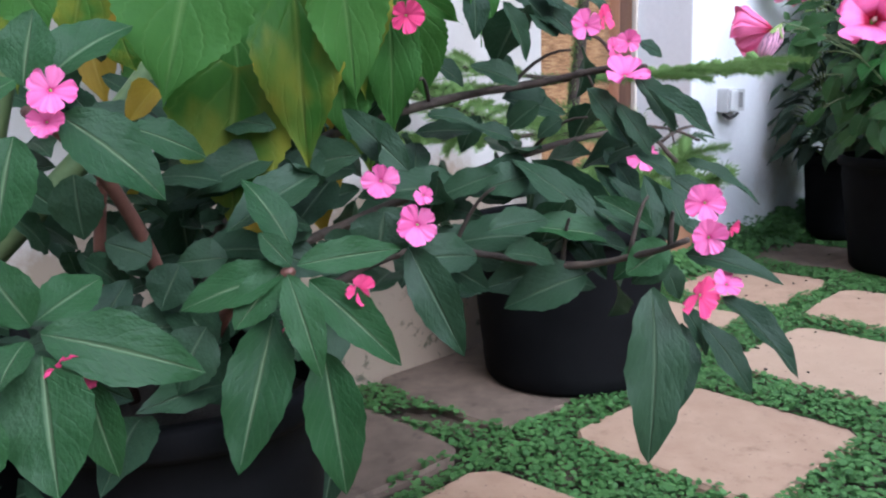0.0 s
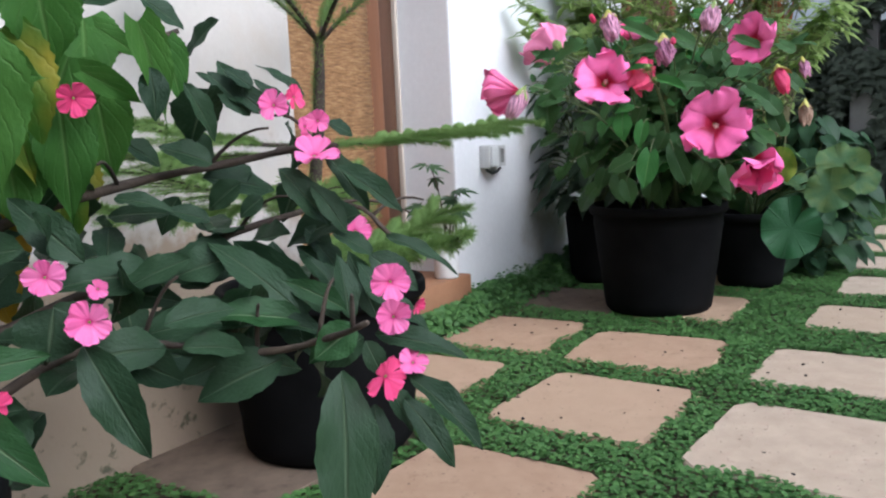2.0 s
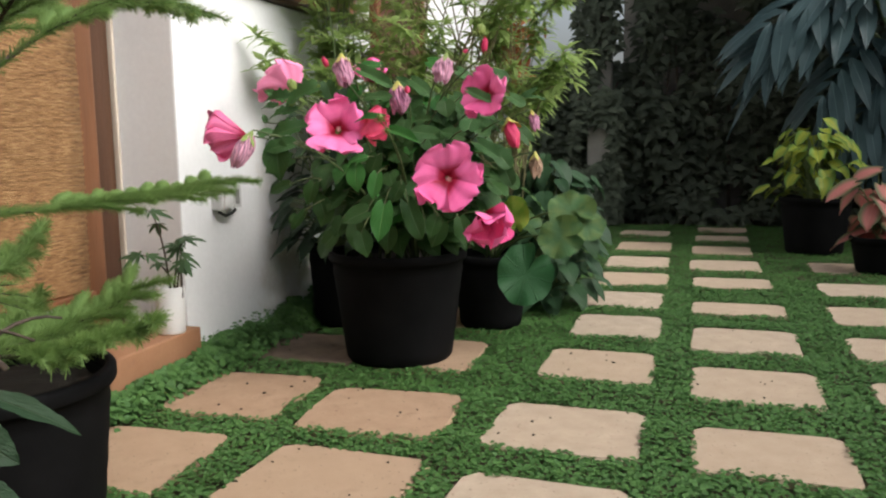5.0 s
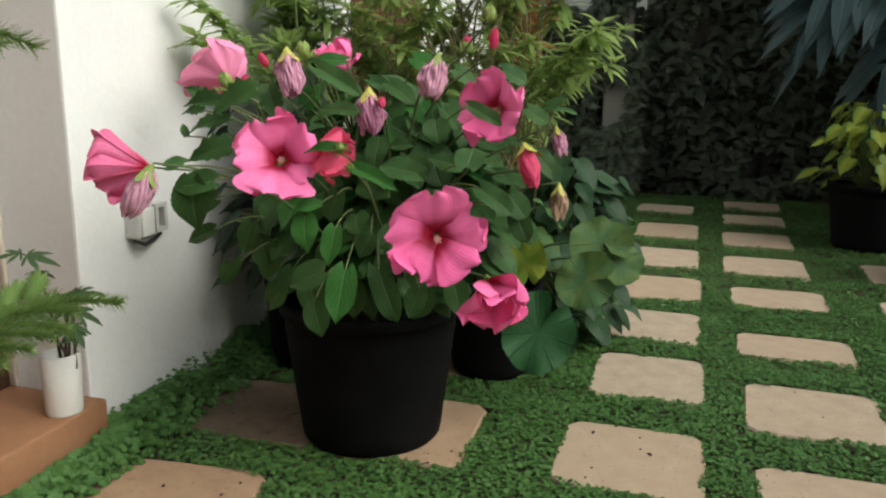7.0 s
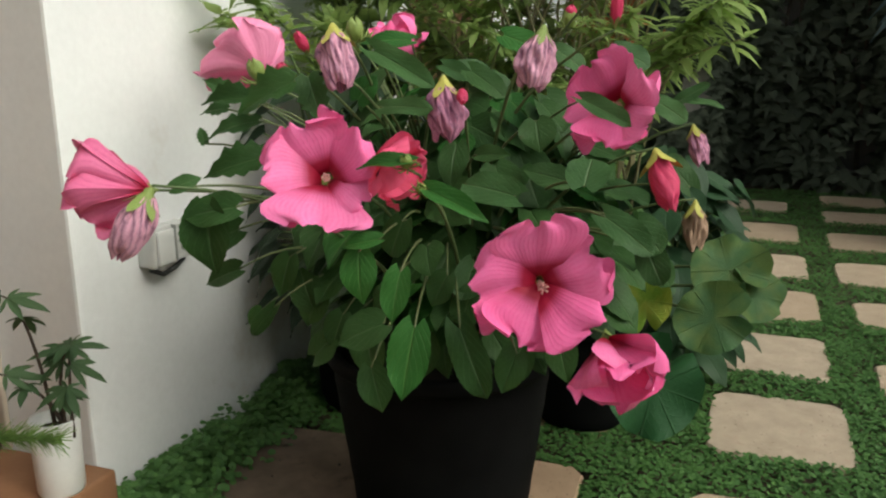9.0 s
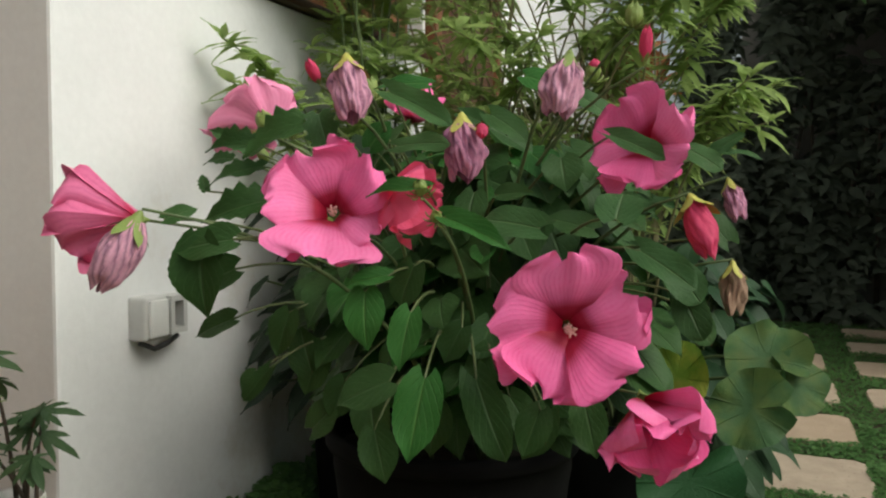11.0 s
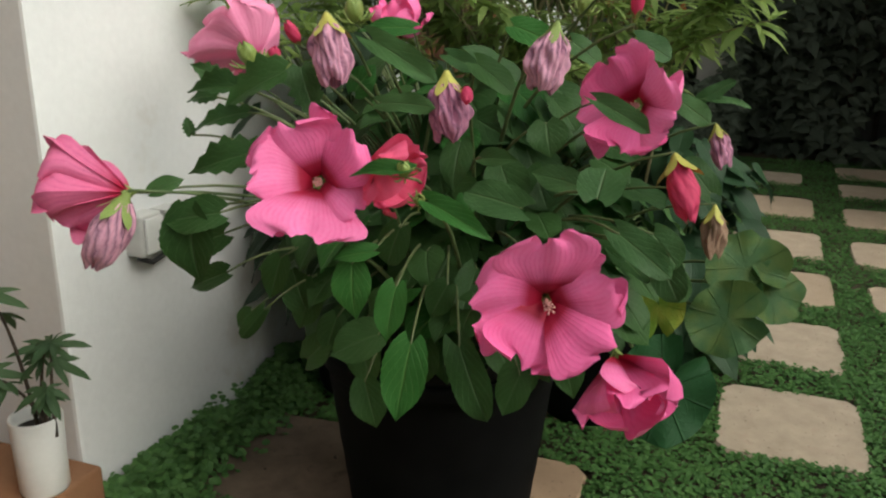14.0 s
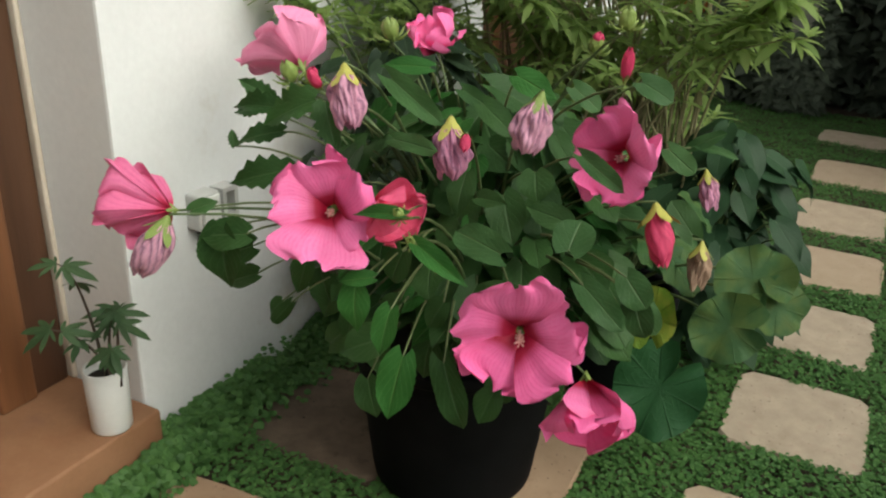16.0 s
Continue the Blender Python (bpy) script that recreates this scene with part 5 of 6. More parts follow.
def pine_branch(start, end, sag, density=1.0, needle=0.026, side=0.0, seed=0, comb=False):
    """A branch with needles all round it; side: length of its side twigs."""
    r = random.Random(seed)
    pts = arc(start, end, -sag, 14)
    lines = [pts]
    if side:
        for k in range(4, 14):
            d = (pts[k] - pts[k - 1]).normalized()
            w = d.cross(Vector((0, 0, 1))).normalized()
            for sgn in (-1, 1):
                ln = side * (1.0 - (0.4 if comb else 0.75) * (k - 3) / 11) * r.uniform(0.7, 1.1)
                e = pts[k] + (w * sgn * 0.8 + d * 0.75).normalized() * ln + Vector((0, 0, r.uniform(-0.02, 0.01)))
                lines.append(arc(pts[k], e, 0.006, 5))
    mats = []
    sb = bmesh.new()
    for j, ln in enumerate(lines):
        tube(sb, ln, [0.005 * (1 - 0.75 * i / (len(ln) - 1)) * (1 if j == 0 else 0.4) for i in range(len(ln))], 5)
        total = sum((q - p).length for p, q in zip(ln, ln[1:]))
        for k in range(int(total * 3000 * density)):
            s = r.uniform(0.06 if j == 0 else 0.0, 0.999) * (len(ln) - 1)
            i = int(s)
            p = ln[i].lerp(ln[i + 1], s - i)
            d = (ln[i + 1] - ln[i]).normalized()
            a = r.uniform(0, 2 * math.pi)
            o = d.orthogonal().normalized()
            o = (Matrix.Rotation(a, 3, d) @ o)
            if o.z < -0.4 and r.random() < 0.4:
                continue
            q = (d * r.uniform(0.35, 0.9) + o).normalized()
            mats.append(place(p, p + q * needle * r.uniform(0.7, 1.15), d))
    b = part("branch", sb, M_bark, pine)
    nd = part("needles", scatter("needles", NEEDLE, mats, M_needle), None, b)
    nd["kind"] = "stuff"


for a, b, k in (((-1.045, -2.125, 0.5), (-1.01, -2.11, 0.87), 31),):
    pine_branch(a, b, 0.0, 2.2, 0.022, 0.0, k)
tier = {0.66: Vector((-1.025, -2.117, 0.66)), 0.86: Vector((-1.01, -2.11, 0.86)), 0.56: Vector((-1.04, -2.12, 0.56)), 0.42: Vector((-1.047, -2.127, 0.42))}
pine_branch(tier[0.86], (-0.84, -1.68, 1.03), -0.07, 1.2, 0.02, 0.13, 1, True)
pine_branch(tier[0.86], (-1.2, -1.72, 1.04), -0.07, 1.2, 0.02, 0.12, 2, True)
pine_branch(tier[0.86], (-1.3, -2.3, 1.02), -0.07, 1.2, 0.02, 0.11, 3, True)
pine_branch(tier[0.86], (-1.04, -2.5, 1.02), -0.07, 1.2, 0.02, 0.11, 4, True)
pine_branch(tier[0.86], (-0.68, -2.2, 1.02), -0.07, 1.2, 0.02, 0.11, 5, True)
pine_branch(tier[0.66], (-0.882, -1.575, 0.686), 0.01, 2.2, 0.019, 0.17, 6, True)
pine_branch(tier[0.56], (-1.25, -1.7, 0.6), 0.03, 1.0, 0.024, 0.06, 7)
pine_branch(tier[0.66], (-1.3, -2.4, 0.66), 0.02, 1.0, 0.014, 0.24, 8, True)
pine_branch(tier[0.66], (-1.16, -2.56, 0.74), 0.02, 0.9, 0.014, 0.22, 18, True)
pine_branch(tier[0.56], (-0.96, -2.6, 0.64), 0.02, 0.9, 0.014, 0.2, 19, True)
pine_branch(tier[0.56], (-1.12, -2.62, 0.58), 0.02, 1.0, 0.014, 0.24, 9, True)
pine_branch(tier[0.56], (-0.78, -2.4, 0.6), 0.03, 0.6, 0.016, 0.14, 10, True)
pine_branch(tier[0.42], (-0.93, -1.82, 0.49), 0.02, 1.5, 0.022, 0.14, 11, True)
pine_branch(tier[0.42], (-1.2, -1.78, 0.46), 0.02, 1.2, 0.026, 0.08, 12)
pine_branch(tier[0.42], (-0.75, -2.0, 0.47), 0.02, 1.2, 0.026, 0.08, 13)

# ---------------------------------------------------------------- impatiens and the large-leaved plant near the wall
near_impatiens_leaves = [
    ('m', (-0.648, -3.289, 0.647), (-0.643, -3.281, 0.702), 0.75),
    ('m', (-0.661, -3.266, 0.654), (-0.655, -3.206, 0.706), 0.56),
    ('m', (-0.630, -3.272, 0.626), (-0.572, -3.225, 0.579), 0.59),
    ('m', (-0.640, -3.302, 0.613), (-0.622, -3.332, 0.547), 0.65),
    ('m', (-0.650, -3.294, 0.652), (-0.638, -3.325, 0.640), 0.62),
    ('m', (-0.657, -3.210, 0.614), (-0.628, -3.157, 0.596), 0.51),
    ('d', (-0.691, -3.244, 0.578), (-0.684, -3.247, 0.525), 0.80),
    ('m', (-0.594, -3.321, 0.487), (-0.593, -3.348, 0.540), 0.60),
    ('m', (-0.603, -3.314, 0.488), (-0.620, -3.257, 0.511), 0.58),
    ('m', (-0.591, -3.316, 0.481), (-0.517, -3.240, 0.460), 0.47),
    ('l', (-0.584, -3.328, 0.480), (-0.557, -3.359, 0.468), 0.62),
    ('m', (-0.587, -3.318, 0.467), (-0.540, -3.338, 0.386), 0.67),
]
near_impatiens_leaves_a = [
    ('m', (-0.591, -3.289, 0.442), (-0.562, -3.288, 0.373), 0.45),
    ('m', (-0.553, -3.367, 0.451), (-0.539, -3.384, 0.405), 0.74),
    ('m', (-0.577, -3.124, 0.490), (-0.522, -3.133, 0.424), 0.38),
    ('m', (-0.582, -3.111, 0.495), (-0.543, -3.025, 0.506), 0.33),
    ('m', (-0.574, -3.105, 0.482), (-0.498, -3.070, 0.422), 0.39),
    ('m', (-0.595, -3.114, 0.489), (-0.647, -3.192, 0.467), 0.44),
    ('m', (-0.596, -3.116, 0.490), (-0.602, -3.164, 0.449), 0.59),
    ('m', (-0.585, -3.115, 0.495), (-0.602, -3.131, 0.526), 0.59),
    ('m', (-0.602, -3.124, 0.451), (-0.569, -3.188, 0.339), 0.42),
    ('m', (-0.579, -3.091, 0.416), (-0.532, -3.107, 0.300), 0.41),
    ('m', (-0.603, -3.101, 0.507), (-0.627, -3.120, 0.572), 0.54),
    ('d', (-0.647, -3.163, 0.441), (-0.649, -3.202, 0.392), 0.87),
]
near_impatiens_leaves_b = [
    ('d', (-0.728, -3.141, 0.482), (-0.730, -3.166, 0.442), 0.97),
    ('d', (-0.707, -3.103, 0.484), (-0.731, -3.144, 0.488), 0.86),
    ('d', (-0.740, -3.163, 0.490), (-0.760, -3.196, 0.510), 1.06),
    ('d', (-0.703, -3.222, 0.459), (-0.681, -3.200, 0.416), 0.91),
    ('m', (-0.501, -2.770, 0.478), (-0.556, -2.856, 0.505), 0.37),
    ('d', (-0.526, -2.751, 0.482), (-0.608, -2.791, 0.572), 0.33),
    ('m', (-0.459, -2.755, 0.489), (-0.487, -2.800, 0.530), 0.34),
    ('d', (-0.569, -2.766, 0.440), (-0.596, -2.852, 0.429), 0.61),
    ('m', (-0.425, -2.782, 0.481), (-0.452, -2.816, 0.455), 0.77),
    ('d', (-0.474, -2.732, 0.474), (-0.484, -2.724, 0.542), 0.45),
    ('d', (-0.484, -2.672, 0.533), (-0.519, -2.697, 0.567), 0.54),
    ('d', (-0.616, -2.761, 0.536), (-0.651, -2.807, 0.526), 0.83),
]
near_impatiens_leaves_c = [
    ('d', (-0.596, -2.787, 0.465), (-0.633, -2.836, 0.462), 0.68),
    ('d', (-0.431, -2.700, 0.382), (-0.363, -2.699, 0.327), 0.36),
    ('d', (-0.582, -2.733, 0.492), (-0.606, -2.755, 0.507), 1.00),
    ('m', (-0.453, -2.753, 0.472), (-0.482, -2.793, 0.444), 0.58),
    ('d', (-0.494, -2.722, 0.470), (-0.533, -2.752, 0.509), 0.41),
    ('d', (-0.496, -2.697, 0.464), (-0.519, -2.702, 0.530), 0.42),
    ('d', (-0.493, -2.656, 0.454), (-0.522, -2.662, 0.536), 0.38),
    ('d', (-0.494, -2.665, 0.531), (-0.443, -2.642, 0.492), 0.57),
    ('d', (-0.471, -2.682, 0.486), (-0.417, -2.657, 0.460), 0.43),
    ('d', (-0.472, -2.709, 0.444), (-0.452, -2.705, 0.406), 0.59),
    ('d', (-0.493, -2.634, 0.548), (-0.412, -2.600, 0.518), 0.24),
    ('d', (-0.450, -2.706, 0.397), (-0.415, -2.696, 0.352), 0.50),
]
near_impatiens_leaves_d = [
    ('d', (-0.550, -2.688, 0.545), (-0.521, -2.667, 0.505), 0.62),
    ('d', (-0.573, -2.680, 0.561), (-0.544, -2.657, 0.528), 0.72),
]
reaching_impatiens_leaves = [
    ('d', (-0.630, -2.687, 0.698), (-0.654, -2.718, 0.751), 0.53),
    ('d', (-0.615, -2.671, 0.695), (-0.646, -2.709, 0.750), 0.35),
    ('b', (-0.585, -2.643, 0.717), (-0.614, -2.675, 0.763), 0.30),
    ('d', (-0.577, -2.704, 0.639), (-0.533, -2.667, 0.576), 0.43),
    ('d', (-0.660, -2.721, 0.646), (-0.694, -2.763, 0.673), 0.64),
    ('d', (-0.662, -2.729, 0.582), (-0.693, -2.765, 0.602), 0.49),
    ('d', (-0.644, -2.661, 0.603), (-0.664, -2.685, 0.585), 0.71),
    ('d', (-0.536, -2.664, 0.686), (-0.514, -2.645, 0.676), 0.68),
    ('d', (-0.495, -2.741, 0.471), (-0.564, -2.808, 0.507), 0.26),
    ('d', (-0.531, -2.701, 0.486), (-0.630, -2.735, 0.574), 0.27),
    ('d', (-0.441, -2.744, 0.472), (-0.476, -2.771, 0.449), 0.70),
    ('d', (-0.431, -2.738, 0.474), (-0.343, -2.717, 0.469), 0.32),
]
reaching_impatiens_leaves_a = [
    ('d', (-0.445, -2.777, 0.445), (-0.385, -2.842, 0.309), 0.36),
    ('d', (-0.426, -2.753, 0.407), (-0.395, -2.786, 0.337), 0.40),
    ('d', (-0.387, -2.746, 0.438), (-0.303, -2.744, 0.393), 0.32),
    ('d', (-0.528, -2.770, 0.446), (-0.578, -2.843, 0.424), 0.57),
    ('d', (-0.614, -2.767, 0.465), (-0.664, -2.807, 0.481), 0.42),
    ('d', (-0.519, -2.677, 0.639), (-0.443, -2.658, 0.595), 0.28),
    ('d', (-0.504, -2.684, 0.485), (-0.544, -2.700, 0.546), 0.37),
    ('d', (-0.474, -2.666, 0.487), (-0.493, -2.668, 0.538), 0.56),
    ('d', (-0.549, -2.649, 0.505), (-0.587, -2.667, 0.553), 0.60),
    ('d', (-0.672, -2.923, 0.520), (-0.672, -2.936, 0.470), 1.29),
    ('d', (-0.652, -2.910, 0.483), (-0.580, -2.903, 0.380), 0.38),
    ('b', (-0.680, -2.880, 0.557), (-0.744, -2.917, 0.629), 0.40),
]
reaching_impatiens_leaves_b = [
    ('d', (-0.645, -2.777, 0.547), (-0.703, -2.836, 0.523), 0.43),
    ('d', (-0.756, -2.891, 0.556), (-0.797, -2.942, 0.566), 0.66),
    ('d', (-0.663, -2.792, 0.750), (-0.647, -2.800, 0.700), 0.60),
    ('d', (-0.640, -2.770, 0.733), (-0.615, -2.745, 0.675), 0.36),
    ('d', (-0.621, -2.689, 0.728), (-0.641, -2.708, 0.755), 0.67),
    ('d', (-0.730, -2.713, 0.608), (-0.750, -2.735, 0.566), 0.64),
    ('d', (-0.656, -2.724, 0.526), (-0.692, -2.757, 0.513), 0.75),
    ('d', (-0.646, -2.656, 0.498), (-0.644, -2.647, 0.548), 0.78),
    ('d', (-0.771, -2.752, 0.674), (-0.741, -2.722, 0.652), 0.69),
    ('d', (-0.675, -2.665, 0.621), (-0.708, -2.694, 0.593), 0.64),
    ('d', (-0.719, -2.702, 0.686), (-0.692, -2.679, 0.643), 0.59),
    ('b', (-0.627, -2.675, 0.700), (-0.671, -2.719, 0.754), 0.35),
]
reaching_impatiens_leaves_c = [
    ('b', (-0.639, -2.686, 0.700), (-0.658, -2.695, 0.768), 0.38),
    ('b', (-0.622, -2.632, 0.694), (-0.646, -2.655, 0.744), 0.45),
    ('d', (-0.541, -2.670, 0.657), (-0.485, -2.659, 0.597), 0.30),
    ('d', (-0.552, -2.680, 0.619), (-0.504, -2.674, 0.576), 0.43),
]
big_leaves = [
    ('g', (-0.645, -3.159, 0.767), (-0.651, -3.195, 0.641), 0.90),
    ('g', (-0.611, -3.034, 0.764), (-0.608, -3.018, 0.633), 0.57),
    ('y', (-0.654, -3.054, 0.743), (-0.637, -3.063, 0.571), 0.5),
    ('y', (-0.723, -3.077, 0.675), (-0.724, -3.103, 0.506), 0.72),
    ('g', (-0.700, -2.898, 0.724), (-0.697, -2.895, 0.591), 0.47),
    ('y', (-0.720, -3.217, 0.758), (-0.733, -3.234, 0.689), 0.87),
    ('o', (-0.751, -3.149, 0.658), (-0.766, -3.181, 0.624), 0.66),
    ('o', (-0.728, -3.058, 0.553), (-0.728, -3.076, 0.488), 0.59),
    ('o', (-0.698, -3.059, 0.708), (-0.695, -3.053, 0.624), 0.39),
    ('y', (-0.742, -3.270, 0.739), (-0.750, -3.279, 0.654), 0.39),
    ('y', (-0.806, -3.152, 0.705), (-0.804, -3.143, 0.672), 1.12),
    ('o', (-0.802, -3.149, 0.561), (-0.797, -3.146, 0.538), 1.39),
]
big_leaves_a = [
    ('g', (-0.693, -3.282, 0.738), (-0.690, -3.262, 0.701), 1.17),
    ('g', (-0.665, -3.020, 0.756), (-0.656, -2.928, 0.745), 0.62),
    ('g', (-0.690, -2.916, 0.843), (-0.694, -2.901, 0.746), 0.76),
    ('y', (-0.720, -2.950, 0.790), (-0.696, -2.937, 0.640), 0.64),
    ('g', (-0.726, -2.863, 0.773), (-0.760, -2.907, 0.656), 0.66),
    ('g', (-0.731, -2.830, 0.732), (-0.725, -2.821, 0.631), 0.61),
    ('g', (-0.680, -2.773, 0.792), (-0.659, -2.771, 0.716), 0.48),
    ('g', (-0.750, -2.929, 0.681), (-0.743, -2.926, 0.587), 0.76),
    ('g', (-0.750, -3.096, 0.815), (-0.756, -3.087, 0.724), 0.89),
    ('g', (-0.714, -2.995, 0.837), (-0.721, -2.984, 0.746), 0.91),
    ('y', (-0.749, -2.920, 0.762), (-0.764, -2.937, 0.634), 0.39),
    ('g', (-0.831, -3.014, 0.741), (-0.829, -3.007, 0.638), 0.76),
]
big_leaves_b = [
    ('g', (-0.772, -2.845, 0.831), (-0.791, -2.855, 0.748), 0.67),
    ('g', (-0.641, -2.839, 0.803), (-0.627, -2.812, 0.694), 0.37),
    ('g', (-0.684, -2.881, 0.755), (-0.666, -2.811, 0.719), 0.36),
    ('d', (-0.709, -2.841, 0.805), (-0.678, -2.800, 0.771), 0.39),
]
impatiens_flowers = [
    ((-0.613, -3.283, 0.644), 0.036, 0),
    ((-0.624, -3.284, 0.622), 0.028, 0),
    ((-0.662, -2.935, 0.553), 0.040, 0),
    ((-0.634, -2.913, 0.508), 0.046, 0),
    ((-0.646, -2.892, 0.535), 0.022, 0),
    ((-0.540, -3.080, 0.475), 0.030, 1),
    ((-0.578, -3.304, 0.454), 0.036, 1),
    ((-0.541, -3.373, 0.473), 0.029, 0),
    ((-0.592, -3.114, 0.440), 0.022, 1),
    ((-0.626, -3.123, 0.451), 0.014, 1),
    ((-0.538, -2.688, 0.650), 0.054, 2),
    ((-0.583, -2.697, 0.707), 0.038, 0),
    ((-0.578, -2.670, 0.716), 0.031, 1),
    ((-0.545, -2.670, 0.688), 0.029, 0),
    ((-0.695, -2.863, 0.720), 0.040, 1),
    ((-0.644, -2.531, 0.567), 0.036, 1),
]
impatiens_flowers_a = [
    ((-0.622, -2.518, 0.545), 0.044, 0),
    ((-0.421, -2.722, 0.525), 0.043, 0),
    ((-0.405, -2.742, 0.495), 0.040, 0),
    ((-0.396, -2.773, 0.445), 0.045, 1),
    ((-0.385, -2.742, 0.451), 0.033, 2),
    ((-0.397, -2.714, 0.501), 0.021, 1),
    ((-0.571, -2.663, 0.683), 0.025, 0),
]
def smooth_line(pts, n):
    """A smooth line through points (Catmull-Rom)."""
    p = [Vector(q) for q in pts]
    p = [p[0] * 2 - p[1]] + p + [p[-1] * 2 - p[-2]]
    out = []
    for a, b, c, d in zip(p, p[1:], p[2:], p[3:]):
        for k in range(n):
            t = k / n
            out.append(0.5 * (2 * b + (c - a) * t + (2 * a - 5 * b + 4 * c - d) * t * t + (3 * b - a - 3 * c + d) * t ** 3))
    return out + [p[-2]]


NEAR_ROOT = Vector((-0.8, -3.13, 0.34))
impatiens = thing("impatiens_plant", "tall impatiens with toothed green leaves and bright pink flowers", "plant", (0.015, -0.018, 0.012))
for rows in (near_impatiens_leaves, near_impatiens_leaves_a, near_impatiens_leaves_b, near_impatiens_leaves_c, near_impatiens_leaves_d,):
    for row in rows:
        hang_leaves(impatiens, [row], LANCE, (0.75, -0.45, 0.6 if abs(row[1][2] - row[2][2]) < 0.07 else 0.25), None, NEAR_ROOT)
reaching = thing("impatiens_plant", "leaning woody impatiens with dark green leaves and pink flowers", "plant", (0.027, -0.04, 0.006))
for rows in (reaching_impatiens_leaves, reaching_impatiens_leaves_a, reaching_impatiens_leaves_b, reaching_impatiens_leaves_c,):
    for row in rows:
        hang_leaves(reaching, [row], LANCE, (0.75, -0.5, 0.7 if abs(row[1][2] - row[2][2]) < 0.07 else 0.2), None, NEAR_ROOT)
for rows in (impatiens_flowers, impatiens_flowers_a,):
    for pos, size, kind in rows:
        owner = reaching if pos[1] > -2.98 else impatiens
        ax = {0: (0.75, -0.6, 0.2), 1: (0.95, -0.1, -0.15), 2: (0.5, -0.5, 0.7)}[kind]
        impatiens_flower(owner, pos, size, Vector(ax) + Vector((rng.uniform(-0.2, 0.2), rng.uniform(-0.2, 0.2), rng.uniform(-0.2, 0.2))), kind == 1)
for root, end, rad in (((-0.8, -3.1, 0.33), (-0.667, -3.283, 0.63), 0.009), ((-0.82, -3.16, 0.33), (-0.593, -3.31, 0.475), 0.008), ((-0.78, -3.1, 0.33), (-0.584, -3.115, 0.49), 0.008), ((-0.84, -3.18, 0.33), (-0.72, -3.2, 0.6), 0.008)):
    sb = bmesh.new()
    tube(sb, arch(root, end, 8, 0.4), [rad * (1 - 0.06 * i) for i in range(9)], 8)
    part("stem", sb, M_stem_red, impatiens)
for pts, rad in (
    ([(-0.86, -3.08, 0.33), (-0.88, -3.03, 0.45), (-0.835, -2.907, 0.575), (-0.75, -2.78, 0.625), (-0.681, -2.67, 0.645), (-0.6, -2.63, 0.66), (-0.53, -2.66, 0.66)], 0.008),
    ([(-0.84, -3.06, 0.33), (-0.82, -3.0, 0.44), (-0.78, -2.85, 0.5), (-0.7, -2.65, 0.56), (-0.63, -2.52, 0.58), (-0.58, -2.5, 0.54)], 0.007),
    ([(-0.82, -3.04, 0.33), (-0.76, -2.95, 0.42), (-0.687, -2.861, 0.468), (-0.549, -2.784, 0.455), (-0.45, -2.78, 0.48), (-0.4, -2.79, 0.5)], 0.006),
    ([(-0.88, -3.05, 0.33), (-0.9, -2.98, 0.5), (-0.88, -2.9, 0.65), (-0.8, -2.8, 0.75), (-0.72, -2.7, 0.8)], 0.007),
):
    sb = bmesh.new()
    fine_pts = smooth_line(pts, 4)
    tube(sb, fine_pts, [rad * (1 - 0.6 * i / len(fine_pts)) * (1 + 0.12 * math.sin(i * 1.7)) for i in range(len(fine_pts))], 8)
    part("branch", sb, M_bark, reaching)
    for i in range(6, len(fine_pts) - 2, 3):
        tw = bmesh.new()
        e = fine_pts[i] + Vector((rng.uniform(-0.02, 0.1), rng.uniform(-0.06, 0.1), rng.uniform(-0.03, 0.09)))
        tube(tw, arc(fine_pts[i], e, 0.012, 5), [0.0028, 0.0026, 0.0024, 0.002, 0.0018, 0.0015], 5)
        part("twig", tw, M_bark, reaching)
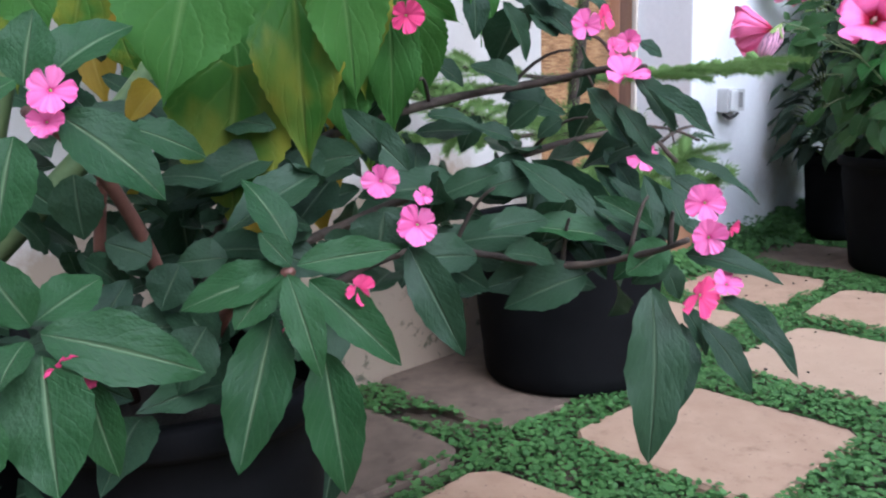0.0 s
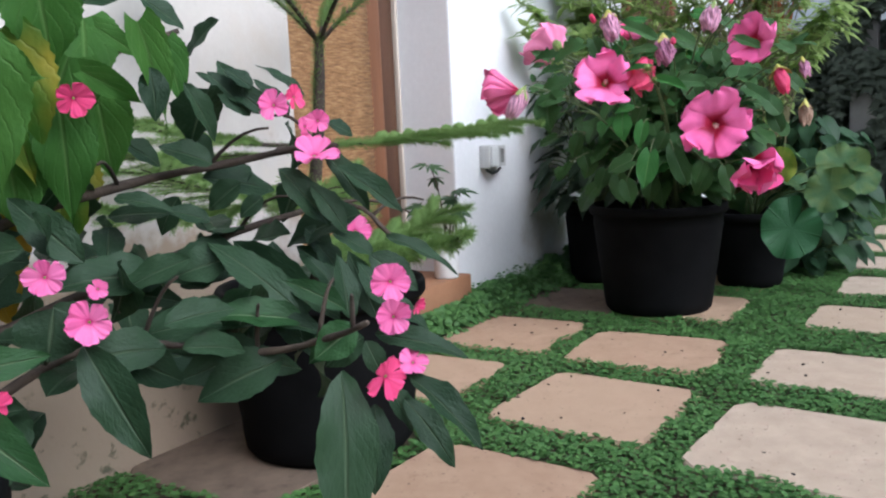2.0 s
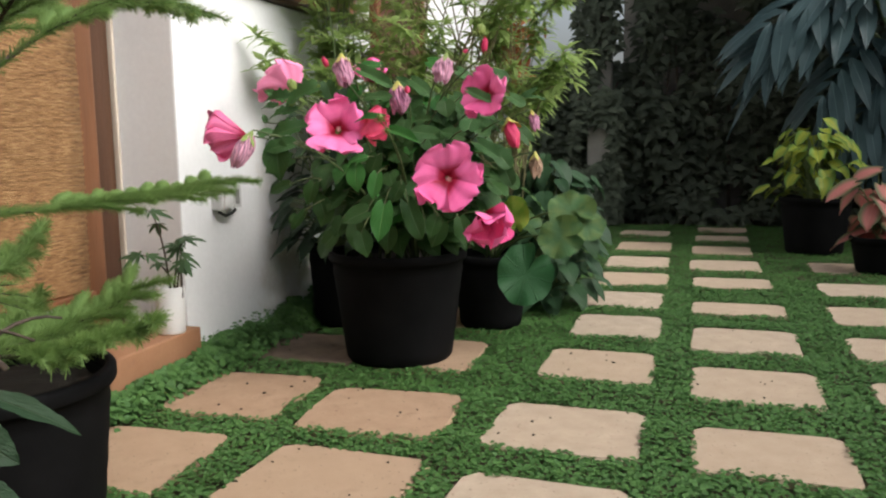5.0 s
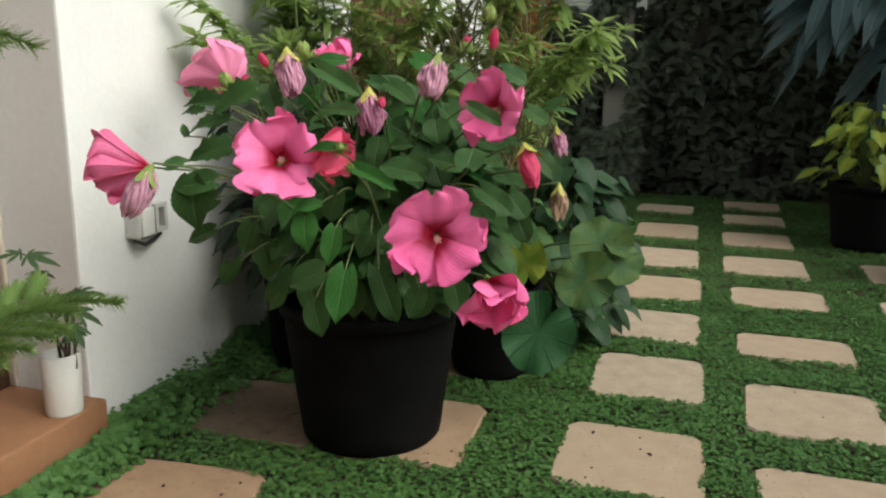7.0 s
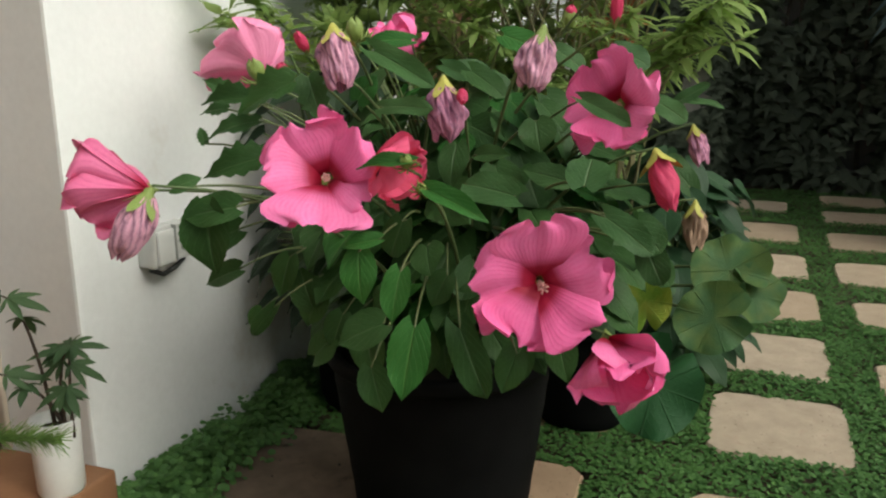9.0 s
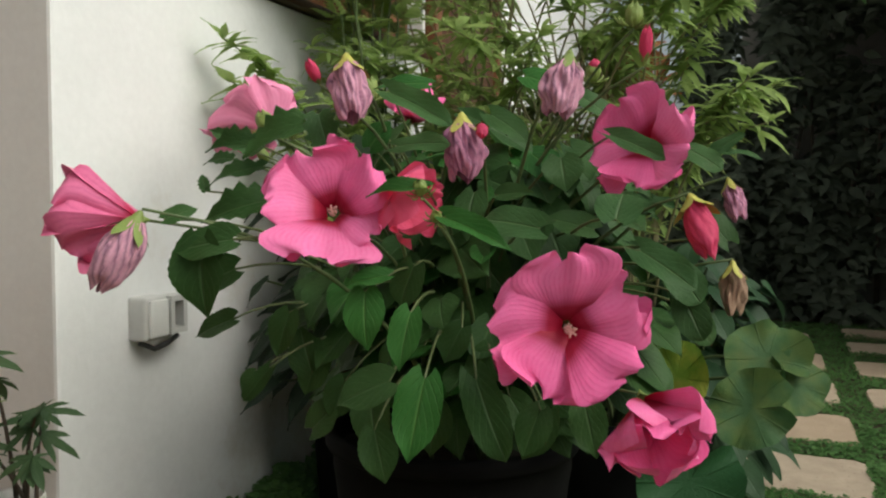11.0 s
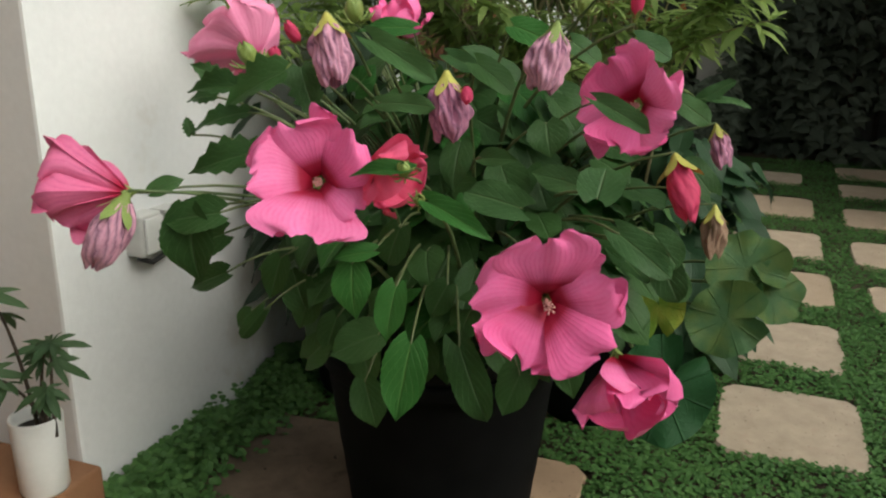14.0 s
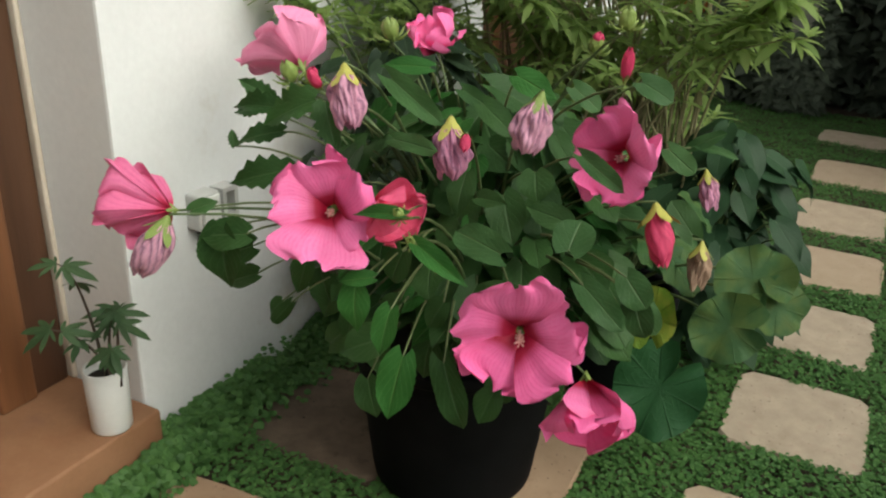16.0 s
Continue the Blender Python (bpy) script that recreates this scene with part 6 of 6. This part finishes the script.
# fill: smaller leaves deeper in both plants
for owner, kind, centre, size, count in ((impatiens, "d", (-0.8, -3.12, 0.47), (0.14, 0.16, 0.1), 34), (impatiens, "d", (-0.84, -3.02, 0.5), (0.12, 0.14, 0.14), 45), (reaching, "d", (-0.66, -2.75, 0.54), (0.11, 0.14, 0.07), 14), (reaching, "d", (-0.8, -2.85, 0.66), (0.12, 0.2, 0.16), 3), (impatiens, "d", (-0.68, -3.2, 0.43), (0.08, 0.12, 0.06), 9), (reaching, "d", (-0.82, -2.75, 0.78), (0.12, 0.16, 0.1), 6), (reaching, "d", (-0.8, -2.8, 0.56), (0.12, 0.16, 0.12), 14), (impatiens, "d", (-0.98, -3.08, 0.5), (0.12, 0.2, 0.2), 60), (reaching, "d", (-0.95, -2.78, 0.6), (0.1, 0.16, 0.12), 11), (reaching, "d", (-0.62, -2.74, 0.46), (0.1, 0.12, 0.06), 18), (impatiens, "d", (-1.1, -3.1, 0.22), (0.2, 0.3, 0.18), 110), (impatiens, "d", (-0.95, -3.3, 0.3), (0.15, 0.15, 0.2), 60), (reaching, "d", (-1.08, -2.72, 0.42), (0.16, 0.2, 0.08), 8), (reaching, "d", (-0.68, -2.62, 0.64), (0.1, 0.12, 0.07), 5), (reaching, "d", (-0.98, -2.5, 0.42), (0.14, 0.12, 0.08), 16)):
    for k in range(count):
        c = Vector(centre) + Vector((rng.uniform(-1, 1) * size[0], rng.uniform(-1, 1) * size[1], rng.uniform(-1, 1) * size[2]))
        a = rng.uniform(0, 2 * math.pi)
        d = Vector((math.cos(a), math.sin(a), rng.uniform(-0.8, 0.4))).normalized() * rng.uniform(0.06, 0.12)
        part("leaf", rng.choice(LANCE[kind]), None, owner, "", place(c - d * 0.5, c + d * 0.5, (0.7, -0.4, 0.7), rng.uniform(0.35, 0.55)))
big = thing("large_leaved_shrub", "shrub with very large green leaves turning yellow and brown", "shrub", (0, 0, 0))
for rows in (big_leaves, big_leaves_a, big_leaves_b,):
    for row in rows:
        hang_leaves(big, [row], BIG, (0.85, -0.45, 0.3), None, NEAR_ROOT)
# extra leaves, mostly out of view, added to shade the wall's foot
for k in range(44):
    c = Vector((rng.uniform(-1.35, -0.75), rng.uniform(-3.4, -2.8), rng.uniform(0.62, 1.15)))
    d = Vector((rng.uniform(0, 0.5), rng.uniform(-0.5, 0.5), -1)).normalized() * rng.uniform(0.1, 0.18)
    part("leaf", rng.choice(BIG[rng.choice("gggyo")]), None, big, "", place(c, c + d, (0.85, -0.45, 0.3), rng.uniform(0.6, 0.8)))
for pts in ([(-0.99, -3.41, 0.36), (-0.92, -3.25, 0.6), (-0.8, -3.2, 0.9), (-0.7, -3.15, 1.1)], [(-0.98, -3.38, 0.36), (-0.9, -3.15, 0.6), (-0.78, -2.98, 0.85), (-0.66, -2.95, 0.95)]):
    sb = bmesh.new()
    tube(sb, pts, [0.016, 0.014, 0.011, 0.007], 8)
    part("stem", sb, M_stem, big)

# ---------------------------------------------------------------- plants at the far end
COL = variants("leaf", M_coleus, 4, 0.7, o_ovate, fold=0.3, droop=0.3, ripple=0.05, nv=8, nu=4, teeth=0.05)
round_leaf_plant("coleus_plant", "yellow-green coleus with scalloped leaves", 0.86, 2.5, 0.33, 90, 11, COL, (0.04, 0.3), (0.1, 0.17), 0.5)
CAL = variants("leaf", M_caladium, 3, 0.8, o_heart, fold=0.2, droop=0.3, ripple=0.03, nv=8, nu=4, heart=0.2)
round_leaf_plant("caladium_plant", "caladium with pink leaves edged in green", 1.1, 1.8, 0.18, 22, 12, CAL, (0.04, 0.2), (0.15, 0.22), 0.36)

blue = thing("philodendron_plant", "large philodendron with broad blue-green divided leaves", "plant", (0, 0, 0))


def cut_leaf_arrays(seed):
    """A broad leaf cut into finger lobes along a stout midrib, of length 1 along +Y."""
    r = random.Random(seed)
    vs, fs, uv = [], [], []
    pieces = [(0.0, 0.0, 1.0, 0.15)]
    for k in range(6):
        for sgn in (-1, 1):
            pieces.append((0.08 + 0.125 * k, -sgn * (1.2 - 0.12 * k) * r.uniform(0.9, 1.1), 0.5 * math.sin(math.pi * (0.3 + 0.09 * k)) * r.uniform(0.85, 1.15), 0.25))
    for y0, ang, ln, w in pieces:
        a_vs, a_fs, a_uv = leaf_arrays(w, o_narrow, 0.2, 0.35, 0.03, 6, 2, seed=seed)
        c, sn = math.cos(ang), math.sin(ang)
        n = len(vs)
        for x, y, z in a_vs:
            px, py = (x * c - y * sn) * ln, y0 + (x * sn + y * c) * ln
            vs.append((px, py, z * ln - 0.3 * py * py))
        fs += [tuple(q + n for q in f) for f in a_fs]
        uv += a_uv
    return vs, fs, uv


FING = [mesh_from("leaf", cut_leaf_arrays(k), M_blue_leaf) for k in range(4)]
rb = random.Random(21)
blue_leaves = [
    ((1.03, 2.97, 1.6), (0.3, 2.4, 1.3)), ((1.25, 3.02, 1.4), (0.74, 2.5, 0.98)), ((1.35, 3.07, 1.63), (0.46, 2.48, 1.56)),
    ((1.47, 3.07, 1.16), (0.85, 2.52, 0.72)), ((1.47, 3.12, 1.78), (0.64, 2.54, 1.8)), ((1.1, 3.0, 1.78), (0.36, 2.42, 1.52)),
    ((1.54, 3.07, 0.93), (1.13, 2.6, 0.67)), ((1.65, 3.15, 1.47), (1.06, 2.62, 1.07)), ((1.6, 3.2, 1.9), (0.9, 2.6, 1.95)), ((1.7, 3.1, 1.6), (1.35, 2.5, 1.5)),
]
for k in range(9):
    a = rb.uniform(-1.6, 0.6)
    blue_leaves.append(((1.6 + 0.2 * math.cos(a), 3.3 + 0.2 * math.sin(a), rb.uniform(1.1, 1.9)), (1.6 + 0.9 * math.cos(a), 3.3 + 0.9 * math.sin(a), rb.uniform(0.8, 1.6))))
for base, tip in blue_leaves:
    part("leaf", rb.choice(FING), None, blue, "", place(base, tip, (-0.25, -0.55, 0.8), rb.uniform(0.75, 0.95)))
    bs = bmesh.new()
    tube(bs, arch((1.65, 3.4, 0.0), base, 8, 0.8), 0.011, 6)
    part("stem", bs, M_stem, blue)

# hedge along the back, in shade
rh = random.Random(31)
hm = []
for k in range(26000):
    x = rh.uniform(-1.4, 3.3)
    top = 2.75 if x > -0.35 else 1.2 + 0.22 * rh.random()
    z = rh.uniform(0.02, top)
    lean = 0.5 * max(0.0, z - 1.2) * (1 if x > -0.3 else 0)
    y = 4.25 - lean - 0.35 * noise.noise(Vector((x * 1.3, 0, z * 1.3))) + rh.uniform(-0.12, 0.3)
    if x > 1.9:
        y -= (x - 1.9) * 1.2
    if noise.noise(Vector((x * 2.1, 3.0, z * 2.1))) > (0.42 if z < 1.25 else 0.2):
        continue
    a = rh.uniform(0, 2 * math.pi)
    d = Vector((math.cos(a), -abs(math.sin(a)), rh.uniform(-0.8, 0.3))).normalized()
    p = Vector((x, y, z))
    hm.append(place(p, p + d * rh.uniform(0.06, 0.14), (rh.uniform(-0.5, 0.5), -0.8, rh.uniform(0.2, 1.0))))
for k in range(3800):
    p = Vector((rh.uniform(-0.84, -0.46), rh.uniform(3.88, 4.02), 0.05 + 2.9 * rh.random() ** 1.5))
    if noise.noise(Vector((p.x * 3, 1.0, p.z * 2.2))) > 0.2:
        continue
    a = rh.uniform(0, 2 * math.pi)
    hm.append(place(p, p + Vector((math.cos(a), -0.5, rh.uniform(-0.9, 0.2))).normalized() * rh.uniform(0.05, 0.1), (rh.uniform(-0.5, 0.5), -0.9, 0.5)))
hedge = thing("hedge", "dense dark green creeper hedge over the boundary wall", "hedge", (0, 0, 0))
hf = part("foliage", scatter("foliage", [leaf_arrays(w, o_ovate, 0.3, 0.3, 0.03, 4, 2, seed=s) for s, w in enumerate((0.5, 0.35, 0.6))], hm, M_hedge_leaf), None, hedge)
hf["kind"] = "stuff"
for k in range(26):
    hb = bmesh.new()
    x = -1.3 + 4.5 * k / 26
    tube(hb, [(x, 4.4, 0), (x + rh.uniform(-0.1, 0.1), 4.3, 0.8), (x + rh.uniform(-0.2, 0.2), 4.15, 1.6 if x > -0.35 else 1.2)], [0.02, 0.015, 0.008], 6)
    part("stem", hb, M_bark, hedge)

# overhanging tree branches, mostly out of view, added to keep the far end in shade
ro = random.Random(41)
om = []
for k in range(3600):
    x, y = ro.uniform(-0.3, 2.85), ro.uniform(3.1, 4.5)
    z = 2.15 + 0.45 * noise.noise(Vector((x * 1.1, y * 1.1, 2))) + ro.uniform(0, 0.8) + 0.25 * max(0.0, 2.4 - y)
    a = ro.uniform(0, 2 * math.pi)
    d = Vector((math.cos(a), math.sin(a), ro.uniform(-0.9, 0.1))).normalized()
    p = Vector((x, y, z))
    om.append(place(p, p + d * ro.uniform(0.12, 0.24), (ro.uniform(-0.4, 0.4), ro.uniform(-0.4, 0.4), 1)))
tree = thing("tree", "dark tree, mostly unseen, its leafy branches added to shade the far end of the garden", "tree", (0, 0, 0))
tf = part("crown", scatter("crown", [leaf_arrays(w, o_ovate, 0.3, 0.3, 0.03, 4, 2, seed=s) for s, w in enumerate((0.5, 0.4, 0.6))], om, M_hedge_leaf), None, tree)
tf["kind"] = "stuff"
tr_b = bmesh.new()
tube(tr_b, [(2.7, 4.2, -0.03), (2.72, 4.15, 1.0), (2.65, 4.0, 2.0), (2.3, 3.6, 2.6)], [0.13, 0.1, 0.08, 0.05], 12)
part("trunk", tr_b, M_bark, tree)
for base, tip, wide in (((0.25, 2.0, 1.74), (0.3, 1.97, 1.52), 0.42), ((0.0, 1.925, 1.78), (0.03, 1.9, 1.63), 0.34)):
    part("leaf", rng.choice(POINTED_GREEN), None, tree, "green hanging leaf", place(base, tip, (-0.6, -0.7, 0.5), wide / 0.42))
for end in ((0.4, 3.3, 2.5), (1.2, 3.2, 2.6), (0.2, 3.7, 2.6), (2.5, 2.2, 2.5)):
    lb = bmesh.new()
    tube(lb, arc((2.4, 3.7, 2.5), end, 0.15, 8), [0.04 - 0.004 * i for i in range(9)], 7)
    part("limb", lb, M_bark, tree)

# ---------------------------------------------------------------- paving and creeper
pavement = thing("pavement", "square sandstone slabs set in green creeper", "paving", (0, 0, 0), kind="structure")
# centre x, centre y, width, depth, turn in degrees
SLABS_Z = [(-1.2, -0.42, 0.4, 0.38, 3), (-1.19, -0.99, 0.38, 0.4, 4), (-1.2, -1.53, 0.37, 0.37, 2), (-1.2, -2.16, 0.4, 0.42, 1), (-1.19, -2.7, 0.38, 0.4, -2), (-1.2, -3.3, 0.38, 0.4, 0)]
SLABS_A = [(-0.76, -0.41, 0.34, 0.39, 2), (-0.71, -1.05, 0.4, 0.37, 3), (-0.67, -1.56, 0.39, 0.4, -4), (-0.69, -2.14, 0.38, 0.37, -2), (-0.72, -2.72, 0.38, 0.4, 3), (-0.7, -3.3, 0.38, 0.4, 0), (-0.76, 0.2, 0.36, 0.38, 0), (-0.74, 0.8, 0.36, 0.38, 0)]
SLABS_B = [(-0.18, -2.25, 0.38, 0.42, -1), (-0.18, -1.64, 0.38, 0.42, -3), (-0.18, -1.06, 0.39, 0.35, -2), (-0.165, -0.41, 0.36, 0.36, 0), (-0.15, 0.19, 0.34, 0.37, 0), (-0.18, 0.76, 0.37, 0.37, 0), (-0.17, 1.33, 0.36, 0.38, 1), (-0.18, 1.95, 0.36, 0.4, 0), (-0.18, 2.69, 0.35, 0.42, 0), (-0.22, 3.45, 0.36, 0.3, -2)]
SLABS_C = [(0.33, -1.7, 0.38, 0.4, 1), (0.33, -1.12, 0.36, 0.31, -1), (0.33, -0.54, 0.37, 0.35, -2), (0.33, 0.04, 0.37, 0.36, -2), (0.335, 0.63, 0.38, 0.25, -1), (0.335, 1.3, 0.38, 0.3, 0), (0.32, 1.9, 0.38, 0.36, 0), (0.32, 2.55, 0.36, 0.36, 0), (0.34, 3.2, 0.36, 0.34, 0), (0.36, 3.75, 0.36, 0.3, 0)]
SLABS_D = [(-0.17, -2.86, 0.38, 0.4, 1), (-0.18, -3.45, 0.38, 0.4, -1), (-0.17, -4.05, 0.38, 0.4, 0), (0.33, -2.3, 0.38, 0.4, 1), (0.34, -2.9, 0.38, 0.4, 0), (0.33, -3.5, 0.38, 0.4, -2), (0.34, -4.1, 0.38, 0.4, 0), (0.86, -1.2, 0.38, 0.38, 0), (0.87, -1.8, 0.38, 0.38, 1), (0.86, -2.4, 0.38, 0.38, 0), (0.87, -3.0, 0.38, 0.38, 0), (0.86, -3.6, 0.38, 0.38, 0), (0.86, -0.6, 0.38, 0.36, 0), (0.88, 0.0, 0.38, 0.34, 0), (0.9, 0.6, 0.38, 0.36, 0), (0.94, 1.22, 0.38, 0.36, 0), (0.98, 1.92, 0.38, 0.36, 0)]
slab_meshes = []
for s in range(6):
    r = random.Random(50 + s)
    bm = bmesh.new()
    ring = []
    n = 36
    for i in range(n):
        a = 2 * math.pi * i / n
        c, sn = math.cos(a), math.sin(a)
        k = (abs(c) ** 13 + abs(sn) ** 13) ** (-1 / 13) * 0.5
        k *= 1 + 0.035 * noise.noise(Vector((c * 1.6 + s * 7, sn * 1.6, s)))
        ring.append((c * k, sn * k))
    low = [bm.verts.new((x, y, -0.04)) for x, y in ring]
    mid = [bm.verts.new((x, y, -0.007)) for x, y in ring]
    top = [bm.verts.new((x * 0.975, y * 0.975, 0.0)) for x, y in ring]
    for a, b in ((low, mid), (mid, top)):
        for i in range(n):
            bm.faces.new((a[i], a[(i + 1) % n], b[(i + 1) % n], b[i]))
    bm.faces.new(top)
    me = finish(bm, "slab", False)
    warm = me.copy()
    me.materials.append(M_stone)
    warm.materials.append(M_stone_warm)
    soiled_shaded = me.copy()
    soiled_shaded.materials.clear()
    soiled_shaded.materials.append(M_stone_dirt_shade)
    slab_meshes.append((me, warm, soiled_shaded))
slabs = [(x, y, w * 1.05, d * 1.05, turn) for x, y, w, d, turn in SLABS_Z + SLABS_A + SLABS_B + SLABS_C + SLABS_D]
# slabs near wall and pots take the stone with dirt and painted shade
for k, (x, y, w, d, turn) in enumerate(slabs):
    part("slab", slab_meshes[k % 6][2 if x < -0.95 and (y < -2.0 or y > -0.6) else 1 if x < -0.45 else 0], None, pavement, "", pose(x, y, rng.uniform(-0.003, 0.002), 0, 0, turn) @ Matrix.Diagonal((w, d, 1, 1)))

rc = random.Random(77)


def on_slab(x, y, m):
    for sx, sy, w, d, _ in slabs:
        if abs(x - sx) < w / 2 - m and abs(y - sy) < d / 2 - m:
            return True
    return False


cover = []
tries = 0
while len(cover) < 260000 and tries < 900000:
    tries += 1
    x, y = rc.uniform(-1.47, 3.4), rc.uniform(-5.15, 4.1)
    if (x > 1.45 or y < -3.7) and rc.random() < 0.94:
        continue
    if y > 1.4 and rc.random() < 0.45:
        continue
    edge = 0.004 + 0.014 * noise.noise(Vector((x * 9, y * 9, 0)))
    if on_slab(x, y, edge + 0.004):
        continue
    if (x < -1.44 and -1.75 < y < -0.8) or (x < -1.40 and y < -1.7):
        continue
    if math.hypot(x + 0.85, y + 0.455) < 0.18 or math.hypot(x + 1.115, y + 2.03) < 0.185:
        continue
    if y < -2.2 and x < -0.95 and noise.noise(Vector((x * 5, y * 5, 4))) > 0.12:
        continue
    mound = 0.13 * max(0.0, 1 - (x - WALL_R) / 0.2) if y > -0.8 else (0.07 * max(0.0, 1 - (x + 1.45) / 0.13) if y > -1.75 else 0.0)
    tall = 0.02 + 0.016 * noise.noise(Vector((x * 6, y * 6, 1))) + mound
    z = -0.02 + max(0.006, tall) * rc.random() ** 0.6 + 0.006
    a = rc.uniform(0, 2 * math.pi)
    d = Vector((math.cos(a), math.sin(a), rc.uniform(-0.25, 0.4)))
    L = rc.uniform(0.0075, 0.014) * (1.35 if mound > 0.03 else 1.0)
    p = Vector((x, y, z))
    cover.append(place(p - d * L * 0.5, p + d * L * 0.5, (rc.uniform(-0.4, 0.4), rc.uniform(-0.5, 0.3), 1.0)))
# the creeper climbs in a bank against the wall and the step
for k in range(8000):
    if k % 3:
        y, wall = rc.uniform(-0.79, 0.7), WALL_R
    else:
        y, wall = rc.uniform(-1.74, -0.78), -1.452
    h = (0.085 if k % 3 else 0.07) * (1 + 0.8 * noise.noise(Vector((y * 7, wall, 0))))
    z = h * rc.random() ** 0.7
    x = wall + 0.012 + (0.17 if k % 3 else 0.1) * (1 - z / (h * 1.3)) * rc.random()
    if math.hypot(x + 1.28, y) < 0.13:
        continue
    a = rc.uniform(-1.3, 1.3)
    d = Vector((math.cos(a), math.sin(a), rc.uniform(-0.5, 0.4)))
    L = rc.uniform(0.012, 0.022)
    p = Vector((x, y, z))
    cover.append(place(p - d * L * 0.4, p + d * L * 0.6, (0.7, rc.uniform(-0.6, 0.2), 0.8)))
round_small = [leaf_arrays(1.0, o_disc, 0.25, 0.15, 0.03, 2, 2, seed=s) for s in range(3)]
creeper = tagged(part("ground_cover", scatter("ground_cover", round_small, cover, M_cover_leaf), None), "low bright green small-leaved creeper growing in the joints", "creeper", kind="stuff")

# crumbs of soil and dead leaf on the slabs
crumb_bm = bmesh.new()
rk = random.Random(91)
for cx, cy, spread, count in ((-0.6, -0.62, 0.1, 34), (-0.5, -0.5, 0.08, 14), (-0.72, -1.05, 0.2, 12), (-1.18, -1.0, 0.2, 9), (-0.67, -1.56, 0.2, 10), (-0.18, -1.06, 0.2, 7), (-0.17, -0.41, 0.2, 8), (0.33, -0.54, 0.2, 7), (0.33, 0.04, 0.2, 6), (-0.18, -1.64, 0.2, 6), (-1.2, -0.45, 0.2, 10)):
    for k in range(count):
        s3 = rk.uniform(0.0018, 0.0048)
        m3 = Matrix.Translation((cx + rk.uniform(-spread, spread), cy + rk.uniform(-spread, spread), s3 * 0.25)) @ Matrix.Rotation(rk.uniform(0, 6.28), 4, "Z") @ Matrix.Diagonal((s3 * rk.uniform(0.8, 2.2), s3, s3 * 0.6, 1))
        bmesh.ops.create_icosphere(crumb_bm, subdivisions=1, radius=1.0, matrix=m3)
tagged(part("soil_crumbs", crumb_bm, M_potting), "dark crumbs of soil scattered on the slabs", "soil", kind="stuff")
